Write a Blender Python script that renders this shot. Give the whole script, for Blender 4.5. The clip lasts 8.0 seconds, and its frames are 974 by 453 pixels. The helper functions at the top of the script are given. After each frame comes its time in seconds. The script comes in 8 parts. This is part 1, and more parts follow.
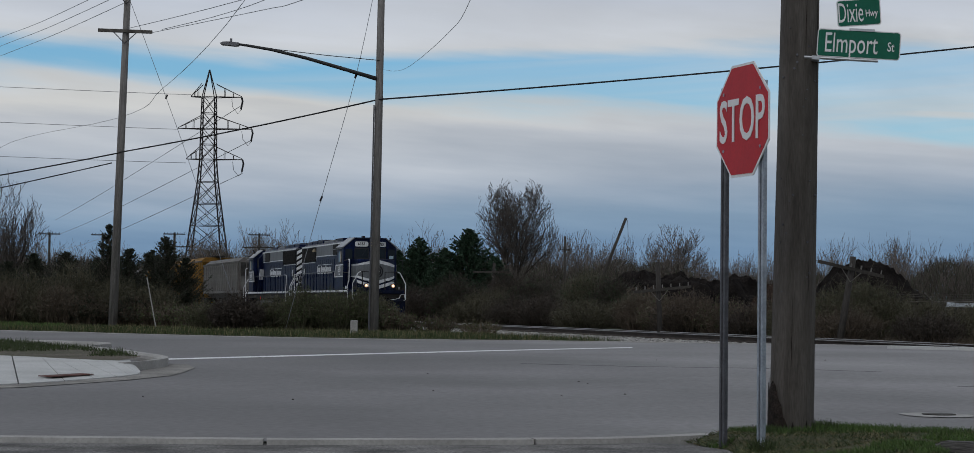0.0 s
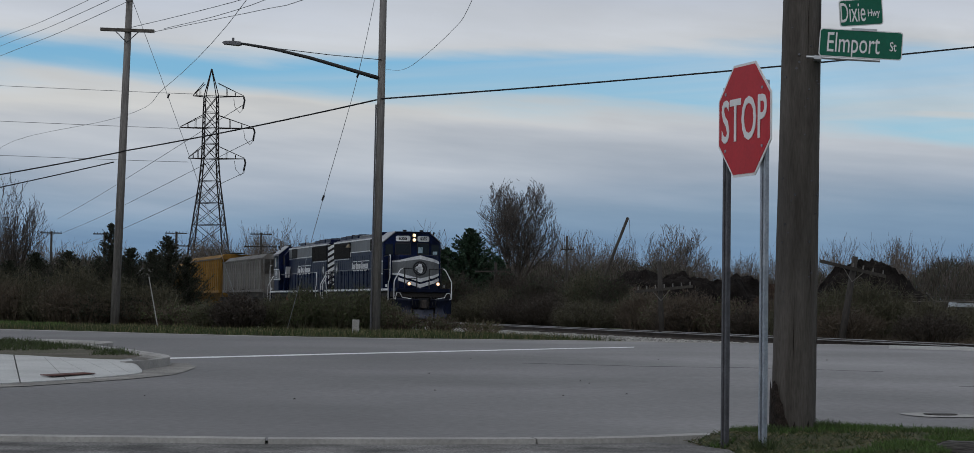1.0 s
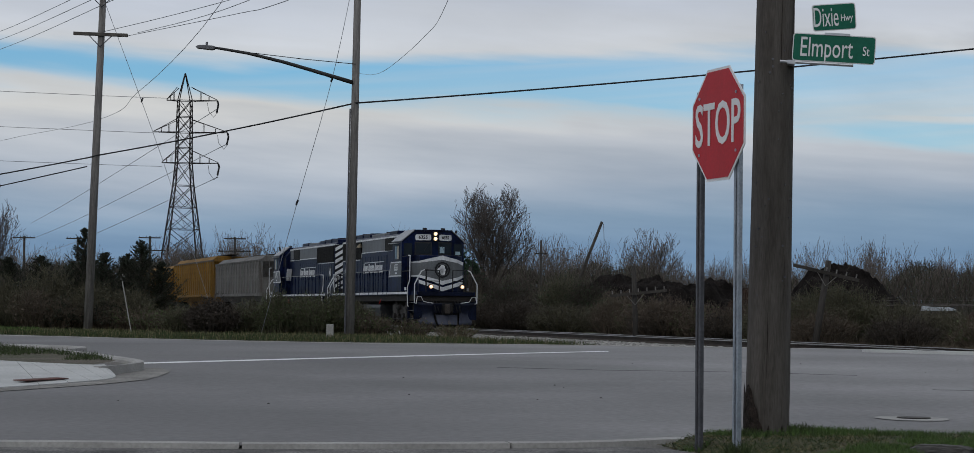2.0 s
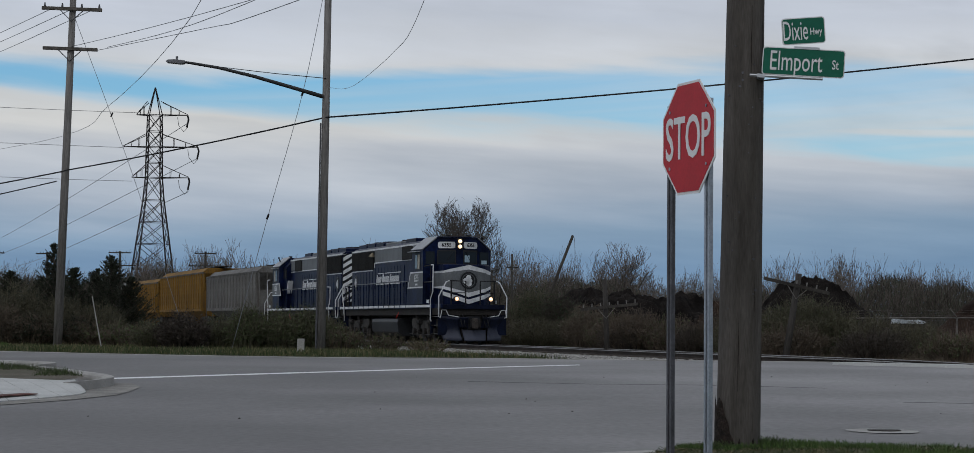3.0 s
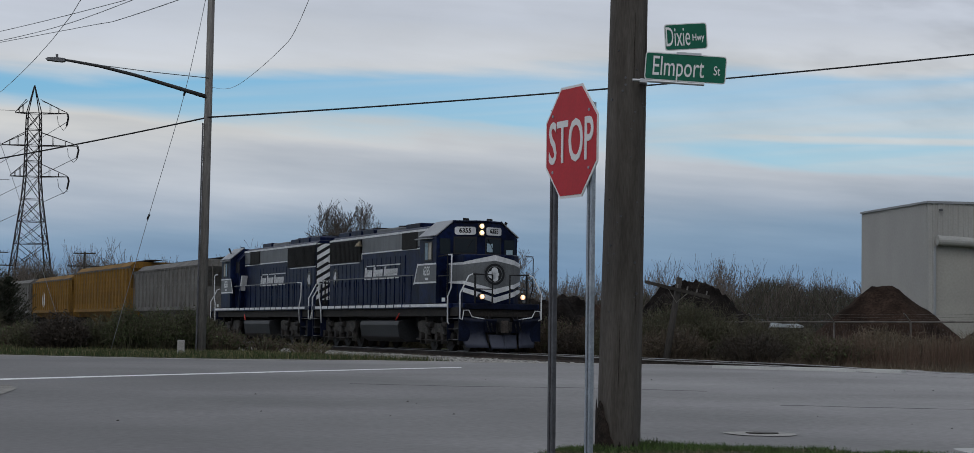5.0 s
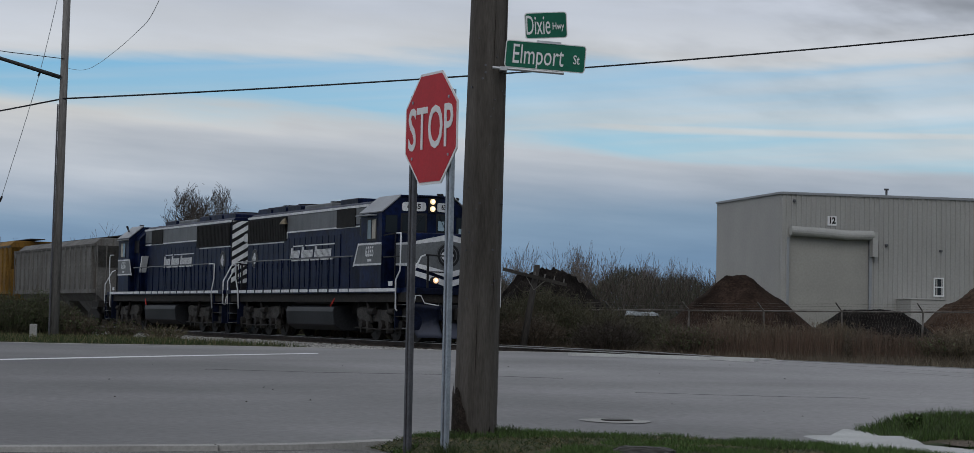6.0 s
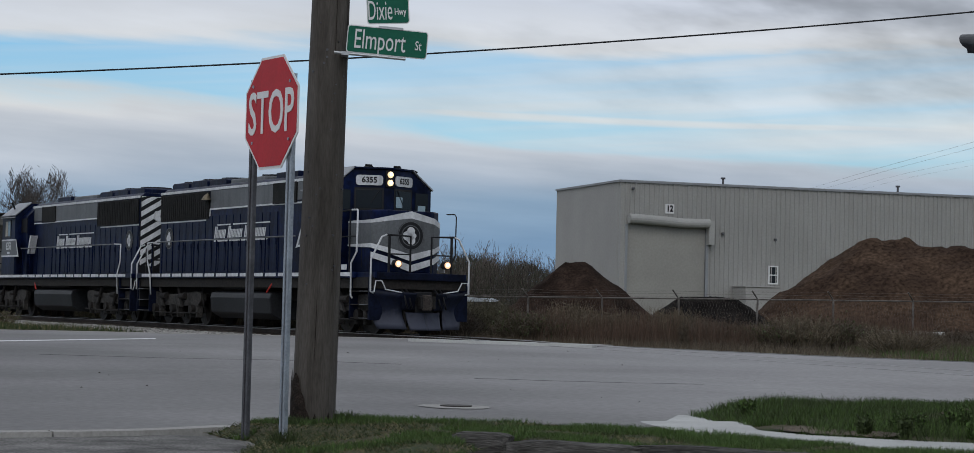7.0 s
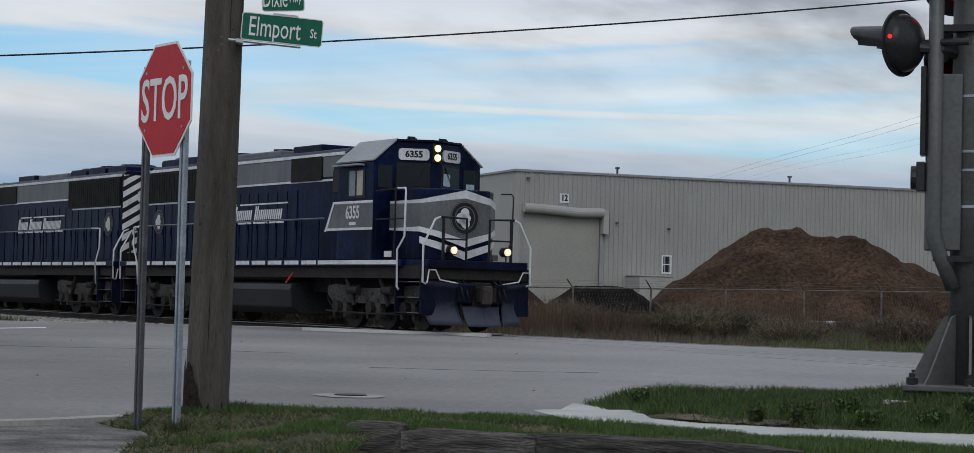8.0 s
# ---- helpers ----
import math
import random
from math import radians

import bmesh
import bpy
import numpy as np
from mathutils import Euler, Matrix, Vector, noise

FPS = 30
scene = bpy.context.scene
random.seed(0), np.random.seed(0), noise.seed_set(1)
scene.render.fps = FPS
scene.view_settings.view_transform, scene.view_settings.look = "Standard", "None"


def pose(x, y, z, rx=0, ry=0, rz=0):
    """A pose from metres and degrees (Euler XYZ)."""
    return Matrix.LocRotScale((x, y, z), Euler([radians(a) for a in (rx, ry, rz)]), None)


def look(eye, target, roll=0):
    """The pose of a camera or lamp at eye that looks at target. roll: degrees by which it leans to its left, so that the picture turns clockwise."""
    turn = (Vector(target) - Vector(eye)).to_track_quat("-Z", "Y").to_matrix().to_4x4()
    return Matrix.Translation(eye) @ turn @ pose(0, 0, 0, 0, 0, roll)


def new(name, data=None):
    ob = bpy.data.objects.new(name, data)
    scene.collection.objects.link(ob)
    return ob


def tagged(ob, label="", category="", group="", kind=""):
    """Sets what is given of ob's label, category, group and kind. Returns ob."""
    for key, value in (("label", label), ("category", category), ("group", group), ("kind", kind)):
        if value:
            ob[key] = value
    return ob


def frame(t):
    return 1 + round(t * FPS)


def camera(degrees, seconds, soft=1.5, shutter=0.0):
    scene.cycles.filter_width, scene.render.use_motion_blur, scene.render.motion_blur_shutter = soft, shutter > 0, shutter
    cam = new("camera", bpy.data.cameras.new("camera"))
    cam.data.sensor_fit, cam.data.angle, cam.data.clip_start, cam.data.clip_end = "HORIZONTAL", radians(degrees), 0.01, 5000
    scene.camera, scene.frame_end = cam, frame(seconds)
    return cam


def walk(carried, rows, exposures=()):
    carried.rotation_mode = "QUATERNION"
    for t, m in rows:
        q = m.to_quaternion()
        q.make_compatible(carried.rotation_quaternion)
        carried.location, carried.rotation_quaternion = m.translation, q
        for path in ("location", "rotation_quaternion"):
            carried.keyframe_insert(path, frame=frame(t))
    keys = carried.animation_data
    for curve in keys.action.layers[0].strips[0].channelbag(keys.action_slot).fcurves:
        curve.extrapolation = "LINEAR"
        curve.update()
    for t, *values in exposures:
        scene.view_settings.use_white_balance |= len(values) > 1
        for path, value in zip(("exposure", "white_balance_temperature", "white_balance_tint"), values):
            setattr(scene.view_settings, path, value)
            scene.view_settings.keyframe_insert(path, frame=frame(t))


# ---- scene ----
EYE = (0.0, 0.0, 1.05)
cam = camera(27.96, 8.0, soft=0.65)


def aim(yaw, pitch, roll):
    """The camera at its one standpoint: degrees to the right of +y, up, and of lean."""
    y, p = radians(yaw), radians(pitch)
    return look(EYE, (EYE[0] + math.sin(y) * math.cos(p), EYE[1] + math.cos(y) * math.cos(p), EYE[2] + math.sin(p)), roll)


CAMERA_ROWS = [
    (0.0, aim(0.000, 2.365, 0.70)),
    (0.5, aim(-0.372, 2.334, 0.74)),
    (1.0, aim(-0.054, 2.349, 0.76)),
    (1.5, aim(0.334, 2.423, 0.75)),
    (1.7, aim(0.480, 2.423, 0.74)),
    (2.8, aim(1.356, 2.866, 0.52)),
    (3.0, aim(1.547, 2.903, 0.51)),
    (3.5, aim(2.056, 2.867, 0.50)),
    (4.0, aim(2.795, 2.847, 0.52)),
    (4.2, aim(3.114, 2.865, 0.53)),
    (5.3, aim(6.040, 3.040, 0.85)),
    (5.5, aim(6.876, 2.949, 0.90)),
    (6.0, aim(9.127, 2.684, 1.15)),
    (6.5, aim(11.542, 2.477, 1.39)),
    (7.0, aim(13.808, 2.375, 1.38)),
    (7.5, aim(15.568, 2.219, 1.45)),
    (8.0, aim(16.890, 2.126, 1.42)),
]
walk(cam, CAMERA_ROWS, exposures=[(0.0, -0.12), (3.0, -0.06), (5.5, -0.06), (6.0, -0.08), (6.5, -0.02), (7.0, 0.11), (7.5, 0.08), (8.0, 0.20)])

# ---- sky and sun ----
SUN_UP, SUN_ROUND = 38.0, 200.0     # degrees above the horizon, and round from +y to the right


def make_world():
    w = bpy.data.worlds.new("sky")
    scene.world = w
    w.use_nodes = True
    nt = w.node_tree
    nt.nodes.clear()
    N, L = nt.nodes.new, nt.links.new

    def math_node(op, a, b=None, c=None):
        n = N("ShaderNodeMath")
        n.operation = op
        for i, v in enumerate((a, b, c)):
            if v is None:
                continue
            if isinstance(v, (int, float)):
                n.inputs[i].default_value = v
            else:
                L(v, n.inputs[i])
        return n.outputs[0]

    out, bg = N("ShaderNodeOutputWorld"), N("ShaderNodeBackground")
    sky = N("ShaderNodeTexSky")
    sky.sky_type, sky.sun_disc = "NISHITA", False
    sky.sun_elevation, sky.sun_rotation = radians(SUN_UP), radians(SUN_ROUND)
    sky.air_density, sky.dust_density, sky.ozone_density = 1.0, 1.2, 1.6
    tc, sep = N("ShaderNodeTexCoord"), N("ShaderNodeSeparateXYZ")
    L(tc.outputs["Generated"], sep.inputs[0])
    up = math_node("ARCSINE", sep.outputs["Z"])
    turn = math_node("ARCTAN2", sep.outputs["X"], sep.outputs["Y"])
    # long flat banks of cloud: noise stretched along the horizon
    def bank(across, rise, detail, seed, warp=0.0, rough=0.55):
        cmb = N("ShaderNodeCombineXYZ")
        L(math_node("MULTIPLY", turn, across), cmb.inputs[0])
        L(math_node("MULTIPLY_ADD", turn, warp, math_node("MULTIPLY", up, rise)), cmb.inputs[1])
        cmb.inputs[2].default_value = seed
        n = N("ShaderNodeTexNoise")
        n.inputs["Scale"].default_value = 1.0
        n.inputs["Detail"].default_value = detail
        n.inputs["Roughness"].default_value = rough
        L(cmb.outputs[0], n.inputs["Vector"])
        return n.outputs["Fac"]

    broad = bank(3.2, 24.0, 4.0, 3.1, 1.5, 0.5)
    fine = bank(7.0, 60.0, 6.0, 8.4, 4.0, 0.55)
    wisp = bank(2.4, 75.0, 4.0, 5.7, -5.0, 0.45)

    def step(value, lo, hi):
        n = N("ShaderNodeMapRange")
        n.interpolation_type = "SMOOTHSTEP"
        n.inputs["From Min"].default_value, n.inputs["From Max"].default_value = lo, hi
        L(value, n.inputs["Value"])
        return n.outputs[0]

    deg = math_node("MULTIPLY", up, 57.2958)
    push = math_node("MULTIPLY_ADD", broad, 2.6, math_node("MULTIPLY_ADD", fine, 1.2, -1.9))
    h = math_node("ADD", deg, push)
    # the high bank, and the low bank whose upper edge falls off to the right, with clear sky between
    high = step(math_node("MULTIPLY_ADD", turn, 0.3, h), 6.85, 7.65)
    low_edge = math_node("MULTIPLY_ADD", turn, 2.6, h)
    low = step(low_edge, 6.25, 5.35)
    # one long thin streak in the gap, and faint wisps
    gap = math_node("ABSOLUTE", math_node("ADD", math_node("MULTIPLY_ADD", turn, 1.3, deg), math_node("MULTIPLY_ADD", broad, 0.5, -6.22)))
    line = math_node("MULTIPLY", step(gap, 0.24, 0.02), step(math_node("ADD", turn, broad), 0.42, 0.72))
    veil = math_node("MULTIPLY", step(math_node("MULTIPLY_ADD", turn, 0.75, wisp), 0.36, 0.98), 0.85)
    cover = math_node("MAXIMUM", math_node("MAXIMUM", high, low), math_node("MAXIMUM", math_node("MULTIPLY", line, 0.85), veil))
    tone = N("ShaderNodeValToRGB")
    L(math_node("DIVIDE", h, 16.0), tone.inputs[0])
    TONE = [(0.00, (0.21, 0.32, 0.45)), (0.11, (0.180, 0.292, 0.45)), (0.17, (0.24, 0.345, 0.48)), (0.24, (0.38, 0.44, 0.53)), (0.31, (0.54, 0.57, 0.62)), (0.355, (0.68, 0.68, 0.67)), (0.40, (0.64, 0.68, 0.72)),
            (0.455, (0.66, 0.68, 0.70)), (0.50, (0.65, 0.68, 0.73)), (0.56, (0.565, 0.605, 0.68)), (0.64, (0.575, 0.615, 0.70)), (1.0, (0.61, 0.66, 0.74))]
    e = tone.color_ramp.elements
    while len(e) < len(TONE):
        e.new(0.5)
    for el, (p, c) in zip(e, TONE):
        el.position, el.color = p, (*c, 1)
    mask = N("ShaderNodeMath")
    mask.operation, mask.use_clamp = "MULTIPLY", True
    L(cover, mask.inputs[0])
    mask.inputs[1].default_value = 0.97
    scale = N("ShaderNodeVectorMath")
    scale.operation = "MULTIPLY"
    L(sky.outputs[0], scale.inputs[0])
    scale.inputs[1].default_value = (0.058, 0.090, 0.109)
    shade = N("ShaderNodeVectorMath")
    shade.operation = "SCALE"
    L(tone.outputs[0], shade.inputs[0])
    # ragged darker undersides, thicker towards the right
    ragged = bank(9.0, 26.0, 5.0, 14.2, 3.0, 0.52)
    heavy = math_node("MULTIPLY", step(ragged, 0.36, 0.72), math_node("MULTIPLY_ADD", step(turn, 0.12, 0.40), 0.46, 0.08))
    heavy = math_node("MULTIPLY", heavy, math_node("MULTIPLY_ADD", step(deg, 4.6, 6.6), 0.70, 0.30))
    lit = math_node("MULTIPLY_ADD", fine, 0.30, math_node("MULTIPLY_ADD", broad, 0.36, 0.67))
    L(math_node("MULTIPLY", lit, math_node("SUBTRACT", 1.0, heavy)), shade.inputs["Scale"])
    mix = N("ShaderNodeMix")
    mix.data_type = "RGBA"
    L(mask.outputs[0], mix.inputs["Factor"])
    L(scale.outputs[0], mix.inputs["A"])
    L(shade.outputs[0], mix.inputs["B"])
    L(mix.outputs["Result"], bg.inputs[0])
    bg.inputs[1].default_value = 1.0
    L(bg.outputs[0], out.inputs[0])


make_world()
sun = bpy.data.lights.new("sun", "SUN")
sun.energy, sun.angle, sun.color = 0.5, radians(30), (1.0, 0.97, 0.92)
sun_ob = new("sun", sun)
a, b = radians(SUN_ROUND), radians(SUN_UP)
sun_ob.matrix_world = look((60 * math.sin(a) * math.cos(b), 60 * math.cos(a) * math.cos(b), 60 * math.sin(b)), (0, 0, 0))


# ---- materials ----
MATS = {}


def mat(name, base, rough=0.6, metal=0.0, vary=0.25, big=0.6, small=14.0, bump=0.15, second=None, grime_sheen=None, emit=0.0, stretch=(1, 1, 1), spec=0.22, split=0.5, perobj=0.0, paler=None):
    """Base colour with broad and fine variation, a second colour in patches, fine relief. big and small are noise scales per metre."""
    if name in MATS:
        return MATS[name]
    m = bpy.data.materials.new(name)
    MATS[name] = m
    m.use_nodes = True
    nt = m.node_tree
    N, L = nt.nodes.new, nt.links.new
    b = nt.nodes["Principled BSDF"]
    b.inputs["Roughness"].default_value = rough
    b.inputs["Metallic"].default_value = metal
    b.inputs["Specular IOR Level"].default_value = spec
    tc, mp = N("ShaderNodeTexCoord"), N("ShaderNodeMapping")
    mp.inputs["Scale"].default_value = stretch
    L(tc.outputs["Object"], mp.inputs[0])
    na, nb = N("ShaderNodeTexNoise"), N("ShaderNodeTexNoise")
    for n, s, d in ((na, big, 5.0), (nb, small, 6.0)):
        n.inputs["Scale"].default_value = s
        n.inputs["Detail"].default_value = d
        L(mp.outputs[0], n.inputs["Vector"])
    ramp = N("ShaderNodeValToRGB")
    ramp.color_ramp.elements[0].position, ramp.color_ramp.elements[1].position = split - 0.14, split + 0.14
    c2 = second or tuple(min(1, c * (1 + vary)) for c in base)
    c1 = base if second else tuple(c * (1 - vary) for c in base)
    ramp.color_ramp.elements[0].color, ramp.color_ramp.elements[1].color = (*c1, 1), (*c2, 1)
    L(na.outputs["Fac"], ramp.inputs[0])
    mr = N("ShaderNodeMapRange")
    mr.inputs["From Min"].default_value, mr.inputs["From Max"].default_value = 0.3, 0.7
    mr.inputs["To Min"].default_value, mr.inputs["To Max"].default_value = 1 - vary, 1 + vary
    L(nb.outputs["Fac"], mr.inputs["Value"])
    sc = N("ShaderNodeVectorMath")
    sc.operation = "SCALE"
    L(ramp.outputs[0], sc.inputs[0])
    L(mr.outputs[0], sc.inputs["Scale"])
    last = sc.outputs[0]
    if perobj:
        oi, mo, so = N("ShaderNodeObjectInfo"), N("ShaderNodeMapRange"), N("ShaderNodeVectorMath")
        mo.inputs["To Min"].default_value, mo.inputs["To Max"].default_value = 1 - perobj, 1 + perobj
        L(oi.outputs["Random"], mo.inputs["Value"])
        so.operation = "SCALE"
        L(last, so.inputs[0])
        L(mo.outputs[0], so.inputs["Scale"])
        last = so.outputs[0]
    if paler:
        # paler from one end of the sheet to the other: (from x, to x, factor)
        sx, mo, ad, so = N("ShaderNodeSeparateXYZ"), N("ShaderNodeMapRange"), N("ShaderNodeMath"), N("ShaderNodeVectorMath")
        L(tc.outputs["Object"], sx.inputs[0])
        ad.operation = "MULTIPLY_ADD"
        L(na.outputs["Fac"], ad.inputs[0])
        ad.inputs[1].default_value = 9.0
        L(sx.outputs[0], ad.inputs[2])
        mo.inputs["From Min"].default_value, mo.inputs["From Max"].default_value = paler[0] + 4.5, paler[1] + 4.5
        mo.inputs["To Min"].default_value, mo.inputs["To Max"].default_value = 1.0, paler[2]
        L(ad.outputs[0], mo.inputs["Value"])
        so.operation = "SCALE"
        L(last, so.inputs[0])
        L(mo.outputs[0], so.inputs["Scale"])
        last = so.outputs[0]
    if grime_sheen:
        # vertical runs of dirt; on the navy paint also painted sheen
        mg, ng, rg, mx = N("ShaderNodeMapping"), N("ShaderNodeTexNoise"), N("ShaderNodeValToRGB"), N("ShaderNodeMix")
        mg.inputs["Scale"].default_value = (5.0, 5.0, 0.35)
        L(tc.outputs["Object"], mg.inputs[0])
        L(mg.outputs[0], ng.inputs["Vector"])
        ng.inputs["Scale"].default_value, ng.inputs["Detail"].default_value = 1.0, 4.0
        rg.color_ramp.elements[0].position, rg.color_ramp.elements[1].position = 0.48, 0.75
        rg.color_ramp.elements[1].color = (grime_sheen[3],) * 3 + (1,)
        rg.color_ramp.elements[0].color = (0, 0, 0, 1)
        L(ng.outputs["Fac"], rg.inputs[0])
        mx.data_type = "RGBA"
        L(rg.outputs[0], mx.inputs["Factor"])
        L(last, mx.inputs["A"])
        mx.inputs["B"].default_value = (*grime_sheen[:3], 1)
        last = mx.outputs["Result"]
    L(last, b.inputs["Base Color"])
    if bump:
        bp = N("ShaderNodeBump")
        bp.inputs["Strength"].default_value = bump
        bp.inputs["Distance"].default_value = 0.02
        L(nb.outputs["Fac"], bp.inputs["Height"])
        L(bp.outputs[0], b.inputs["Normal"])
    if emit:
        b.inputs["Emission Color"].default_value = (*base, 1)
        b.inputs["Emission Strength"].default_value = emit
    return m


def leafy(name, base, vary=0.5, rough=0.7):
    """Foliage and twigs: every loose piece of the mesh has its own shade."""
    if name in MATS:
        return MATS[name]
    m = bpy.data.materials.new(name)
    MATS[name] = m
    m.use_nodes = True
    nt = m.node_tree
    b = nt.nodes["Principled BSDF"]
    b.inputs["Roughness"].default_value = rough
    b.inputs["Specular IOR Level"].default_value = 0.2
    g, mr, sc = nt.nodes.new("ShaderNodeNewGeometry"), nt.nodes.new("ShaderNodeMapRange"), nt.nodes.new("ShaderNodeVectorMath")
    mr.inputs["To Min"].default_value, mr.inputs["To Max"].default_value = 1 - vary, 1 + vary
    nt.links.new(g.outputs["Random Per Island"], mr.inputs["Value"])
    sc.operation = "SCALE"
    sc.inputs[0].default_value = base
    nt.links.new(mr.outputs[0], sc.inputs["Scale"])
    nt.links.new(sc.outputs[0], b.inputs["Base Color"])
    return m


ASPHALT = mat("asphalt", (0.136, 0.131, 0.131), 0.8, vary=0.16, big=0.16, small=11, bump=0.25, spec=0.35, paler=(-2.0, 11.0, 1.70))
OLD_ASPHALT = mat("gravelly asphalt", (0.13, 0.125, 0.12), 0.9, vary=0.5, big=1.5, small=45, bump=0.6)
CONCRETE = mat("concrete", (0.30, 0.29, 0.275), 0.85, vary=0.14, big=1.2, small=30, bump=0.2)
STAINED = mat("stained gutter concrete", (0.20, 0.19, 0.175), 0.9, vary=0.25, big=1.5, small=25, bump=0.3)
PALE_CONCRETE = mat("pale concrete", (0.43, 0.43, 0.42), 0.85, vary=0.1, big=1.2, small=30, bump=0.2)
LINE_PAINT = mat("road paint", (0.72, 0.72, 0.72), 0.7, vary=0.1, big=3, small=25, bump=0.1)
EARTH = mat("rough ground", (0.075, 0.062, 0.042), 0.95, vary=0.4, big=0.5, small=9, bump=0.8, second=(0.055, 0.075, 0.03))
TURF = mat("turf", (0.032, 0.046, 0.016), 0.95, vary=0.45, big=1.6, small=30, bump=0.9, second=(0.070, 0.060, 0.036))
BALLAST = mat("ballast", (0.20, 0.19, 0.18), 0.95, vary=0.6, big=2, small=22, bump=1.0)
GALV = mat("galvanised steel", (0.33, 0.36, 0.40), 0.5, 0.75, vary=0.15, big=6, small=50, bump=0.05)
DULL_STEEL = mat("dark weathered steel", (0.10, 0.10, 0.11), 0.6, 0.5, vary=0.2, big=6, small=50, bump=0.05)
POLE_WOOD = mat("weathered pole wood", (0.064, 0.056, 0.049), 0.9, vary=0.22, big=4, small=34, bump=0.45, stretch=(3, 3, 0.35), second=(0.094, 0.084, 0.075))
GREY_POLE = mat("grey pole wood", (0.165, 0.155, 0.147), 0.9, vary=0.25, big=4, small=30, bump=0.5, stretch=(3, 3, 0.25))
WIRE = mat("black cable", (0.02, 0.02, 0.022), 0.7, vary=0.1, bump=0)
THIN_WIRE = mat("aluminium conductor", (0.20, 0.21, 0.23), 0.5, 0.4, vary=0.1, bump=0)
SIGN_RED = mat("red sign sheeting", (0.42, 0.012, 0.022), 0.45, vary=0.08, big=3, small=40, bump=0.03)
SIGN_WHITE = mat("white sign sheeting", (0.70, 0.70, 0.70), 0.45, vary=0.05, bump=0.02)
SIGN_GREEN = mat("green sign sheeting", (0.005, 0.110, 0.066), 0.4, vary=0.08, big=4, small=40, bump=0.03)
BLACK_DIGIT = mat("black sign paint", (0.008, 0.008, 0.009), 0.6, vary=0.1, bump=0)
SIGN_BACK = mat("bare aluminium", (0.45, 0.46, 0.48), 0.45, 0.8, vary=0.08, bump=0.03)


# ---- building blocks ----
class Shape:
    """Vertices and faces of one mesh, put together from simple solids."""

    def __init__(self):
        self.v, self.f = [], []

    def add(self, vs, fs):
        n = len(self.v)
        self.v += [tuple(p) for p in vs]
        self.f += [tuple(i + n for i in q) for q in fs]
        return self

    def box(self, x0, x1, y0, y1, z0, z1):
        return self.add([(x0, y0, z0), (x1, y0, z0), (x1, y1, z0), (x0, y1, z0), (x0, y0, z1), (x1, y0, z1), (x1, y1, z1), (x0, y1, z1)],
                        [(0, 3, 2, 1), (4, 5, 6, 7), (0, 1, 5, 4), (1, 2, 6, 5), (2, 3, 7, 6), (3, 0, 4, 7)])

    def prism(self, outline, lo, hi, axis="y"):
        """An outline in the other two axes (in order x, y, z), drawn out along axis."""
        put = {"x": lambda a, b, c: (c, a, b), "y": lambda a, b, c: (a, c, b), "z": lambda a, b, c: (a, b, c)}[axis]
        n = len(outline)
        vs = [put(a, b, lo) for a, b in outline] + [put(a, b, hi) for a, b in outline]
        return self.add(vs, [tuple(range(n)), tuple(reversed(range(n, 2 * n)))] + [(i, i + n, (i + 1) % n + n, (i + 1) % n) for i in range(n)])

    def rod(self, points, r, n=6, r2=None):
        """A round bar along points; r2: its radius at the far end."""
        pts = [Vector(p) for p in points]
        m = len(pts)
        base = len(self.v)
        side = None
        for i, p in enumerate(pts):
            way = (pts[min(i + 1, m - 1)] - pts[max(i - 1, 0)]).normalized()
            if side is None:
                side = way.orthogonal().normalized()
            side = (side - way * side.dot(way)).normalized()
            other = way.cross(side)
            k = i / (m - 1)
            rr = r if r2 is None else r + (r2 - r) * k
            self.v += [tuple(p + (side * math.cos(6.28318 * j / n) + other * math.sin(6.28318 * j / n)) * rr) for j in range(n)]
        for i in range(m - 1):
            a = base + i * n
            self.f += [(a + j, a + (j + 1) % n, a + n + (j + 1) % n, a + n + j) for j in range(n)]
        self.f += [tuple(base + j for j in reversed(range(n))), tuple(base + (m - 1) * n + j for j in range(n))]
        return self

    def disc(self, centre, axis, r, thick, n=24):
        c, w = Vector(centre), Vector(axis).normalized()
        return self.rod([c - w * thick / 2, c + w * thick / 2], r, n)

    def mesh(self, name, material, smooth=False):
        me = bpy.data.meshes.new(name)
        me.from_pydata(self.v, [], self.f)
        bm = bmesh.new()
        bm.from_mesh(me)
        bmesh.ops.recalc_face_normals(bm, faces=bm.faces)
        bm.to_mesh(me)
        bm.free()
        me.materials.append(material)
        if smooth:
            me.shade_smooth()
        return me


def part(name, shape, material, parent=None, label="", bevel=0.0, smooth=False, at=None):
    me = shape.mesh(name, material, smooth) if isinstance(shape, Shape) else shape
    ob = new(name, me)
    if at is not None:
        ob.matrix_basis = at
    ob.parent = parent
    if label:
        ob["label"] = label
    if bevel:
        b = ob.modifiers.new("bevel", "BEVEL")
        b.width, b.segments, b.limit_method = bevel, 2, "ANGLE"
    return ob


def thing(name, m, label, category, group="", kind=""):
    """An empty at a thing's base, which its parts hang from."""
    ob = new(name)
    ob.empty_display_size = 0.2
    ob.matrix_basis = m
    return tagged(ob, label, category, group, kind)


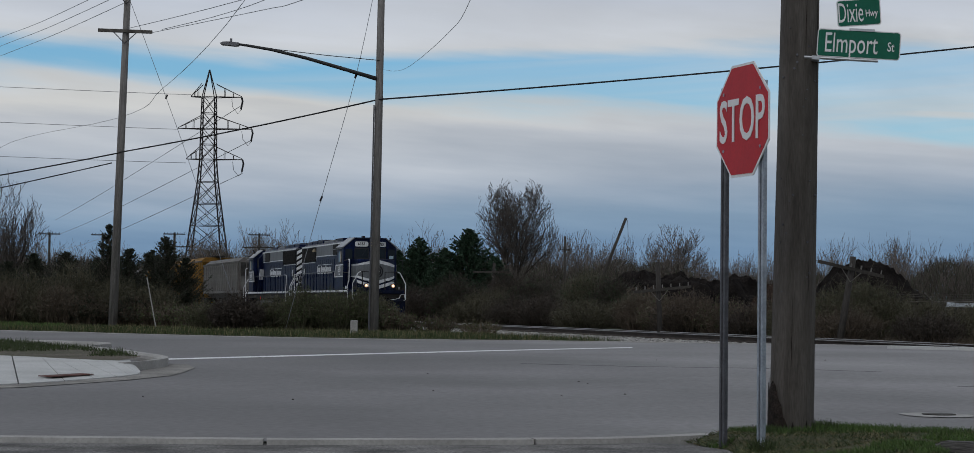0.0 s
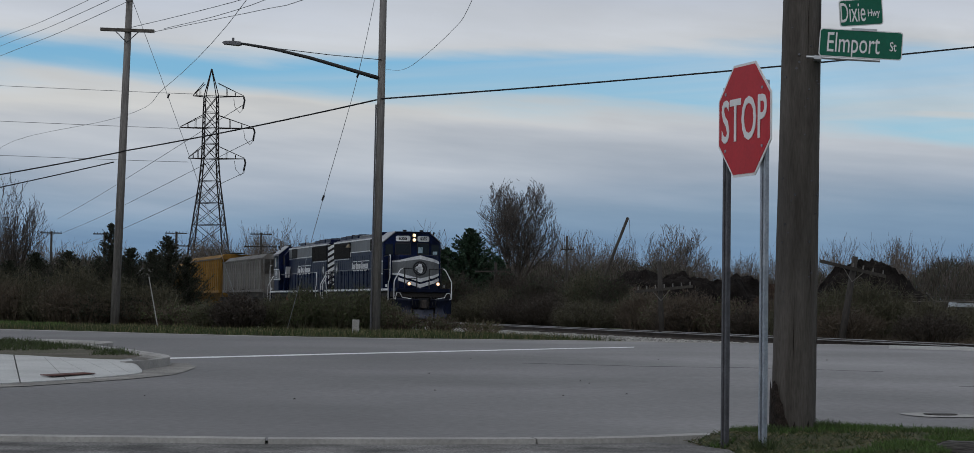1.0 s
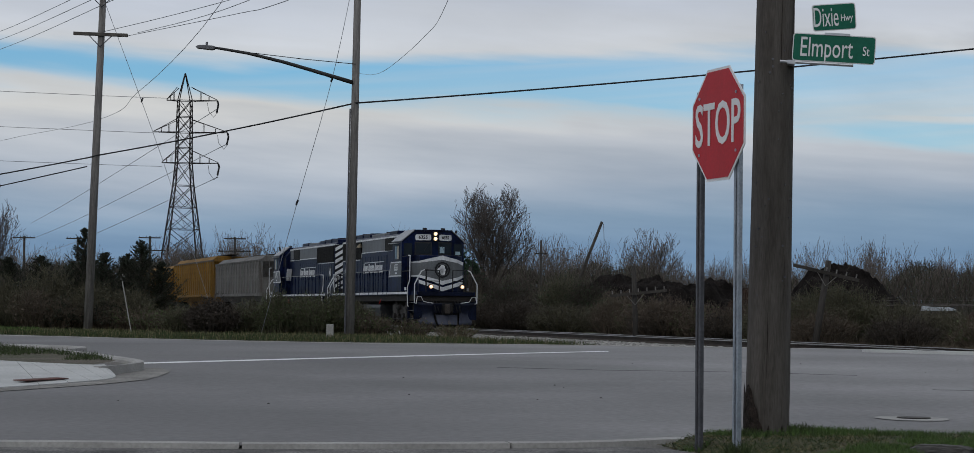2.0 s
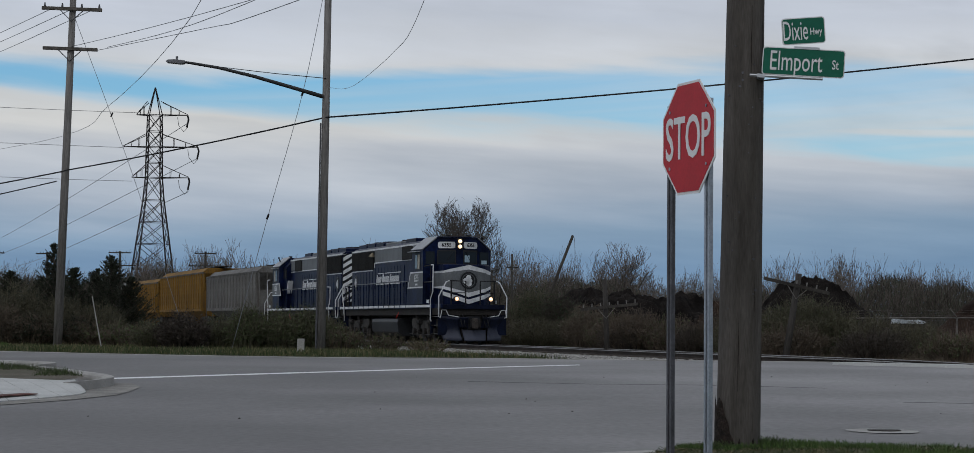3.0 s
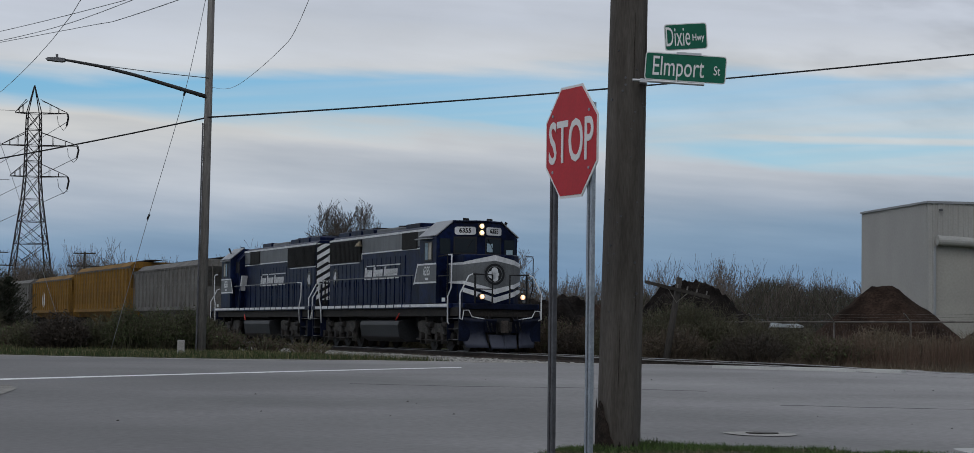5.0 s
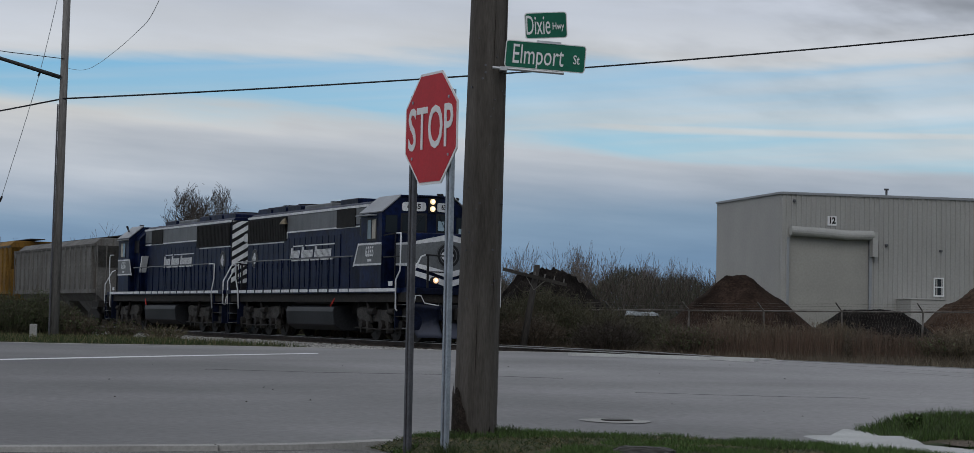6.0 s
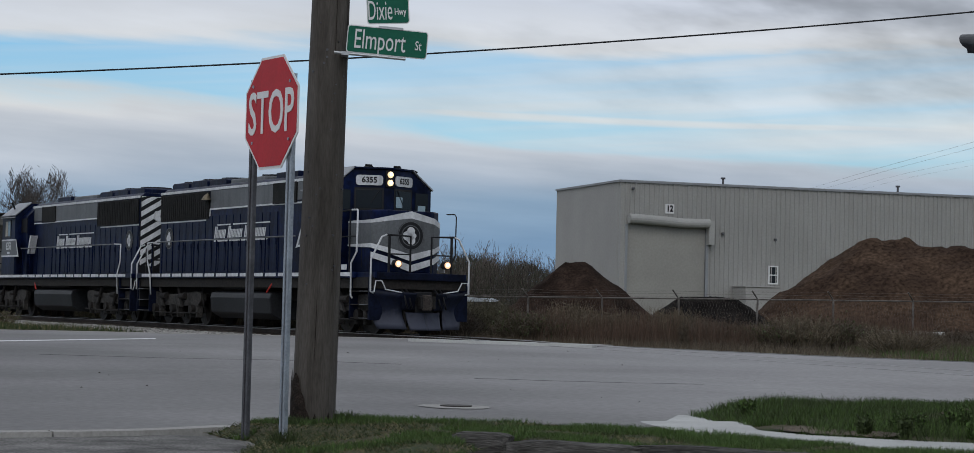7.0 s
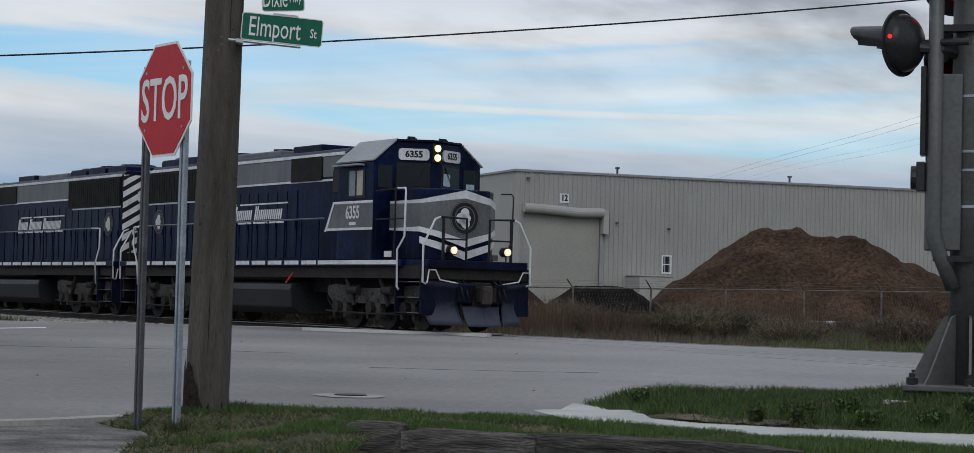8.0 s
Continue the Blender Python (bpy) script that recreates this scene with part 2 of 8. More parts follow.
def letters(text, size, material, depth=0.004, squeeze=1.0, bold=0.0, shear=0.0):
    """A mesh of raised lettering in the xz plane, centred, reading along +x when seen from -y."""
    cu = bpy.data.curves.new("lettering", "FONT")
    cu.body, cu.size, cu.extrude, cu.offset, cu.shear = text, size, depth, bold, shear
    cu.align_x, cu.align_y, cu.resolution_u = "CENTER", "CENTER", 3
    tmp = new("lettering", cu)
    me = bpy.data.meshes.new_from_object(tmp.evaluated_get(bpy.context.evaluated_depsgraph_get()))
    bpy.data.objects.remove(tmp)
    me.transform(Matrix.Rotation(radians(90), 4, "X") @ Matrix.Diagonal((squeeze, 1, 1, 1)))
    me.materials.clear()
    me.materials.append(material)
    return me


def ease(k):
    k = min(1.0, max(0.0, k))
    return k * k * (3 - 2 * k)


def road_z(x, y):
    """The road climbs a little towards the crossing."""
    return 0.2 * ease((y - 18) / 30)


# the track: its way, and how far it passes to the right of the camera
TRACK_WAY = (math.sin(radians(163.4)), math.cos(radians(163.4)))
TRACK_SIDE = (-TRACK_WAY[1], TRACK_WAY[0])
TRACK_OFF = 25.1
RAIL_TOP = 0.27


def on_track(s, off=0.0, z=0.0):
    """A place s metres along the track (growing as the train goes), off metres to the far side."""
    return (TRACK_WAY[0] * s + TRACK_SIDE[0] * (TRACK_OFF + off), TRACK_WAY[1] * s + TRACK_SIDE[1] * (TRACK_OFF + off), z)


def flat_patch(name, outline, lift, material, parent=None, step=2.0, height=road_z):
    """A sheet over an outline that follows the ground."""
    bm = bmesh.new()
    bm.faces.new([bm.verts.new((x, y, 0)) for x, y in outline])
    ys = [y for x, y in outline]
    y = max(min(ys), 10.0) + step
    while y < min(max(ys), 70):
        bmesh.ops.bisect_plane(bm, geom=bm.verts[:] + bm.edges[:] + bm.faces[:], plane_co=(0, y, 0), plane_no=(0, 1, 0))
        y += step
    bmesh.ops.triangulate(bm, faces=bm.faces[:])
    for v in bm.verts:
        v.co.z = height(v.co.x, v.co.y) + lift
    bmesh.ops.recalc_face_normals(bm, faces=bm.faces)
    me = bpy.data.meshes.new(name)
    bm.to_mesh(me)
    bm.free()
    if me.polygons and me.polygons[0].normal.z < 0:
        me.flip_normals()
    me.materials.append(material)
    ob = new(name, me)
    ob.parent = parent
    return ob


def smooth_line(pts, n=8):
    """A rounded line through points."""
    out = []
    for i in range(len(pts) - 1):
        p0, p1, p2, p3 = (Vector(pts[max(0, min(len(pts) - 1, j))]) for j in (i - 1, i, i + 1, i + 2))
        for k in range(n):
            t = k / n
            out.append(tuple(0.5 * (2 * p1 + (p2 - p0) * t + (2 * p0 - 5 * p1 + 4 * p2 - p3) * t * t + (3 * p1 - p0 - 3 * p2 + p3) * t ** 3)))
    return out + [tuple(pts[-1])]


def ribbon(name, line, section, material, parent=None, height=road_z, smooth=False):
    """A kerb or bed: a section (offset to the line's left, height) drawn along a ground line."""
    s = Shape()
    n = len(section)
    for i, p in enumerate(line):
        a, b = Vector(line[max(i - 1, 0)]), Vector(line[min(i + 1, len(line) - 1)])
        w = (b - a).normalized()
        left = Vector((-w.y, w.x))
        for o, z in section:
            q = Vector(p[:2]) + left * o
            s.v.append((q.x, q.y, height(q.x, q.y) + z))
    for i in range(len(line) - 1):
        s.f += [(i * n + j, i * n + (j + 1) % n, (i + 1) * n + (j + 1) % n, (i + 1) * n + j) for j in range(n)]
    s.f += [tuple(range(n)), tuple((len(line) - 1) * n + j for j in range(n))]
    return part(name, s, material, parent, smooth=smooth)


# ---- ground, road, track ----
NEAR_EDGE = smooth_line([(-60, 11.0), (-12, 14.3), (-3.75, 15.0), (-1.4, 15.12), (0.8, 15.62), (1.9, 16.35), (3.0, 16.5), (4.5, 16.1), (5.35, 15.85), (6.0, 17.6), (6.8, 19.2), (8.2, 19.8), (12, 19.2), (20, 16), (70, -12)])
FAR_EDGE = smooth_line([(90, -14), (40, 21), (26, 32.5), (21, 37.2), (18.1, 39.8), (16.2, 42.4), (13.5, 46.5), (9.0, 49.2), (2, 50.0), (-2.9, 49.6), (-7.9, 51.8), (-14, 56.5), (-40, 76), (-90, 112)])
ISLAND = smooth_line([(-90, 62), (-30, 42), (-9.7, 39.3), (-7.3, 35.6), (-5.85, 32.7), (-5.2, 31.0), (-5.12, 29.8), (-5.4, 28.6), (-6.4, 26.8), (-9, 24.2), (-16, 21.5), (-60, 14)])


def bumpiness(x, y, s):
    return noise.noise((x * s, y * s, 0.7))


def inside(x, y, poly):
    c = False
    j = len(poly) - 1
    for i in range(len(poly)):
        (xi, yi), (xj, yj) = poly[i][:2], poly[j][:2]
        if (yi > y) != (yj > y) and x < (xj - xi) * (y - yi) / (yj - yi) + xi:
            c = not c
        j = i
    return c


ROAD_OUTLINE = NEAR_EDGE + FAR_EDGE


def gap_to(x, y, line):
    """How far a point is from a ground line."""
    best = 1e9
    for i in range(len(line) - 1):
        ax, ay = line[i][:2]
        bx, by = line[i + 1][:2]
        dx, dy = bx - ax, by - ay
        k = max(0.0, min(1.0, ((x - ax) * dx + (y - ay) * dy) / (dx * dx + dy * dy + 1e-9)))
        best = min(best, math.hypot(x - ax - k * dx, y - ay - k * dy))
    return best


def ground_z(x, y):
    """The lie of the land off the road."""
    z = road_z(x, y)
    if y < 30 and x > 0.5:
        # the grassed corner, and the bank that carries the signal
        z += 0.06 * ease((x - 0.8) / 2.0) * ease((17.6 - y) / 0.8 if x < 6 else 1)
        up = (x - 6.15) * 0.62 + (y - 15.75) * 0.78      # how far beyond the sidewalk
        z += 0.03 * ease(up / 1.3) * ease((x - 6.2) / 0.6) * ease((20.2 - y) / 1.2)
        z += 0.16 * ease(1.6 - math.hypot(x - 9.5, y - 15.8) / 1.1)
    off = x * TRACK_SIDE[0] + y * TRACK_SIDE[1] - TRACK_OFF      # falls away towards the track
    if y > 40:
        z -= 0.20 * ease((off + 8.5) / 5)
    return z


def make_ground():
    s = Shape()
    xs = sorted(set([-2500, -1200, -600, -350, -220, -150] + list(range(-120, 121, 4)) + [i / 2 for i in range(-16, 34)] + [150, 220, 350, 600, 1200, 2500]))
    ys = sorted(set([-2500, -1000, -300, -100, -40, -15, -5, 0] + [4 + i / 2 for i in range(0, 44)] + list(range(26, 140, 3)) + [150, 170, 200, 250, 320, 450, 700, 1200, 3500]))
    for y in ys:
        for x in xs:
            z = ground_z(x, y) + 0.03 * bumpiness(x, y, 0.4)
            if inside(x, y, ROAD_OUTLINE):
                z = road_z(x, y) - 0.12
            elif y < 16.5 and x < 1.6:
                z = -0.03
            elif y > 20 and gap_to(x, y, FAR_EDGE) < 4.5:
                z = road_z(x, y) - (0.06 if x < -3 else 0.14)
            if 1.95 < x < 13.5 and 8.5 < y < 19.6 and not inside(x, y, ROAD_OUTLINE):
                z = -0.18 if x < 5.2 else -0.03
            if x > 3.4 and y < 15 and (x - 3.18) * 0.69 + (y - 13.93) * 0.72 < 0.4:
                z = -0.30
            d = (x * TRACK_SIDE[0] + y * TRACK_SIDE[1]) - TRACK_OFF
            if abs(d) < 4:
                z = min(z, 0.0)
            elif -7.5 < d < 0 and x > -3 and y > 44:
                z = min(z, 0.03)
            s.v.append((x, y, z))
    w = len(xs)
    for j in range(len(ys) - 1):
        for i in range(w - 1):
            s.f.append((j * w + i, j * w + i + 1, (j + 1) * w + i + 1, (j + 1) * w + i))
    ob = part("ground", s, EARTH, smooth=True)
    tagged(ob, "rough brown and green open ground", "ground", kind="structure")


make_ground()
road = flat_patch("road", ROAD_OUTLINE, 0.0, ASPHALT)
tagged(road, "wide worn grey asphalt road at a junction", "road", kind="structure")
tagged(flat_patch("side_street", [(-60, -30), (2.2, -30), (2.0, 12.5), (1.85, 15.0), (1.6, 15.5), (1.2, 15.8)] + [(x, y - 0.02) for x, y in reversed(NEAR_EDGE) if -60 <= x < 0.9], -0.015, OLD_ASPHALT),
       "gravelly grey asphalt side street before the kerb", "road", kind="structure")
KERB = [(0.0, -0.15), (0.0, 0.018), (-0.03, 0.03), (-0.42, 0.02), (-0.45, -0.15)]
near_kerb = thing("kerb", Matrix.Identity(4), "low flush grey concrete kerb along the road", "kerb", kind="structure")


def kerb_stones(edge, section, length, parent, gap=0.02):
    """A kerb cast in lengths, with an open joint between them."""
    pts, run = [Vector(p) for p in edge], 0.0
    cut, piece = length, [pts[0]]
    for a, b in zip(pts[:-1], pts[1:]):
        d = (b - a).length
        while run + d >= cut:
            q = a.lerp(b, (cut - run) / d)
            w = (b - a).normalized() * gap
            ribbon("kerb_stone", [tuple(p) for p in piece] + [tuple(q - w / 2)], section, CONCRETE, parent)
            piece = [q + w / 2]
            cut += length
        run += d
        if (piece[-1] - b).length > 0.03:
            piece.append(b)
    if len(piece) > 1:
        ribbon("kerb_stone", [tuple(p) for p in piece], section, CONCRETE, parent)


kerb_stones([p for p in NEAR_EDGE if -16 < p[0] < 1.9], [(0.0, -0.15), (0.0, 0.02), (-0.03, 0.03), (-0.17, 0.025), (-0.20, -0.15)], 2.07, near_kerb)
tagged(ribbon("far_kerb", [p for p in FAR_EDGE if -60 < p[0] < 14.6], [(0.0, -0.15), (0.0, 0.012), (-0.03, 0.02), (-0.18, 0.02), (-0.2, -0.15)], CONCRETE), "low grey concrete kerb on the far side", "kerb", kind="structure")
line = flat_patch("stop_line", [(-5.55, 32.7), (3.25, 43.4), (3.30, 44.0), (-5.45, 33.5)], 0.005, LINE_PAINT, step=1.0)
tagged(line, "white painted line across the asphalt", "road marking", kind="structure")


def rail_bed(x, y):
    """The rails sink flush into the road at the crossing."""
    k = ease((x * TRACK_WAY[0] + y * TRACK_WAY[1] + 44) / 7)
    return k * (road_z(x, y) - 0.262)


crossing_edge = ribbon("crossing_edge", smooth_line([(9.6, 46.2), (10.4, 45.6), (11.8, 44.6), (13.35, 43.4)], 4), [(0.0, -0.15), (0.0, 0.06), (-0.03, 0.07), (-0.30, 0.07), (-0.32, -0.15)], PALE_CONCRETE)
tagged(crossing_edge, "pale concrete edge of the level crossing", "crossing edge", kind="structure")
SEAL = mat("crack sealant", (0.075, 0.074, 0.075), 0.6, vary=0.3, big=2, small=20, bump=0.1)
seam = ribbon("edge_seam", [(x - 0.25, y - 0.30) for x, y in [p[:2] for p in FAR_EDGE] if 14.5 < x < 30], [(-0.16, 0.0), (-0.16, 0.005), (0.16, 0.005), (0.16, 0.0)], SEAL)
tagged(seam, "dark tarred seam along the road edge", "road seam", kind="structure")
r_crack = random.Random(17)
for pts in ([(0.6, 33.2), (2.6, 32.6), (4.6, 32.4), (6.4, 31.6)], [(6.5, 27.0), (8.4, 26.4), (9.7, 26.3)]):
    crack = ribbon("sealed_crack", [(x, y + r_crack.uniform(-0.05, 0.05)) for x, y in smooth_line(pts, 8)], [(-0.013, 0.0), (-0.013, 0.004), (0.013, 0.004), (0.013, 0.0)], SEAL)
    tagged(crack, "dark sealed crack in the asphalt", "crack", kind="structure")


def track():
    # the bed ends on a slant where the road crosses
    s, sec = Shape(), [(-5.0, -0.1), (-4.3, 0.07), (-1.6, 0.05), (1.7, 0.05), (3.0, -0.1)]
    runs = [-420, -250, -160, -120, -100] + list(range(-90, -48, 4)) + [None]
    for run in runs:
        for o, z in sec:
            s.v.append(on_track(run if run is not None else -42.0 + 1.15 * o, o, z))
    n = len(sec)
    for i in range(len(runs) - 1):
        s.f += [(i * n + j, i * n + j + 1, (i + 1) * n + j + 1, (i + 1) * n + j) for j in range(n - 1)]
    bed = part("ballast_bed", s, BALLAST)
    tagged(bed, "bed of grey crushed stone under the rails", "ballast", kind="structure")
    steel = mat("rail steel", (0.035, 0.027, 0.023), 0.7, 0.2, vary=0.3, big=3, small=30, bump=0.1)
    shiny = mat("worn rail head", (0.26, 0.255, 0.25), 0.45, 0.5, vary=0.2, big=3, small=30, bump=0.03)
    ways = (-420, -200, -100, -60, -46, -44, -42, -40, -38, -36, -32, -28, -20, -10, 10)
    for off in (-0.7525, 0.7525):
        sec = [(-0.075, 0.10), (-0.075, 0.12), (-0.012, 0.14), (-0.012, 0.22), (-0.037, 0.23), (-0.037, 0.252), (0.037, 0.252), (0.037, 0.23), (0.012, 0.22), (0.012, 0.14), (0.075, 0.12), (0.075, 0.10)]
        r = ribbon("rail", [on_track(s, off)[:2] for s in ways], sec, steel, height=rail_bed)
        tagged(r, "rust-brown steel rail with a worn bright top", "rail", group="rails of the track")
        ribbon("rail_head", [on_track(s, off)[:2] for s in ways], [(-0.036, 0.252), (-0.034, 0.268), (-0.028, 0.27), (0.028, 0.27), (0.034, 0.268), (0.036, 0.252)], shiny, r, height=rail_bed)["label"] = "bright worn rail head"
    tie = Shape().box(-0.11, 0.11, -1.3, 1.3, -0.06, 0.125)
    wood = mat("creosoted sleeper", (0.05, 0.042, 0.036), 0.9, vary=0.35, big=3, small=30, bump=0.5, perobj=0.3)
    me = tie.mesh("sleeper", wood)
    turn = math.atan2(TRACK_WAY[1], TRACK_WAY[0])
    for i in range(180):
        ob = new("sleeper", me)
        ob.matrix_basis = Matrix.Translation(on_track(-43.5 - i * 0.55)) @ Matrix.Rotation(turn, 4, "Z")
        ob.parent = bed


track()


# ---- signs and poles at the corner ----
def stop_sign():
    a, b = Vector((2.095, 14.443)), Vector((1.785, 15.297))     # near and far end of the sign's width, as seen on the plan
    mid, way = (a + b) / 2, (a - b).normalized()
    ob = thing("stop_sign", Matrix.Translation((mid.x, mid.y, 0.0)) @ Matrix.Rotation(math.atan2(way.y, way.x), 4, "Z"), "red octagonal stop sign on two steel posts", "stop sign")
    half, tan8 = 0.432, math.tan(radians(22.5))

    def octagon(r, y0, y1):
        c = r * tan8
        return Shape().prism([(r, c), (c, r), (-c, r), (-r, c), (-r, -c), (-c, -r), (c, -r), (r, -c)], y0, y1)
    cz = 2.50
    lift = Matrix.Translation((0, 0, cz))
    plate = part("sign_plate", octagon(half, -0.004, 0.004), SIGN_WHITE, ob, "white-bordered aluminium plate", at=lift)
    part("red_face", octagon(half - 0.020, -0.008, -0.0045), SIGN_RED, plate, "red reflective face")
    part("lettering", letters("STOP", 0.465, SIGN_WHITE, 0.002, 0.67, 0.005), SIGN_WHITE, plate, "white letters STOP", at=Matrix.Translation((0, -0.0105, -0.012)))
    for x in (-0.30, 0.30):
        for z in (-0.22, 0.22):
            part("bolt", Shape().disc((x, -0.010, z), (0, 1, 0), 0.012, 0.008, 8), GALV, plate)
    for x, name, low in ((-0.345, DULL_STEEL, 0.0), (0.275, GALV, -0.14)):
        # U-channel post: web and two flanges with lips
        post = Shape().prism([(-0.040, 0.012), (-0.040, 0.020), (-0.018, 0.020), (-0.014, 0.058), (0.014, 0.058), (0.018, 0.020), (0.040, 0.020), (0.040, 0.012), (0.012, 0.012), (0.009, 0.050), (-0.009, 0.050), (-0.012, 0.012)],
                             low - 0.4, 2.78, "z")
        part("post", post, name, ob, at=Matrix.Translation((x, 0, 0)))


stop_sign()


def big_pole():
    ob = thing("utility_pole", Matrix.Translation((2.47, 15.82, 0.0)) @ Matrix.Rotation(radians(0.9), 4, "Y") , "thick weathered brown wooden utility pole on the grass corner", "utility pole")
    s = Shape()
    n, zs = 22, [-0.5, 0.0, 0.06, 0.14, 0.22, 0.35, 0.6, 1.0, 1.6, 2.2, 2.8, 3.4, 4.2, 6.0, 9.0]
    for z in zs:
        r = 0.180 - 0.0072 * max(z, 0)
        for j in range(n):
            q = 6.28318 * j / n
            k = r * (1 + 0.035 * noise.noise((math.cos(q) * 2.2, math.sin(q) * 2.2, z * 0.35)) + (0.05 * noise.noise((math.cos(q) * 4, math.sin(q) * 4, z * 6)) if z < 0.4 else 0))
            s.v.append((k * math.cos(q), k * math.sin(q), z))
    for i in range(len(zs) - 1):
        s.f += [(i * n + j, i * n + (j + 1) % n, (i + 1) * n + (j + 1) % n, (i + 1) * n + j) for j in range(n)]
    s.f.append(tuple((len(zs) - 1) * n + j for j in range(n)))
    part("trunk", s, POLE_WOOD, ob, smooth=True)
    # rotten, dark hollows at the foot and old staples and nails
    rot = mat("rotten wood", (0.022, 0.016, 0.013), 0.95, vary=0.5, big=20, small=60, bump=1.0)
    hole, nq, nz = Shape(), 26, 8
    for a in range(nq + 1):
        q = -3.35 + 2.75 * a / nq
        top = 0.12 + 0.34 * ease((-1.75 - q) / 0.9) + 0.22 * max(0.0, noise.noise((q * 4.5, 2.0, 0.0))) + 0.10 * noise.noise((q * 13.0, 5.0, 0.0))
        for b_ in range(nz + 1):
            z = max(0.02, top) * b_ / nz
            rr = (0.180 - 0.0072 * z) * (1.075 + 0.02 * noise.noise((q * 6, z * 9, 1.0))) * (1.0 if b_ < nz else 0.97)
            hole.v.append((rr * math.cos(q), rr * math.sin(q), z - 0.02))
    hole.f += [(a * (nz + 1) + b_, (a + 1) * (nz + 1) + b_, (a + 1) * (nz + 1) + b_ + 1, a * (nz + 1) + b_ + 1) for a in range(nq) for b_ in range(nz)]
    part("rot_hollow", hole, rot, ob, "dark rotten wood at the foot")
    # long drying cracks in the wood
    r = random.Random(15)
    for i in range(9):
        q, z0, ln = r.uniform(-2.9, -0.25), r.uniform(0.3, 3.2), r.uniform(0.25, 0.9)
        c = Shape()
        n, w = 6, r.uniform(0.002, 0.004)
        for k in range(n + 1):
            z = z0 + ln * k / n
            rr = 0.180 - 0.0072 * z + 0.0035
            p = q + 0.03 * noise.noise((i * 3.0, z * 2.0, 0.0))
            g = w * math.sin(3.1416 * (k + 0.2) / (n + 0.4)) / rr
            c.v += [(math.cos(p - g) * rr, math.sin(p - g) * rr, z), (math.cos(p + g) * rr, math.sin(p + g) * rr, z)]
        c.f += [(2 * k, 2 * k + 1, 2 * k + 3, 2 * k + 2) for k in range(n)]
        part("drying_crack", c, rot, ob)
    r = random.Random(5)
    for i in range(26):
        q, z = r.uniform(-2.6, -0.5), r.uniform(1.2, 3.4)
        rr = 0.180 - 0.0072 * z
        part("nail", Shape().disc((math.cos(q) * rr, math.sin(q) * rr, z), (math.cos(q), math.sin(q), 0), r.choice((0.006, 0.010)), 0.02, 6), DULL_STEEL, ob)


big_pole()


def street_sign(name, text, small, x0, z0, length, height, yaw, droop, size, sizeb, split):
    at = Matrix.Translation((x0, 15.52, z0)) @ Matrix.Rotation(radians(yaw), 4, "Z") @ Matrix.Rotation(radians(droop), 4, "Y")
    ob = thing(name, at, "green street name blade reading " + text + " " + small, "street sign", group="street name signs")
    r, w, h = 0.025, length / 2, height / 2

    def blade(w, h, r, y0, y1):
        pts = []
        for cx, cz, q0 in ((w - r, h - r, 0), (-w + r, h - r, 90), (-w + r, -h + r, 180), (w - r, -h + r, 270)):
            pts += [(cx + r * math.cos(radians(q0 + k * 22.5)), cz + r * math.sin(radians(q0 + k * 22.5))) for k in range(5)]
        return Shape().prism(pts, y0, y1)
    plate = part("blade", blade(w, h, r, -0.003, 0.003), SIGN_WHITE, ob, "white-edged aluminium blade")
    part("green_face", blade(w - 0.008, h - 0.008, r - 0.006, -0.006, -0.0035), SIGN_GREEN, plate, "green reflective face")
    part("lettering", letters(text, size, SIGN_WHITE, 0.0012, 0.575 if len(text) > 5 else 0.42, 0.0005), SIGN_WHITE, plate, "white letters " + text, at=Matrix.Translation((split * length - 0.012, -0.008, -0.004)))
    part("suffix", letters(small, sizeb, SIGN_WHITE, 0.0012, 0.66, 0.001), SIGN_WHITE, plate, "small white letters " + small, at=Matrix.Translation((w - 0.075 if small == "St" else w - 0.074, -0.008, -0.012)))
    return ob


elm = street_sign("street_sign", "Elmport", "St", 2.945, 3.180, 0.655, 0.225, -8, 3.6, 0.225, 0.105, -0.075)
dix = street_sign("street_sign", "Dixie", "Hwy", 2.945, 3.435, 0.345, 0.215, -6, -3.6, 0.225, 0.078, -0.155)
hold = Shape().rod([(-0.42, 0, -0.125), (0.16, 0, -0.125)], 0.012, 8).box(-0.08, 0.12, -0.012, 0.012, 0.105, 0.125).box(-0.36, -0.30, -0.012, 0.30, -0.14, -0.11)
part("bracket", hold, SIGN_BACK, elm, "bare aluminium mounting bar")


def ground_patch(name, outline, lift, material, label, category, step=0.5):
    ob = flat_patch(name, outline, lift, material, step=step, height=ground_z)
    return tagged(ob, label, category, kind="structure")


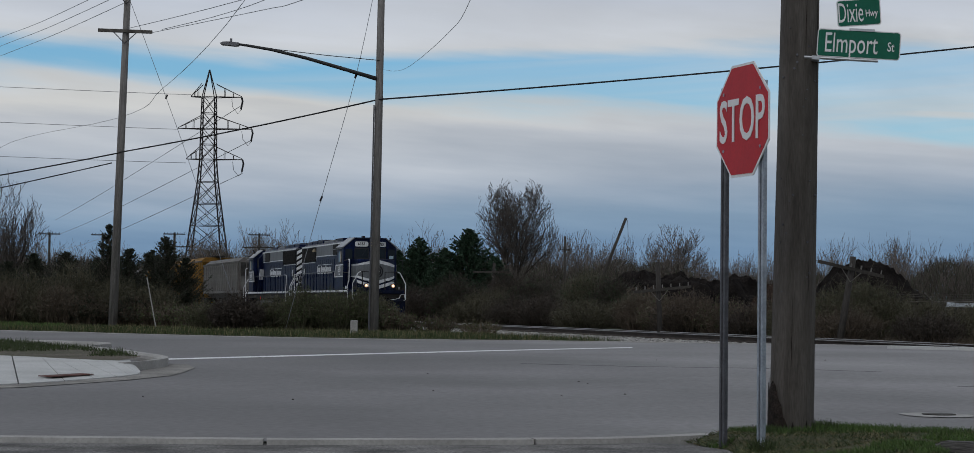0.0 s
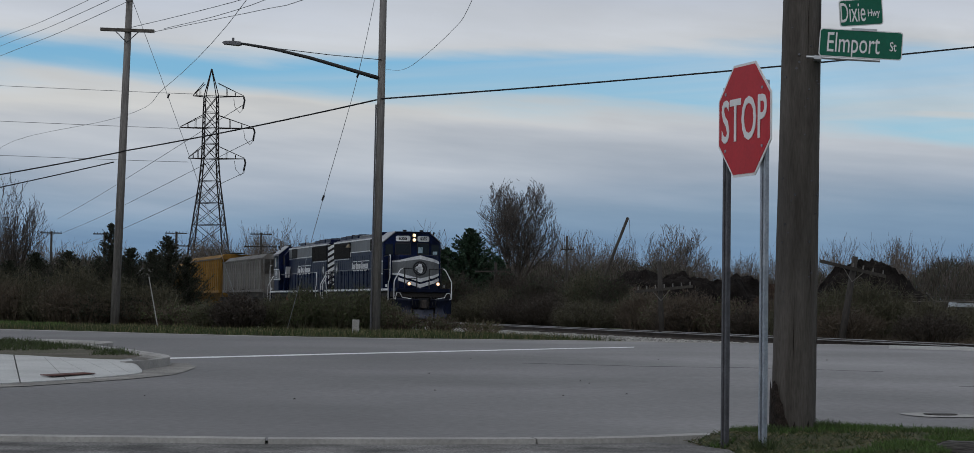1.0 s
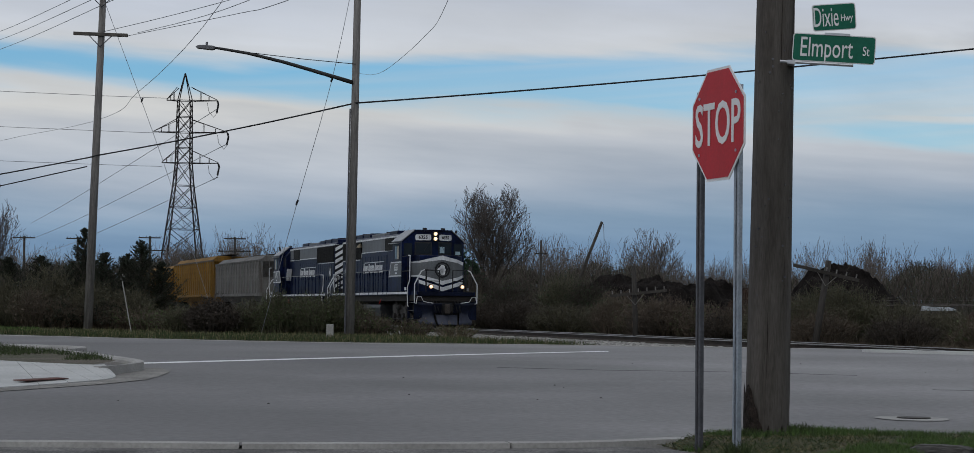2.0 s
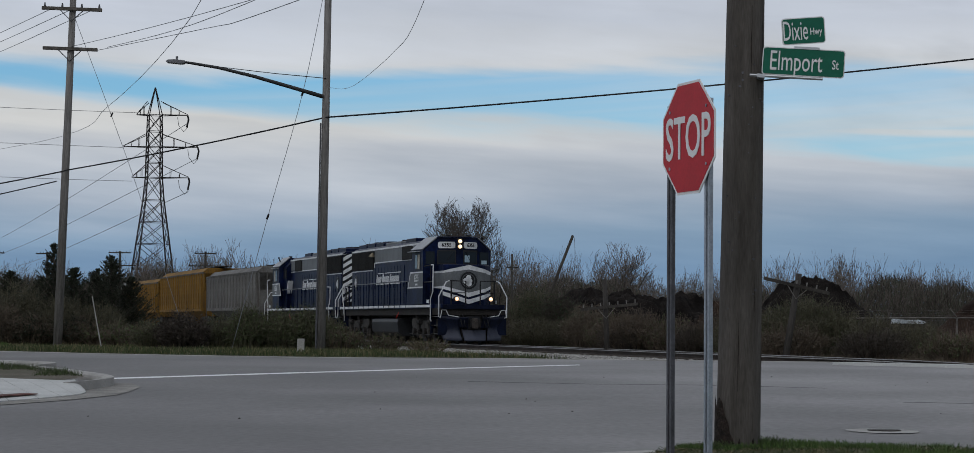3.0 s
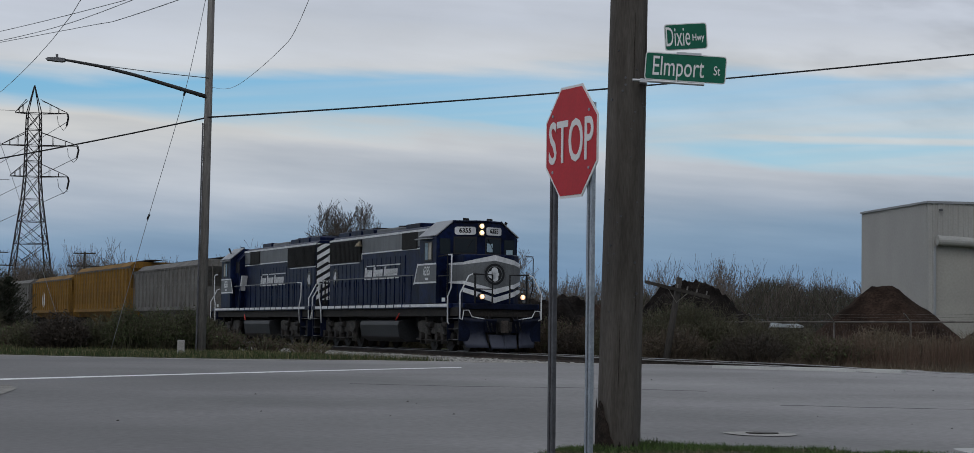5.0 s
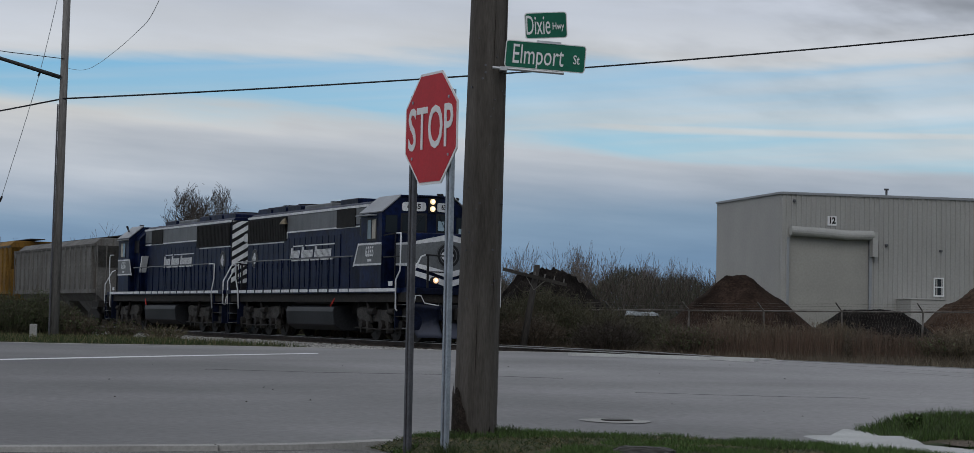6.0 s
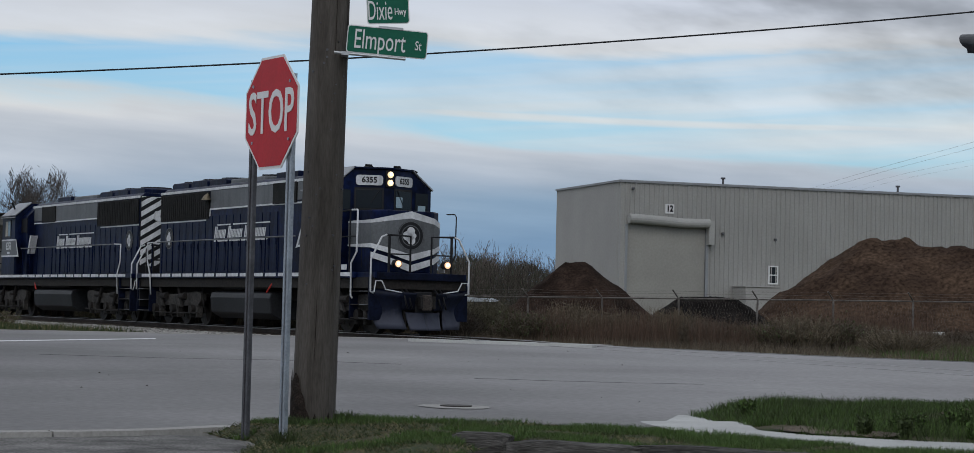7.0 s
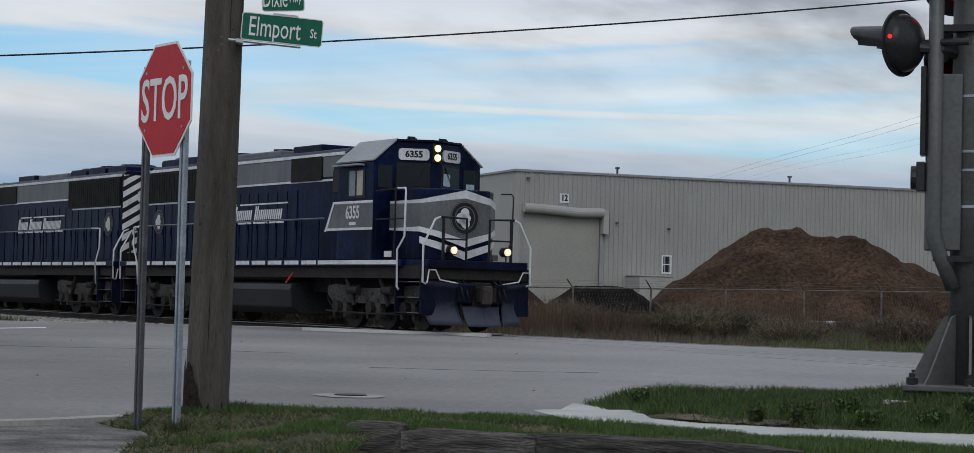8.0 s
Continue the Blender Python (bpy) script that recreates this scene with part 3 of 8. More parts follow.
# concrete walk and ramp, timber edging, grass
CORNER_GRASS = [(1.25, 13.1), (1.8, 15.0), (1.62, 16.0), (2.1, 16.38), (3.0, 16.38), (4.3, 15.98), (5.0, 15.25), (5.35, 14.7), (6.42, 13.25), (7.25, 12.15), (9.2, 9.9), (8.0, 9.0), (5.6, 11.62), (4.35, 12.95), (3.6, 13.62), (3.18, 13.92), (3.16, 13.6), (3.14, 12.8), (2.2, 10.6), (1.3, 11.0)]
BANK_GRASS = [(6.74, 18.75), (8.2, 19.72), (12, 19.1), (20, 15.9), (20, 5.0), (13.0, 7.0), (10.2, 11.5), (8.15, 13.48), (6.95, 14.02), (6.22, 14.7), (6.02, 15.25), (6.42, 16.6), (6.66, 18.0)]


def bank_z(x, y):
    """The bank, thinning out to nothing at its edge."""
    k = ease(gap_to(x, y, BANK_GRASS + BANK_GRASS[:1]) / 0.45)
    return ground_z(x, y) * k - 0.045 * (1 - k) + (0.075 * ease((17.6 - y) / 1.2)) * (1 - k)


CORNER_RIM = CORNER_GRASS[-2:] + CORNER_GRASS[:12]


def corner_z(x, y):
    """The corner turf, thinning out along the streets and the walk."""
    k = ease(gap_to(x, y, CORNER_RIM) / 0.28)
    fall = 0.06 * ease((15.25 - y) / 0.7) * ease((3.1 - x) / 0.8)
    return -fall + ground_z(x, y) * k + (-0.06 + 0.075 * ease((17.6 - y) / 1.2) * ease((x - 4.6) / 0.6)) * (1 - k)


def grid_patch(name, outline, lift, material, label, category, step=0.12, height=ground_z):
    """Turf over an outline, on a fine grid so that it follows the bank."""
    s = Shape()
    x0, x1 = min(p[0] for p in outline), max(p[0] for p in outline)
    y0, y1 = min(p[1] for p in outline), max(p[1] for p in outline)
    nx, ny = int((x1 - x0) / step) + 2, int((y1 - y0) / step) + 2
    idx = {}
    for j in range(ny):
        for i in range(nx):
            x, y = x0 + i * step, y0 + j * step
            if inside(x, y, outline):
                idx[i, j] = len(s.v)
                s.v.append((x, y, height(x, y) + lift + 0.02 * bumpiness(x, y, 2.5)))
    for (i, j) in idx:
        q = [(i, j), (i + 1, j), (i + 1, j + 1), (i, j + 1)]
        if all(k in idx for k in q):
            s.f.append(tuple(idx[k] for k in q))
    ob = part(name, s, material, smooth=True)
    return tagged(ob, label, category, kind="structure")


grid_patch("corner_turf", CORNER_GRASS, 0.04, TURF, "patchy green turf of the street corner", "grass", height=corner_z)
grid_patch("bank_turf", BANK_GRASS, 0.04, TURF, "low green bank beside the road", "grass", height=bank_z)
tagged(flat_patch("road_edge", [(4.7, 16.4), (5.2, 17.7), (6.5, 19.7), (7.3, 19.4), (6.3, 16.9), (5.5, 15.9)], 0.004, ASPHALT, step=0.5), "grey asphalt road edge at the foot of the ramp", "road", kind="structure")
WALK = [(5.42, 16.3), (6.05, 17.5), (6.68, 18.85), (6.80, 18.7), (6.74, 18.0), (6.50, 16.6), (6.12, 15.3), (6.32, 14.8), (7.0, 14.14), (8.2, 13.6), (10.4, 11.6), (12.5, 8.4), (10.9, 7.4), (7.3, 11.9), (6.3, 12.9), (5.3, 14.7)]
tagged(flat_patch("pavement", WALK, 0.0, PALE_CONCRETE, step=0.4, height=lambda x, y: 0.075 * ease((17.6 - y) / 1.2) + 0.012), "pale concrete sidewalk with a ramp down to the road", "sidewalk", kind="structure")

TIE_WOOD = mat("grey rotting timber", (0.034, 0.031, 0.029), 0.95, vary=0.4, second=(0.115, 0.110, 0.104), big=5, small=30, bump=0.8, stretch=(0.4, 3, 3), perobj=0.2)


def timber(x0, y0, x1, y1, top, high=0.20, deep=0.16):
    ln = math.hypot(x1 - x0, y1 - y0)
    s = Shape()
    n = 9
    for i in range(n):
        k = i / (n - 1)
        w = 0.012 * noise.noise((k * 5, x0, 1.0))
        e = 0.02 if i in (0, n - 1) else 0.0
        s.v += [(k * ln, w + e, -high), (k * ln, w + e, -0.012 - e), (k * ln, w + 0.015, w * 0.8 - e), (k * ln, deep - 0.015, w * 0.8 - e), (k * ln, deep, -0.012 - e), (k * ln, deep, -high)]
    for i in range(n - 1):
        s.f += [(i * 6 + j, i * 6 + (j + 1) % 6, (i + 1) * 6 + (j + 1) % 6, (i + 1) * 6 + j) for j in range(6)]
    s.f += [tuple(range(6)), tuple((n - 1) * 6 + j for j in range(6))]
    ob = part("landscape_timber", s, TIE_WOOD)
    ob.matrix_basis = Matrix.Translation((x0, y0, top)) @ Matrix.Rotation(math.atan2(y1 - y0, x1 - x0), 4, "Z")
    return tagged(ob, "dark rotting landscape timber edging the grass", "timber", group="timber edging")


timber(3.16, 13.80, 3.52, 13.56, 0.150, 0.36)
timber(3.50, 13.54, 4.27, 12.84, 0.118, 0.34)
timber(4.24, 12.93, 5.62, 11.50, 0.138, 0.34)
timber(5.60, 11.48, 8.1, 9.0, 0.13, 0.34)


def manhole():
    ob = thing("manhole_cover", Matrix.Translation((4.62, 20.03, 0.004)), "iron manhole cover in a worn pale concrete collar", "manhole")
    s = Shape()
    n = 32
    for j in range(n):
        q = 6.28318 * j / n
        k = 0.355 * (1 + 0.03 * math.sin(5 * q) + 0.02 * math.sin(11 * q))
        s.v.append((k * math.cos(q) * 1.05, k * math.sin(q) * 1.25, 0.006))
    s.f.append(tuple(range(n)))
    part("collar", s, CONCRETE, ob, "pale concrete collar")
    part("lid", Shape().disc((0.02, 0.02, 0.012), (0, 0, 1), 0.17, 0.010, 24), mat("cast iron", (0.06, 0.055, 0.05), 0.7, 0.5, vary=0.3, big=8, small=60, bump=0.4), ob, "dark cast-iron lid")


manhole()


# ---- opposite corner: kerbed tip with a ramped walk ----
RAMP_FRONT = smooth_line([(-5.0, 28.4), (-4.85, 27.3), (-5.1, 26.0), (-5.9, 24.0), (-8.0, 21.0), (-16, 17.5)])
RAMP_BACK = smooth_line([(-5.3, 29.2), (-5.45, 28.9), (-6.4, 29.5), (-7.55, 30.4), (-12, 32.6), (-25, 37.4)])


def island():
    tip = [p for p in ISLAND if p[0] > -14 and (p[1] > 28.5)]
    tagged(ribbon("island_kerb", tip, [(0.0, -0.15), (0.0, 0.05), (0.02, 0.095), (0.06, 0.125), (0.17, 0.13), (0.19, -0.15)], CONCRETE, height=road_z, smooth=False), "worn pale concrete kerb round the opposite corner", "kerb", kind="structure")
    grass = [(-60, 52), (-30, 41.4), (-10, 38.8), (-7.6, 35.3), (-6.1, 32.5), (-5.45, 31.0), (-5.45, 30.1), (-5.5, 29.1), (-6.4, 29.55), (-7.55, 30.45), (-12, 32.65), (-25, 37.4), (-40, 42.5), (-60, 50)]
    tagged(flat_patch("island_ground", grass, 0.125, mat("bare gravelly verge", (0.105, 0.088, 0.072), 0.95, vary=0.5, big=0.9, small=20, bump=0.9, second=(0.06, 0.062, 0.034)), step=1.0), "gravelly verge with thin grass", "verge", kind="structure")
    walk_ = thing("ramp_walk", Matrix.Identity(4), "pale concrete sidewalk ramp of the opposite corner", "sidewalk", kind="structure")
    n = len(RAMP_FRONT) - 1

    def along_line(line, k):
        i = min(int(k * n), n - 1)
        return Vector(line[i][:2]).lerp(Vector(line[i + 1][:2]), k * n - i)
    cuts = [0.0, 0.10, 0.18, 0.26, 0.34, 0.42, 0.50, 0.58, 0.66, 0.74, 0.82]
    for a, b in zip(cuts[:-1], cuts[1:]):
        s = Shape()
        m = 5
        for i in range(m + 1):
            k = a + 0.0010 + (b - a - 0.002) * i / m
            f, g = along_line(RAMP_FRONT, k), along_line(RAMP_BACK, k)
            zf, zg = road_z(f.x, f.y) + 0.02, road_z(g.x, g.y) + 0.14
            s.v += [(f.x, f.y, zf), (g.x, g.y, zg), (g.x, g.y, zg - 0.2), (f.x, f.y, zf - 0.2)]
        for i in range(m):
            s.f += [(4 * i + j, 4 * i + (j + 1) % 4, 4 * i + 4 + (j + 1) % 4, 4 * i + 4 + j) for j in range(4)]
        s.f += [(0, 1, 2, 3), tuple(4 * m + j for j in range(4))]
        part("sidewalk_slab", s, PALE_CONCRETE, walk_)
    apron = [(-4.75, 31.2), (-4.42, 29.8), (-4.35, 28.3), (-4.35, 27.2), (-4.7, 25.7), (-5.5, 23.6), (-7.7, 20.6), (-16, 17.1), (-16, 17.55), (-8.0, 21.05), (-5.9, 24.05), (-5.1, 26.05), (-4.85, 27.35), (-5.0, 28.5), (-5.05, 29.8), (-5.15, 31.0)]
    tagged(flat_patch("gutter", apron, 0.008, mat("stained gutter concrete", (0.20, 0.19, 0.175), 0.9, vary=0.25, big=1.5, small=25, bump=0.3), step=1.0), "pale concrete gutter at the corner", "gutter", kind="structure")
    f, g = along_line(RAMP_FRONT, 0.44), along_line(RAMP_BACK, 0.44)
    mid = Vector((-5.52, 25.85))
    way = along_line(RAMP_FRONT, 0.48) - along_line(RAMP_FRONT, 0.40)
    slope = math.atan2(0.12, (g - f).length)
    plate = part("tactile_plate", Shape().box(-0.55, 0.55, -0.10, 0.10, 0, 0.012), mat("rusted iron plate", (0.10, 0.045, 0.038), 0.85, vary=0.3, big=4, small=30, bump=0.4), at=Matrix.Translation((mid.x, mid.y, road_z(mid.x, mid.y) + 0.05)) @ Matrix.Rotation(math.atan2(way.y, way.x) + math.pi, 4, "Z") @ Matrix.Rotation(slope, 4, "X"))
    tagged(plate, "rust-red tactile plate let into the ramp", "tactile plate")


island()


# ---- poles with wires ----
def cable(name, a, b, sag, r, material, label, n=24):
    a, b = Vector(a), Vector(b)
    pts = [a.lerp(b, i / n) - Vector((0, 0, sag * 4 * (i / n) * (1 - i / n))) for i in range(n + 1)]
    return tagged(part(name, Shape().rod(pts, r, 5), material, smooth=True), label, "cable")


def line_pole(x, y, top, base, lean, r0, r1, label):
    ob = thing("utility_pole", Matrix.Translation((x, y, base)) @ Matrix.Rotation(radians(lean), 4, "Y"), label, "utility pole")
    part("trunk", Shape().rod([(0, 0, -0.6), (0, 0, (top - base) * 0.5), (0, 0, top - base)], r0, 12, r1), GREY_POLE, ob, smooth=True)
    return ob


def pole_a():
    h = 12.75
    ob = line_pole(-13.47, 70.73, h, 0.3, 1.45, 0.165, 0.115, "tall grey wooden pole with two crossarms")
    arm_wood = mat("crossarm wood", (0.10, 0.09, 0.08), 0.9, vary=0.25, big=4, small=30, bump=0.4)
    for z, w, d in ((12.05, 1.08, 0.0), (10.60, 0.98, -0.06)):
        arm = part("crossarm", Shape().box(-w, w, -0.20, -0.09, z - 0.06, z + 0.06), arm_wood, ob, bevel=0.01)
        part("brace", Shape().rod([(-0.42, -0.19, z - 0.05), (0, -0.17, z - 0.45)], 0.018, 6).rod([(0.42, -0.19, z - 0.05), (0, -0.17, z - 0.45)], 0.018, 6), DULL_STEEL, arm)
        for x in (-w + 0.1, -0.35, 0.35, w - 0.1):
            if z > 11:
                part("insulator", Shape().rod([(x, -0.145, z + 0.06), (x, -0.145, z + 0.13), (x, -0.145, z + 0.2)], 0.045, 8, 0.025), DULL_STEEL, arm)
    return ob


pole_a()


def lamp_pole():
    ob = line_pole(-3.42, 59.9, 12.6, 0.3, 0.45, 0.140, 0.105, "tall grey wooden pole carrying a street lamp arm")
    arm = Shape()
    pts = [(-0.1, -0.1, 7.72), (-1.0, -0.2, 7.96), (-2.2, -0.25, 8.28), (-3.3, -0.3, 8.52), (-4.1, -0.3, 8.64), (-4.35, -0.3, 8.67)]
    arm.rod(pts, 0.065, 8, 0.035)
    arm_ob = part("lamp_arm", arm, mat("painted lamp arm", (0.045, 0.045, 0.045), 0.6, 0.4, vary=0.15, bump=0.05), ob, smooth=True)
    head = Shape().prism([(-4.30, 8.71), (-4.30, 8.62), (-4.40, 8.595), (-4.84, 8.635), (-4.88, 8.68), (-4.80, 8.725), (-4.6, 8.735)], -0.44, -0.18)
    head.disc((-4.55, -0.31, 8.79), (0, 0, 1), 0.04, 0.10, 10)
    part("lamp_head", head, mat("lamp housing", (0.16, 0.16, 0.17), 0.5, 0.3, vary=0.1, bump=0.05), arm_ob, "flat grey lamp head", bevel=0.01)
    part("stay", Shape().rod([(0, -0.12, 8.28), (-1.6, -0.2, 8.39), (-3.35, -0.3, 8.55)], 0.012, 5), WIRE, ob)
    part("conduit", Shape().rod([(-0.15, -0.12, 0.0), (-0.14, -0.12, 6.9)], 0.025, 6), DULL_STEEL, ob)
    return ob


lamp_pole()
cable("cable", (-13.33, 70.6, 6.49), (-3.37, 59.8, 7.38), 0.06, 0.026, WIRE, "black overhead cable between two poles")
cable("cable", (-3.37, 59.8, 7.38), (48.2, 52.9, 13.55), 0.66, 0.026, WIRE, "black overhead cable crossing the road", 40)
cable("cable", (-13.33, 70.6, 6.47), (-40.0, 80, 2.9 + 0.6), 0.4, 0.026, WIRE, "black overhead cable leaving a pole")
cable("cable", (-13.6, 70.6, 6.1), (-40.0, 82, 2.0), 0.25, 0.022, WIRE, "black overhead cable leaving a pole")


# ---- warehouse ----
def warehouse():
    c = Vector((35.0, 109.6))                     # the corner nearest the road
    way = Vector((27.5, 1.7)).normalized()         # along the long front
    ob = thing("warehouse", Matrix.Translation((c.x, c.y, 0.0)) @ Matrix.Rotation(math.atan2(way.y, way.x), 4, "Z"), "long low grey metal-clad warehouse with a loading door", "warehouse")
    H, LEN, DEEP = 8.70, 62.0, 11.3
    clad = mat("grey metal cladding", (0.345, 0.34, 0.325), 0.55, 0.0, vary=0.05, big=0.25, small=8, bump=0.03, grime_sheen=(0.27, 0.26, 0.245, 0.35))
    plain = mat("plain grey wall panel", (0.345, 0.335, 0.32), 0.65, vary=0.05, big=0.3, small=8, bump=0.03)
    trim = mat("grey wall trim", (0.27, 0.28, 0.295), 0.5, vary=0.05, bump=0.02)
    d0, d1, dh = 0.45, 5.45, 6.15
    # the front: a box with the doorway left out
    s = Shape().box(0, d0, 0.0, 0.3, -0.2, H).box(d0, d1, 0.0, 0.3, dh, H).box(d1, LEN, 0.0, 0.3, -0.2, H)
    front = part("wall_front", s, clad, ob)
    ribs = Shape()
    i = 0
    while 0.3 + i * 0.305 < LEN:
        x = 0.3 + i * 0.305
        z0 = dh if d0 - 0.1 < x < d1 + 0.1 else -0.2
        ribs.prism([(x - 0.06, 0.0), (x - 0.03, -0.065), (x + 0.03, -0.065), (x + 0.06, 0.0)], z0, H - 0.05, "z")
        i += 1
    part("cladding_ribs", ribs, clad, front)["kind"] = "stuff"
    part("wall_side", Shape().box(-0.02, 0.3, 0.3, DEEP, -0.2, H), plain, ob)
    part("wall_back", Shape().box(0, LEN, DEEP - 0.3, DEEP, -0.2, H), plain, ob)
    part("wall_end", Shape().box(LEN - 0.3, LEN, 0.3, DEEP - 0.3, -0.2, H), plain, ob)
    part("roof", Shape().prism([(-0.04, H), (DEEP, H), (DEEP, H + 0.04), (DEEP / 2, H + 0.05), (-0.04, H + 0.04)], -0.04, LEN, "x"), trim, ob)
    part("eaves_trim", Shape().box(-0.1, LEN, -0.12, -0.045, H - 0.08, H + 0.06).box(-0.12, -0.03, -0.1, DEEP, H - 0.06, H + 0.06), trim, ob)
    door = part("loading_door", Shape().box(d0, d1, 0.12, 0.2, -0.2, dh), mat("cream roller door", (0.32, 0.31, 0.285), 0.6, vary=0.06, big=0.5, small=8, bump=0.02), ob, "closed cream roller door")
    slats = Shape()
    for k in range(14):
        slats.box(d0 + 0.02, d1 - 0.02, 0.114, 0.12, -0.15 + k * 0.4, -0.15 + k * 0.4 + 0.385)
    part("door_slats", slats, MATS["cream roller door"], door)
    part("door_jamb", Shape().box(d0 - 0.16, d0, -0.07, 0.1, -0.2, dh), trim, ob)
    part("door_jamb", Shape().box(d1, d1 + 0.16, -0.07, 0.1, -0.2, dh), trim, ob)
    part("roller_housing", Shape().rod([(d0 - 0.02, -0.28, dh + 0.34), (d0 + 1.7, -0.28, dh + 0.28), (d0 + 3.4, -0.28, dh + 0.17), (d1 + 0.1, -0.28, dh + 0.20)], 0.28, 14).box(d1 + 0.02, d1 + 0.36, -0.5, -0.05, dh - 1.05, dh + 0.38), mat("roller housing", (0.36, 0.355, 0.34), 0.5, vary=0.08, bump=0.03), ob, "pale rounded roller housing")
    plate = part("number_plate", Shape().box(2.80, 3.36, -0.08, -0.05, 6.87, 7.43), SIGN_WHITE, ob, "white dock number plate reading 12")
    part("digits", letters("12", 0.50, BLACK_DIGIT, 0.003, 0.85, 0.024), BLACK_DIGIT, plate, "black digits 12", at=Matrix.Translation((3.08, -0.084, 7.15)))
    wx = 9.56
    win = Shape().box(wx, wx + 0.08, -0.09, 0.02, 2.86, 3.98).box(wx + 0.56, wx + 0.64, -0.09, 0.02, 2.86, 3.98).box(wx + 0.08, wx + 0.56, -0.09, 0.02, 2.86, 2.94).box(wx + 0.08, wx + 0.56, -0.09, 0.02, 3.90, 3.98).box(wx + 0.08, wx + 0.56, -0.08, 0.02, 3.39, 3.45)
    wf = part("window", win, SIGN_WHITE, ob, "small white-framed sash window")
    for z0, z1 in ((2.94, 3.39), (3.45, 3.90)):
        part("pane", Shape().box(wx + 0.08, wx + 0.56, -0.055, -0.045, z0, z1), mat("dark window glass", (0.02, 0.022, 0.025), 0.08, vary=0.1, bump=0), wf)
    for x, z in ((0.7, 8.25), (6.5, 5.8), (9.95, 5.55), (13.5, 4.35)):
        part("wall_lamp", Shape().box(x - 0.07, x + 0.07, -0.24, -0.03, z - 0.06, z + 0.07), DULL_STEEL, ob, bevel=0.015)
    for x in (7.05, 18.9, 30.0):
        part("roof_vent", Shape().rod([(x, 1.2, H), (x, 1.2, H + 0.45)], 0.07, 8).disc((x, 1.2, H + 0.5), (0, 0, 1), 0.14, 0.1, 10), DULL_STEEL, ob)
    dock = Shape().prism([(7.2, -0.2), (10.8, -0.2), (10.8, 2.0), (9.4, 2.62), (7.2, 2.62)], -2.0, -0.05).box(7.15, 9.4, -2.06, -0.05, 2.62, 2.70)
    part("dock_shed", dock, plain, ob, bevel=0.03)


warehouse()


# ---- heaps of soil ----
def heap(cx, cy, rx, ry, h, material, label, seed, ridge=0.25, lumps=0.10, n=90, round_=0.0):
    s = Shape()
    m = 44
    for j in range(m + 1):
        k = j / m
        for i in range(n):
            q = 6.28318 * i / n
            wob = 1 + 0.13 * noise.noise((math.cos(q) * 1.3 + seed, math.sin(q) * 1.3, 0.3))
            x, y = math.cos(q) * rx * k * wob, math.sin(q) * ry * k * wob
            top = 1.0 - (max(0.0, k - ridge) / (1 - ridge)) ** 1.05 if k > ridge else 1.0 - 0.05 * (k / ridge) ** 2
            if round_:
                top = 1.0 - k ** round_
            z = h * top + lumps * h * (noise.fractal((x * 0.5 + seed, y * 0.5, 0.0), 0.7, 2.1, 6) + 0.9 * noise.noise((x * 0.22 + seed, y * 0.22, 4.0))) * min(1.0, (1 - k) * 5 + 0.12)
            s.v.append((cx + x, cy + y, z - 0.1))
    for j in range(m):
        s.f += [(j * n + i, j * n + (i + 1) % n, (j + 1) * n + (i + 1) % n, (j + 1) * n + i) for i in range(n)]
    ob = part("soil_mound", s, material, smooth=True)
    return tagged(ob, label, "soil mound")


BROWN_SOIL = mat("brown soil", (0.034, 0.0215, 0.0155), 0.95, vary=0.55, big=0.55, small=5.5, bump=1.0, spec=0.05, second=(0.068, 0.044, 0.030))
BLACK_SOIL = mat("black mulch", (0.013, 0.011, 0.010), 0.95, spec=0.05, vary=0.5, big=0.8, small=9, bump=1.0)
DARK_SOIL = mat("dark brown mulch", (0.026, 0.017, 0.013), 0.95, spec=0.05, vary=0.45, big=0.8, small=9, bump=1.0)


def big_heap():
    """Flat-topped heap tipped from lorries: a ridge, a lower tongue to its right and long loose slopes."""
    right, away = Vector((0.905, -0.426)), Vector((0.426, 0.905))
    c = Vector((41.2, 87.8))
    ridges = ((-0.2, 1.2, 0.0, 4.95, 0.72), (0.8, 4.0, -0.5, 4.72, 0.80), (3.6, 6.6, 0.2, 3.35, 0.60), (1.5, 3.0, -3.2, 2.6, 0.62))
    s, step, n = Shape(), 0.22, 92
    for j in range(70):
        for i in range(n):
            u, v = -8.0 + i * step, -7.4 + j * step
            z = -0.3
            for u0, u1, d, h, slope in ridges:
                q = math.hypot(u - min(max(u, u0), u1), (v - d) * 0.95)
                z = max(z, h - slope * (math.sqrt(q * q + 0.35) - 0.45))
            z += 0.27 * noise.fractal((u * 0.55, v * 0.55, 2.0), 0.75, 2.1, 6) * min(1.0, max(0.0, z * 1.2)) + 0.05 * noise.noise((u * 3.1, v * 3.1, 7.0))
            p = c + right * u + away * v
            s.v.append((p.x, p.y, z if z > 0 else z * 0.4))
    s.f += [(j * n + i, j * n + i + 1, (j + 1) * n + i + 1, (j + 1) * n + i) for j in range(69) for i in range(n - 1)]
    tagged(part("soil_mound", s, BROWN_SOIL, smooth=True), "large flat-topped heap of brown topsoil behind a fence", "soil mound")


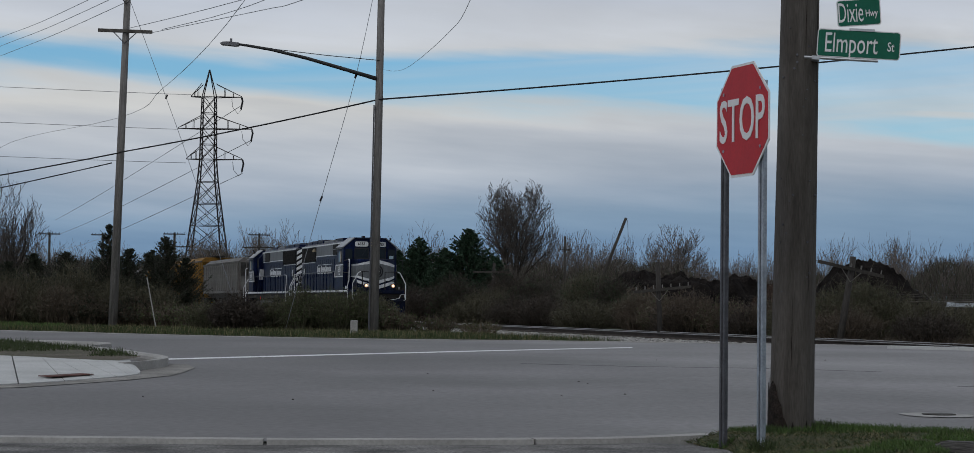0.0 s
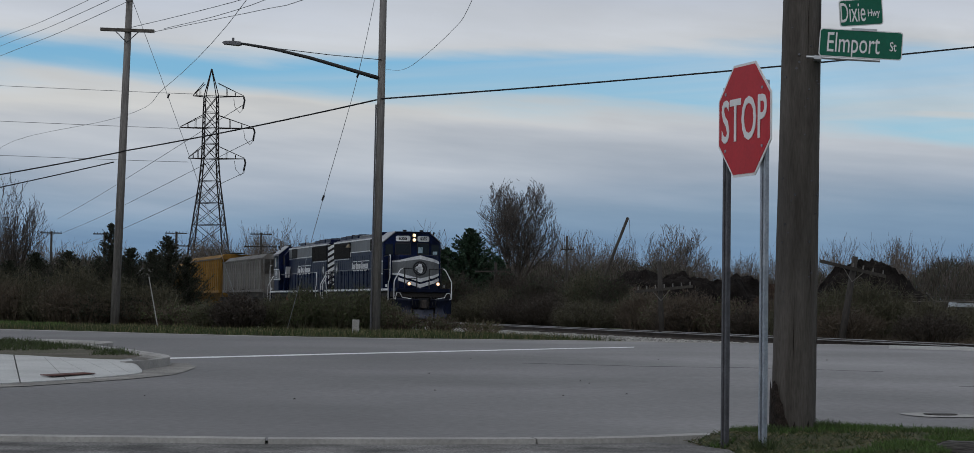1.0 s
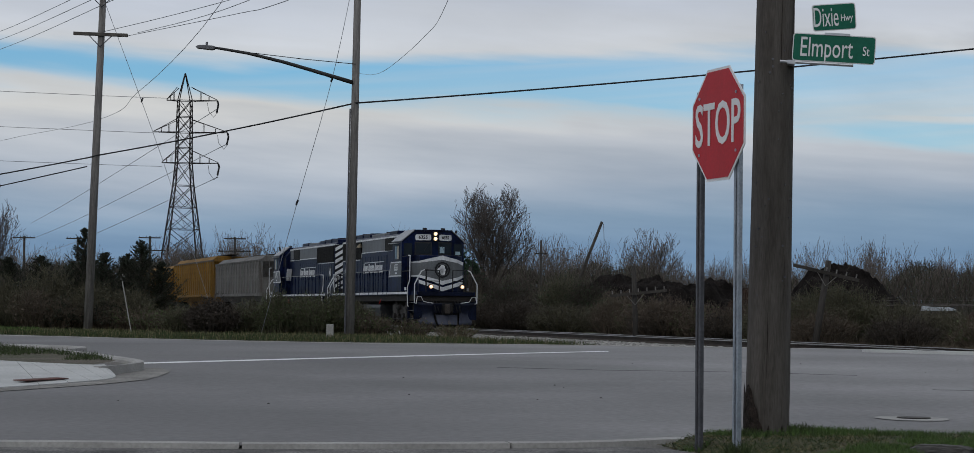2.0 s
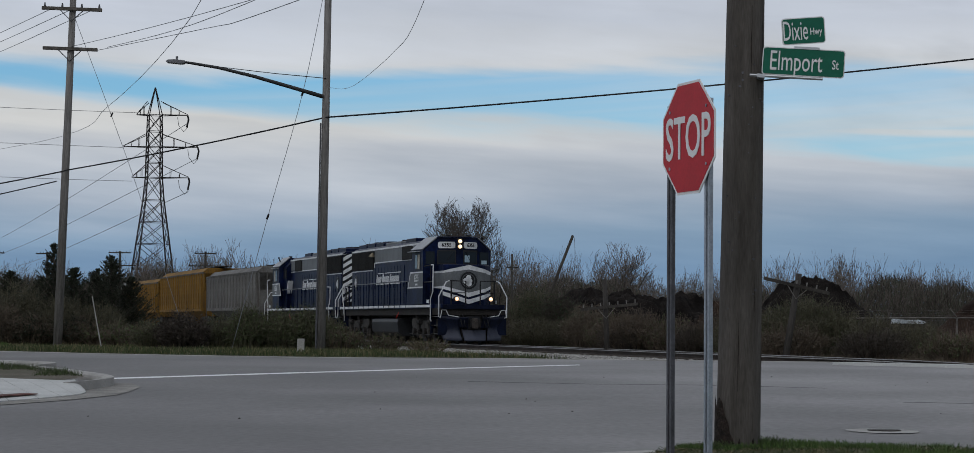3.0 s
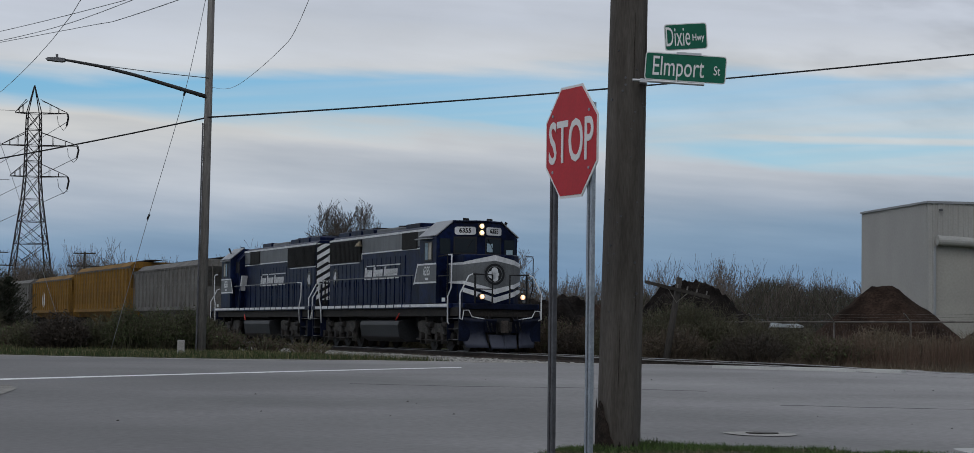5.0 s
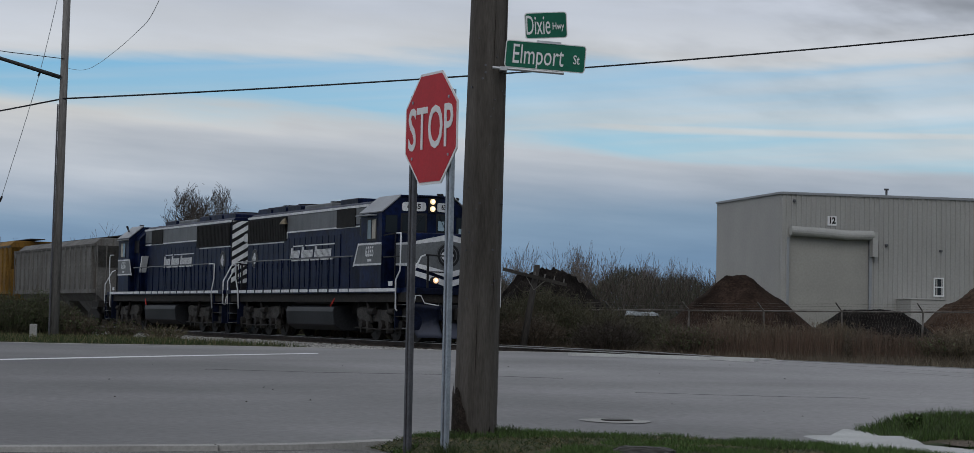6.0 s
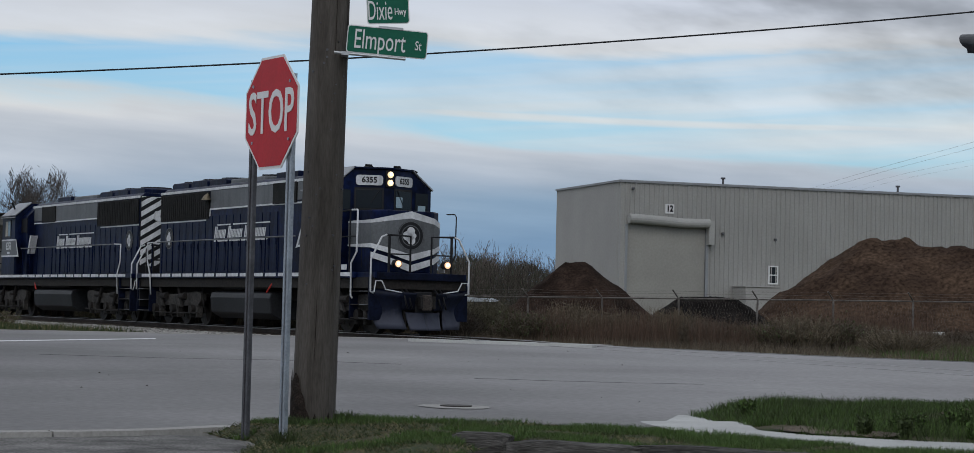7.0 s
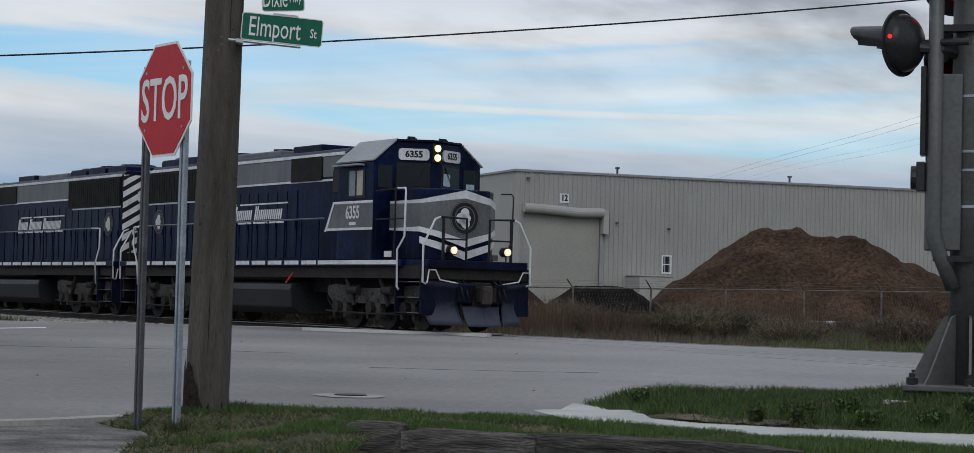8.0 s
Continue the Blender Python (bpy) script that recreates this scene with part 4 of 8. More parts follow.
big_heap()
heap(27.6, 93.6, 4.6, 4.6, 3.55, DARK_SOIL, "pointed heap of dark brown soil", 2.2, 0.12, 0.05)
heap(32.0, 86.2, 4.1, 3.4, 1.85, BLACK_SOIL, "low heap of black mulch", 3.1, 0.3, 0.08)
heap(50.5, 84.0, 3.6, 3.4, 2.0, BLACK_SOIL, "low heap of black mulch", 4.4, 0.3, 0.08)
heap(13.2, 139, 8.2, 6, 3.25, BLACK_SOIL, "long dark heap of mulch", 5.0, 0.6, 0.22, round_=3.6)
heap(26.2, 136, 5.9, 5, 4.0, BLACK_SOIL, "steep dark heap of mulch", 6.3, 0.48, 0.20, round_=2.3)
heap(20.4, 137, 4.6, 5, 2.75, DARK_SOIL, "dark heap of mulch", 7.0, 0.5, 0.20, round_=1.8)
heap(17.2, 138, 4.0, 5, 3.1, BLACK_SOIL, "dark heap of mulch", 8.4, 0.5, 0.22, round_=2.4)


# ---- transmission tower and thin wires ----
TOWER_STEEL = mat("dark tower steel", (0.024, 0.020, 0.020), 0.7, 0.1, vary=0.2, bump=0)


def tower():
    ob = thing("transmission_tower", Matrix.Translation((-44.7, 312.0, 0.0)), "dark steel lattice transmission tower", "transmission tower")
    widths = [(0.0, 4.9), (5.0, 4.25), (9.5, 3.55), (13.5, 2.95), (17.0, 2.4), (20.5, 1.85), (24.1, 1.5), (26.5, 1.46), (29.0, 1.42), (31.5, 1.38), (34.1, 1.3), (38.5, 0.05)]
    turn = Matrix.Rotation(radians(18), 3, "Z")

    def corner(i, k):
        z, w = widths[i]
        q = radians(45 + 90 * k)
        return turn @ Vector((w * 1.1 * math.cos(q), w * 1.1 * math.sin(q), z))
    for k in range(4):
        part("leg", Shape().rod([corner(i, k) for i in range(len(widths))], 0.15, 5, 0.08), TOWER_STEEL, ob)
    for i in range(len(widths) - 1):
        brace = Shape()
        for k in range(4):
            a, b, c, d = corner(i, k), corner(i, (k + 1) % 4), corner(i + 1, k), corner(i + 1, (k + 1) % 4)
            brace.rod([a, d], 0.065, 4)
            brace.rod([b, c], 0.065, 4)
            brace.rod([c, d], 0.065, 4)
            if i < 5:
                brace.rod([(a + b) / 2, (a + c) / 2], 0.05, 4).rod([(a + b) / 2, (b + d) / 2], 0.05, 4)
        part("bracing", brace, TOWER_STEEL, ob)
    for z, left, right in ((34.1, -2.9, 5.2), (29.0, -4.9, 6.9), (24.1, -3.5, 5.5)):
        arm = Shape()
        for tip, s in ((left, -1), (right, 1)):
            for dy in (-0.9, 0.9):
                arm.rod([(s * 1.2, dy, z), (tip, 0, z + 0.05)], 0.09, 4)
                arm.rod([(s * 1.1, dy, z + 2.1), (tip, 0, z + 0.15)], 0.07, 4)
                for j in (0.33, 0.66):
                    x = s * 1.2 + (tip - s * 1.2) * j
                    arm.rod([(x, dy * (1 - j), z), (x, dy * (1 - j), z + 2.0 * (1 - j))], 0.05, 4)
        a = part("crossarm", arm, TOWER_STEEL, ob)
        part("insulator_string", Shape().rod([(right, 0, z), (right + 0.15, 0, z - 0.6), (right - 0.1, 0, z - 1.9)], 0.16, 6), BLACK_STUFF, a)
        loop = [(right - 1.6, 0, z - 0.3), (right - 1.4, 0, z - 1.6), (right - 0.6, 0, z - 2.6), (right, 0, z - 1.9)]
        part("jumper_wire", Shape().rod(loop, 0.05, 4), BLACK_STUFF, a)


BLACK_STUFF = mat("black fittings", (0.012, 0.012, 0.014), 0.6, vary=0.1, bump=0)
tower()


def wire(points, r, label, material=THIN_WIRE, r2=None):
    ob = part("wire", Shape().rod(smooth_line(points, 6), r, 4, r2), material, smooth=True)
    return tagged(ob, label, "wire", group="overhead wires")


for a, b in (((-29.24, 116.4, 16.8), (-13.9, 70.6, 12.35)), ((-29.2, 116.4, 16.3), (-13.2, 70.7, 12.35)), ((-29.2, 116.4, 15.7), (-12.5, 70.85, 12.35))):
    a, b = Vector(a), Vector(b)
    wire([tuple(b + (a - b) * 1.6), tuple(a), tuple((a + b) / 2 - Vector((0, 0, 0.1))), tuple(b)], 0.013, "thin overhead conductor on a pole")
wire([(-120, 460, 30), (-63.05, 252.24, 20.9), (-28.11, 147.34, 14.96), (-16.55, 98.62, 11.87), (-5.62, 44.65, 8.03), (-2.5, 26, 7.9)], 0.024, "sagging thin overhead conductor", r2=0.004)
wire([(-13.1, 70.8, 12.07), (-11.76, 71.03, 8.57), (-10.71, 71.2, 5.69), (-8.9, 71.5, 0.3)], 0.011, "thin guy wire with an insulator")
wire([(-3.4, 59.9, 11.6), (-4.08, 59.86, 8.11), (-5.08, 59.78, 4.31), (-6.1, 59.7, 0.3)], 0.011, "thin guy wire with an insulator")
for p in ((-11.73, 71.0, 8.57), (-5.08, 59.75, 4.31), (-4.08, 59.83, 8.11)):
    ins = part("guy_insulator", Shape().rod([(0.03, 0, 0.08), (0, 0, 0), (-0.03, 0, -0.08)], 0.032, 8), BLACK_STUFF, at=Matrix.Translation(p))
    tagged(ins, "small dark strain insulator on a guy wire", "insulator")
wire([(-13.16, 70.7, 11.0), (-7.57, 59.52, 10.36), (2.5, 40, 9.6)], 0.011, "thin overhead conductor on a crossarm")
wire([(-12.24, 70.75, 10.88), (-6.77, 57.6, 9.75), (-4.98, 51.76, 9.16), (0, 38, 8.4)], 0.011, "thin overhead conductor on a crossarm")
wire([(-11.91, 70.8, 11.0), (-7.13, 57.56, 9.87), (-1.0, 40, 8.9)], 0.011, "thin overhead conductor on a crossarm")
wire([(-3.25, 59.8, 8.3), (-2.6, 55.5, 7.75), (-2.02, 51.96, 7.52), (-0.91, 41.99, 6.93), (-0.36, 36.0, 6.73), (0.6, 24, 7.2)], 0.006, "thin drooping service wire")
for z, left, right in ((34.66, -2.9, 5.2), (29.09, -4.9, 6.9), (23.73, -3.5, 5.5)):
    wire([(-230, 278, z + 2.2), (-76.5, 305.6, z), (-44.7 + left, 312, z - 0.2)], 0.045, "faint grey conductor hung from the tower")
    wire([(-44.7 + right, 312, z - 1.8), (-95, 480, z - 7), (-150, 680, z - 5)], 0.05, "faint grey conductor hung from the tower")
for dz in (0.0, 0.7):
    wire([(136.7, 397, 17.2 + dz), (123.85, 273.2, 21.6 + dz), (107.6, 191.9, 21.6 + dz), (95, 120, 24 + dz)], 0.014, "faint grey far overhead conductor line")
    wire([(139, 397, 14.0 + dz), (123.9, 273.2, 19.8 + dz), (107.6, 191.9, 19.2 + dz), (95, 120, 20 + dz)], 0.008, "faint grey far overhead conductor line")


OLD_POLE = mat("old grey pole wood", (0.05, 0.045, 0.041), 0.9, vary=0.3, bump=0.3, stretch=(3, 3, 0.3))
DARK_POLE = mat("dark old pole wood", (0.05, 0.045, 0.04), 0.9, vary=0.3, bump=0.3)


# ---- old railway pole line ----
def short_pole(x, y, top, base, lean, r, arms, label, wood=None):
    ob = thing("telegraph_pole", Matrix.Translation((x, y, base)) @ Matrix.Rotation(radians(lean), 4, "Y"), label, "telegraph pole", group="old railway pole line")
    part("trunk", Shape().rod([(0, 0, -0.4), (0, 0, top - base)], r, 8, r * 0.8), wood or GREY_POLE, ob, smooth=True)
    for z, w0, w1, tilt in arms:
        c = Shape()
        a0, a1 = math.tan(radians(tilt)) * w0, math.tan(radians(tilt)) * w1
        c.add([(w0, -r - 0.1, z - 0.05 + a0), (w1, -r - 0.1, z - 0.05 + a1), (w1, -r - 0.1, z + 0.05 + a1), (w0, -r - 0.1, z + 0.05 + a0), (w0, -r, z - 0.05 + a0), (w1, -r, z - 0.05 + a1), (w1, -r, z + 0.05 + a1), (w0, -r, z + 0.05 + a0)],
              [(0, 1, 2, 3), (7, 6, 5, 4), (0, 4, 5, 1), (1, 5, 6, 2), (2, 6, 7, 3), (3, 7, 4, 0)])
        arm = part("crossarm", c, DARK_POLE, ob)
        n = max(2, int((w1 - w0) / 0.28))
        for i in range(n):
            x_ = w0 + 0.1 + (w1 - w0 - 0.2) * i / (n - 1)
            part("insulator", Shape().rod([(x_, -r - 0.05, z + 0.04 + math.tan(radians(tilt)) * x_), (x_, -r - 0.05, z + 0.17 + math.tan(radians(tilt)) * x_)], 0.022, 6), GREY_POLE if top < 4 else BLACK_STUFF, arm)
        part("brace", Shape().rod([(0.32, -r - 0.05, z - 0.03), (0.0, -r - 0.02, z - 0.4)], 0.012, 4).rod([(-0.32, -r - 0.05, z - 0.03), (0.0, -r - 0.02, z - 0.4)], 0.012, 4), GREY_POLE, arm)
    return ob


for x, y, z in ((-39.3, 175.7, 7.3), (-34.7, 176.6, 7.3), (-28.4, 177.8, 7.5), (-20.8, 178.8, 7.55)):
    short_pole(x, y, z, 0.0, 0, 0.13, ((z - 0.15, -1.0, 1.0, 0), (z - 1.3, -1.5, 1.5, 0)) if x > -30 else ((z - 0.15, -1.0, 1.0, 0),), "dark old telegraph pole above the bushes", DARK_POLE)
leaning = short_pole(6.5, 129.7, 7.6, 0.0, 21.0, 0.115, (), "dark pole leaning steeply over a heap", DARK_POLE)
back = leaning.matrix_basis.inverted()
part("loose_wire", Shape().rod([tuple(back @ Vector(p)) for p in ((9.20, 129.6, 7.08), (9.32, 129.6, 6.90), (9.36, 129.6, 6.0), (9.38, 129.6, 5.0))], 0.016, 5), THIN_WIRE, leaning, "loose hanging wire")
short_pole(8.0, 199.8, 8.4, 0.0, 0, 0.14, ((7.0, -0.6, 0.6, 0),), "slim far utility pole", DARK_POLE)
short_pole(11.02, 61.0, 2.80, 0.1, 9.0, 0.115, ((2.30, -1.1, 1.0, -3.5),), "leaning old telegraph pole with a drooping crossarm", OLD_POLE)
short_pole(6.2, 69.7, 2.75, 0.1, -2.2, 0.10, ((1.65, -0.9, 1.15, 4.0),), "old telegraph pole with a low crossarm", OLD_POLE)
short_pole(0.5, 130.0, 4.0, 0.0, 0, 0.12, ((3.4, -1.4, 1.4, 1.0),), "old telegraph pole with a low crossarm", OLD_POLE)

stick = part("marker_stake", Shape().rod([(0.0, 0, -0.2), (-0.35, 0, 1.58)], 0.020, 6), CONCRETE, at=Matrix.Translation((-10.42, 62.1, 0.28)))
tagged(stick, "thin white leaning marker stake in the verge", "marker stake")
mark = part("marker_post", Shape().box(-0.10, 0.10, -0.08, 0.08, -0.1, 0.36), CONCRETE, bevel=0.02, at=Matrix.Translation((-3.72, 55.3, 0.28)))
tagged(mark, "short grey concrete marker post in the verge", "marker post")


# ---- chain-link fence ----
def fence():
    ob = thing("chain_link_fence", Matrix.Translation((0, 0, 0)), "sagging chain-link fence with angled barbed-wire arms", "fence")
    a, b = Vector((12.0, 79.6, 0)), Vector((46.0, 66.2, 0))
    n = 12
    steel = mat("rusty fence steel", (0.15, 0.135, 0.125), 0.6, 0.5, vary=0.3, big=3, small=20, bump=0.1)
    tops = []
    r = random.Random(8)
    for i in range(n + 1):
        p = a.lerp(b, i / n)
        top = 1.42 + 0.42 * i / n
        lean = Vector((r.uniform(-0.06, 0.06), 0, 0))
        post = part("fence_post", Shape().rod([p + Vector((0, 0, -0.2)), p + lean + Vector((0, 0, top))], 0.042, 8), steel, ob)
        part("barb_arm", Shape().rod([p + lean + Vector((0, 0, top)), p + lean + Vector((-0.34, -0.24, top + 0.34))], 0.028, 6), steel, post)
        tops.append(p + lean + Vector((0, 0, top)))
    part("top_rail", Shape().rod(smooth_line([tuple(t) for t in tops], 3), 0.030, 6), steel, ob)
    mesh = Shape()
    for i in range(n):
        p, q = tops[i], tops[i + 1]
        for k in range(26):
            for u, v in ((k / 26, (k + 3) / 26), ((k + 3) / 26, k / 26)):
                g0 = p.lerp(q, min(u, 1.0))
                g1 = p.lerp(q, min(v, 1.0))
                mesh.rod([(g0.x, g0.y, 0.15), (g1.x, g1.y, g1.z)], 0.0016, 3)
        for z in (0.1, 0.2, 0.3):
            mesh.rod([p + Vector((-0.09 * z * 10, -0.06 * z * 10, z)), p.lerp(q, 0.5) + Vector((-0.09 * z * 10, -0.06 * z * 10, z - 0.03)), q + Vector((-0.09 * z * 10, -0.06 * z * 10, z))], 0.004, 3)
    part("fence_fabric", mesh, steel, ob, "thin wire fabric")["kind"] = "stuff"


fence()

# low concrete blocks and pale sheets lying about the yard
for x, y, w, h, rz in ((31.2, 74.6, 2.2, 0.5, -20), (34.6, 73.4, 1.5, 0.45, -18), (36.3, 72.9, 1.6, 0.4, -24)):
    blk = part("concrete_block", Shape().box(-w / 2, w / 2, -0.3, 0.3, -0.1, h), PALE_CONCRETE, bevel=0.04, at=Matrix.Translation((x, y, 0.1)) @ Matrix.Rotation(radians(rz), 4, "Z"))
    tagged(blk, "low pale concrete block before a soil heap", "concrete block", group="concrete blocks")
stack = thing("sheeted_stack", Matrix.Translation((22.5, 92.5, 0.1)) @ Matrix.Rotation(radians(-8), 4, "Z"), "dark stack under a pale weathered sheet behind the brush", "pallet stack")
part("stack_body", Shape().box(-0.8, 0.8, -0.6, 0.6, -0.2, 1.22), DARK_POLE, stack, bevel=0.03)
part("sheet", Shape().prism([(-0.7, 1.23), (0.75, 1.23), (0.85, 1.30), (0.5, 1.42), (-0.1, 1.40), (-0.65, 1.46)], -0.65, 0.65), mat("pale weathered sheeting", (0.40, 0.43, 0.47), 0.6, vary=0.3, big=2, small=12, bump=0.1), stack, "pale plastic sheet")


# ---- crossing signal ----
def crossing_signal():
    # local x to the viewer's right, y away from the road's near side
    at = Matrix.Translation((9.38, 15.72, 0.27)) @ Matrix.Rotation(radians(-30.5), 4, "Z")
    ob = thing("crossing_signal", at, "grey steel railroad crossing signal mast with round flashing lights", "crossing signal")
    grey = mat("grey signal paint", (0.105, 0.107, 0.108), 0.5, 0.3, vary=0.14, big=2, small=24, bump=0.04, grime_sheen=(0.10, 0.095, 0.09, 0.4))
    dark = mat("dark signal paint", (0.026, 0.027, 0.030), 0.30, 0.1, vary=0.2, big=3, small=30, bump=0.04)
    part("mast", Shape().rod([(0, 0, 0.10), (0, 0, 3.2), (0, 0, 7.5)], 0.195, 28), grey, ob, smooth=True)
    base = part("base_plate", Shape().box(-0.58, 0.58, -0.58, 0.58, 0.06, 0.115), grey, ob, bevel=0.01)
    part("footing", Shape().box(-0.75, 0.75, -0.75, 0.75, -0.5, -0.02), CONCRETE, ob, "concrete footing", bevel=0.03)
    for x in (-0.5, 0.0, 0.5):
        for y in (-0.5, 0.5):
            part("anchor_bolt", Shape().rod([(x, y, -0.05), (x, y, 0.22)], 0.028, 8).disc((x, y, 0.15), (0, 0, 1), 0.055, 0.06, 6).disc((x, y, 0.03), (0, 0, 1), 0.055, 0.05, 6), dark, base)
    for q in (180, 225, 270, 315, 0, 90):
        g = Shape().prism([(0.17, 0.115), (0.56, 0.115), (0.50, 0.20), (0.24, 0.72), (0.17, 0.75)], -0.012, 0.012)
        part("gusset", g, grey, ob, at=Matrix.Rotation(radians(q), 4, "Z"))
    for z in (2.05, 2.22, 1.72, 2.72, 3.35):
        part("band", Shape().rod([(0, 0, z - 0.012), (0, 0, z + 0.012)], 0.204, 28), GALV, ob)
    # upright pipe that carries the lights, bent in to the mast at its foot
    part("light_pipe", Shape().rod([(-0.16, -0.16, 0.98), (-0.28, -0.22, 1.28), (-0.34, -0.24, 1.5), (-0.34, -0.24, 5.6)], 0.068, 14), grey, ob, smooth=True)
    cab = part("case", Shape().box(-0.42, -0.10, -0.20, 0.0, 1.32, 2.92), grey, ob, "flat grey equipment case", bevel=0.012)
    part("case_side", Shape().box(-0.47, -0.42, -0.30, -0.02, 2.18, 2.98), dark, ob, bevel=0.01)
    part("bell_unit", Shape().disc((-0.50, -0.12, 1.98), (1, 0, 0), 0.11, 0.10, 16).box(-0.50, -0.42, -0.24, -0.04, 1.85, 2.12), dark, ob, bevel=0.01)
    part("pipe_clamp", Shape().box(-0.34, 0.0, -0.26, -0.10, 3.30, 3.36), dark, ob)
    part("pipe_clamp", Shape().box(-0.34, 0.0, -0.26, -0.10, 1.22, 1.27), dark, ob)

    peep = mat("glowing red side window", (0.9, 0.02, 0.02), 0.3, vary=0.05, bump=0, emit=0.75)

    def light(x, y, z, facing, lit, blink=False):
        m = Matrix.Translation((x, y, z)) @ Matrix.Rotation(radians(facing), 4, "Z")
        l = part("flashing_light", Shape().disc((0, 0, 0), (0, 1, 0), 0.305, 0.018, 40), dark, ob, "round black light background", at=m)
        body = Shape()
        turn, rings = 28, ((0.005, 0.272), (0.05, 0.264), (0.09, 0.245), (0.125, 0.212), (0.155, 0.165), (0.175, 0.11), (0.187, 0.05), (0.19, 0.004))
        for y0, r0 in rings:
            body.v += [(r0 * math.cos(2 * math.pi * k / turn), y0, r0 * math.sin(2 * math.pi * k / turn)) for k in range(turn)]
        for j in range(len(rings) - 1):
            body.f += [(j * turn + k, (j + 1) * turn + k, (j + 1) * turn + (k + 1) % turn, j * turn + (k + 1) % turn) for k in range(turn)]
        part("lamp_body", body, dark, l, "domed black lamp back", smooth=True)
        part("peep_window", Shape().disc((0.255, 0.055, 0.03), (1, 0.35, 0.08), 0.021, 0.02, 12), peep if blink else dark, l, "small red side window" if blink else "")
        hood = Shape()
        n = 16
        for i in range(n + 1):
            q = radians(-20 + 220 * i / n)
            cx, cz = 0.165 * math.cos(q), 0.165 * math.sin(q)
            long = 0.36 + 0.14 * max(0.0, math.sin(q)) ** 0.5
            hood.v += [(cx, -0.008, cz), (cx * 0.96, -long, cz * 0.90 + 0.045), (cx * 0.96, -0.008, cz * 0.96), (cx * 0.92, -long, cz * 0.86 + 0.045)]
        for i in range(n):
            a, b = 4 * i, 4 * (i + 1)
            hood.f += [(a, b, b + 1, a + 1), (a + 2, a + 3, b + 3, b + 2), (a + 1, b + 1, b + 3, a + 3)]
        part("visor", hood, dark, l, smooth=True)
        lens = mat("lit red lens", (0.9, 0.02, 0.02), 0.2, vary=0.05, bump=0, emit=1.6) if lit else mat("dark red lens", (0.16, 0.008, 0.008), 0.15, vary=0.05, bump=0)
        part("lens", Shape().disc((0, -0.012, 0), (0, 1, 0), 0.155, 0.02, 24), lens, l, "red lens")
        return l
    light(-0.655, -0.20, 3.20, -122, False, True)
    light(-0.17, 0.30, 3.10, 20, False)
    part("support_arm", Shape().rod([(-0.50, -0.22, 3.16), (-0.30, -0.24, 3.14), (-0.10, 0.0, 3.12)], 0.06, 10), dark, ob)
    light(-0.60, -0.22, 3.90, -128, False)
    light(-0.20, 0.30, 3.82, 20, True)
    part("light_arm", Shape().rod([(-0.62, -0.06, 3.20), (-0.34, -0.24, 3.20), (-0.04, -0.42, 3.18)], 0.034, 10), dark, ob)
    part("light_arm", Shape().rod([(-0.58, -0.06, 3.72), (-0.45, -0.1, 3.64), (-0.34, -0.24, 3.62), (-0.1, -0.40, 3.66)], 0.034, 10), dark, ob)


crossing_signal()


# ---- plants ----
RNG = np.random.default_rng(4)


def quads_mesh(name, quads, material):
    """A mesh from an array (n, 4, 3) of loose quads."""
    n = len(quads)
    me = bpy.data.meshes.new(name)
    me.vertices.add(n * 4)
    me.vertices.foreach_set("co", quads.reshape(-1).astype(np.float32))
    me.loops.add(n * 4)
    me.loops.foreach_set("vertex_index", np.arange(n * 4, dtype=np.int32))
    me.polygons.add(n)
    me.polygons.foreach_set("loop_start", np.arange(0, n * 4, 4, dtype=np.int32))
    me.update(calc_edges=True)
    me.materials.append(material)
    return me


def leaf_quads(centres, size, flat=0.0):
    """Small four-cornered leaves or needle tufts, each turned its own way."""
    n = len(centres)
    a = RNG.normal(size=(n, 3))
    a[:, 2] *= 1 - flat
    a /= np.linalg.norm(a, axis=1, keepdims=True) + 1e-9
    b = np.cross(a, RNG.normal(size=(n, 3)))
    b /= np.linalg.norm(b, axis=1, keepdims=True) + 1e-9
    s = (size * RNG.uniform(0.5, 1.5, (n, 1)))
    a, b = a * s, b * s * 0.55
    return np.stack([centres - a, centres + b, centres + a, centres - b], 1)


def stroke_quads(p, q, w0, w1):
    """Tapered flat strokes from p to q, for twigs and blades."""
    way = q - p
    side = np.cross(way, RNG.normal(size=p.shape))
    side /= np.linalg.norm(side, axis=1, keepdims=True) + 1e-9
    w0, w1 = np.reshape(w0, (-1, 1)), np.reshape(w1, (-1, 1))
    return np.stack([p - side * w0, p + side * w0, q + side * w1, q - side * w1], 1)


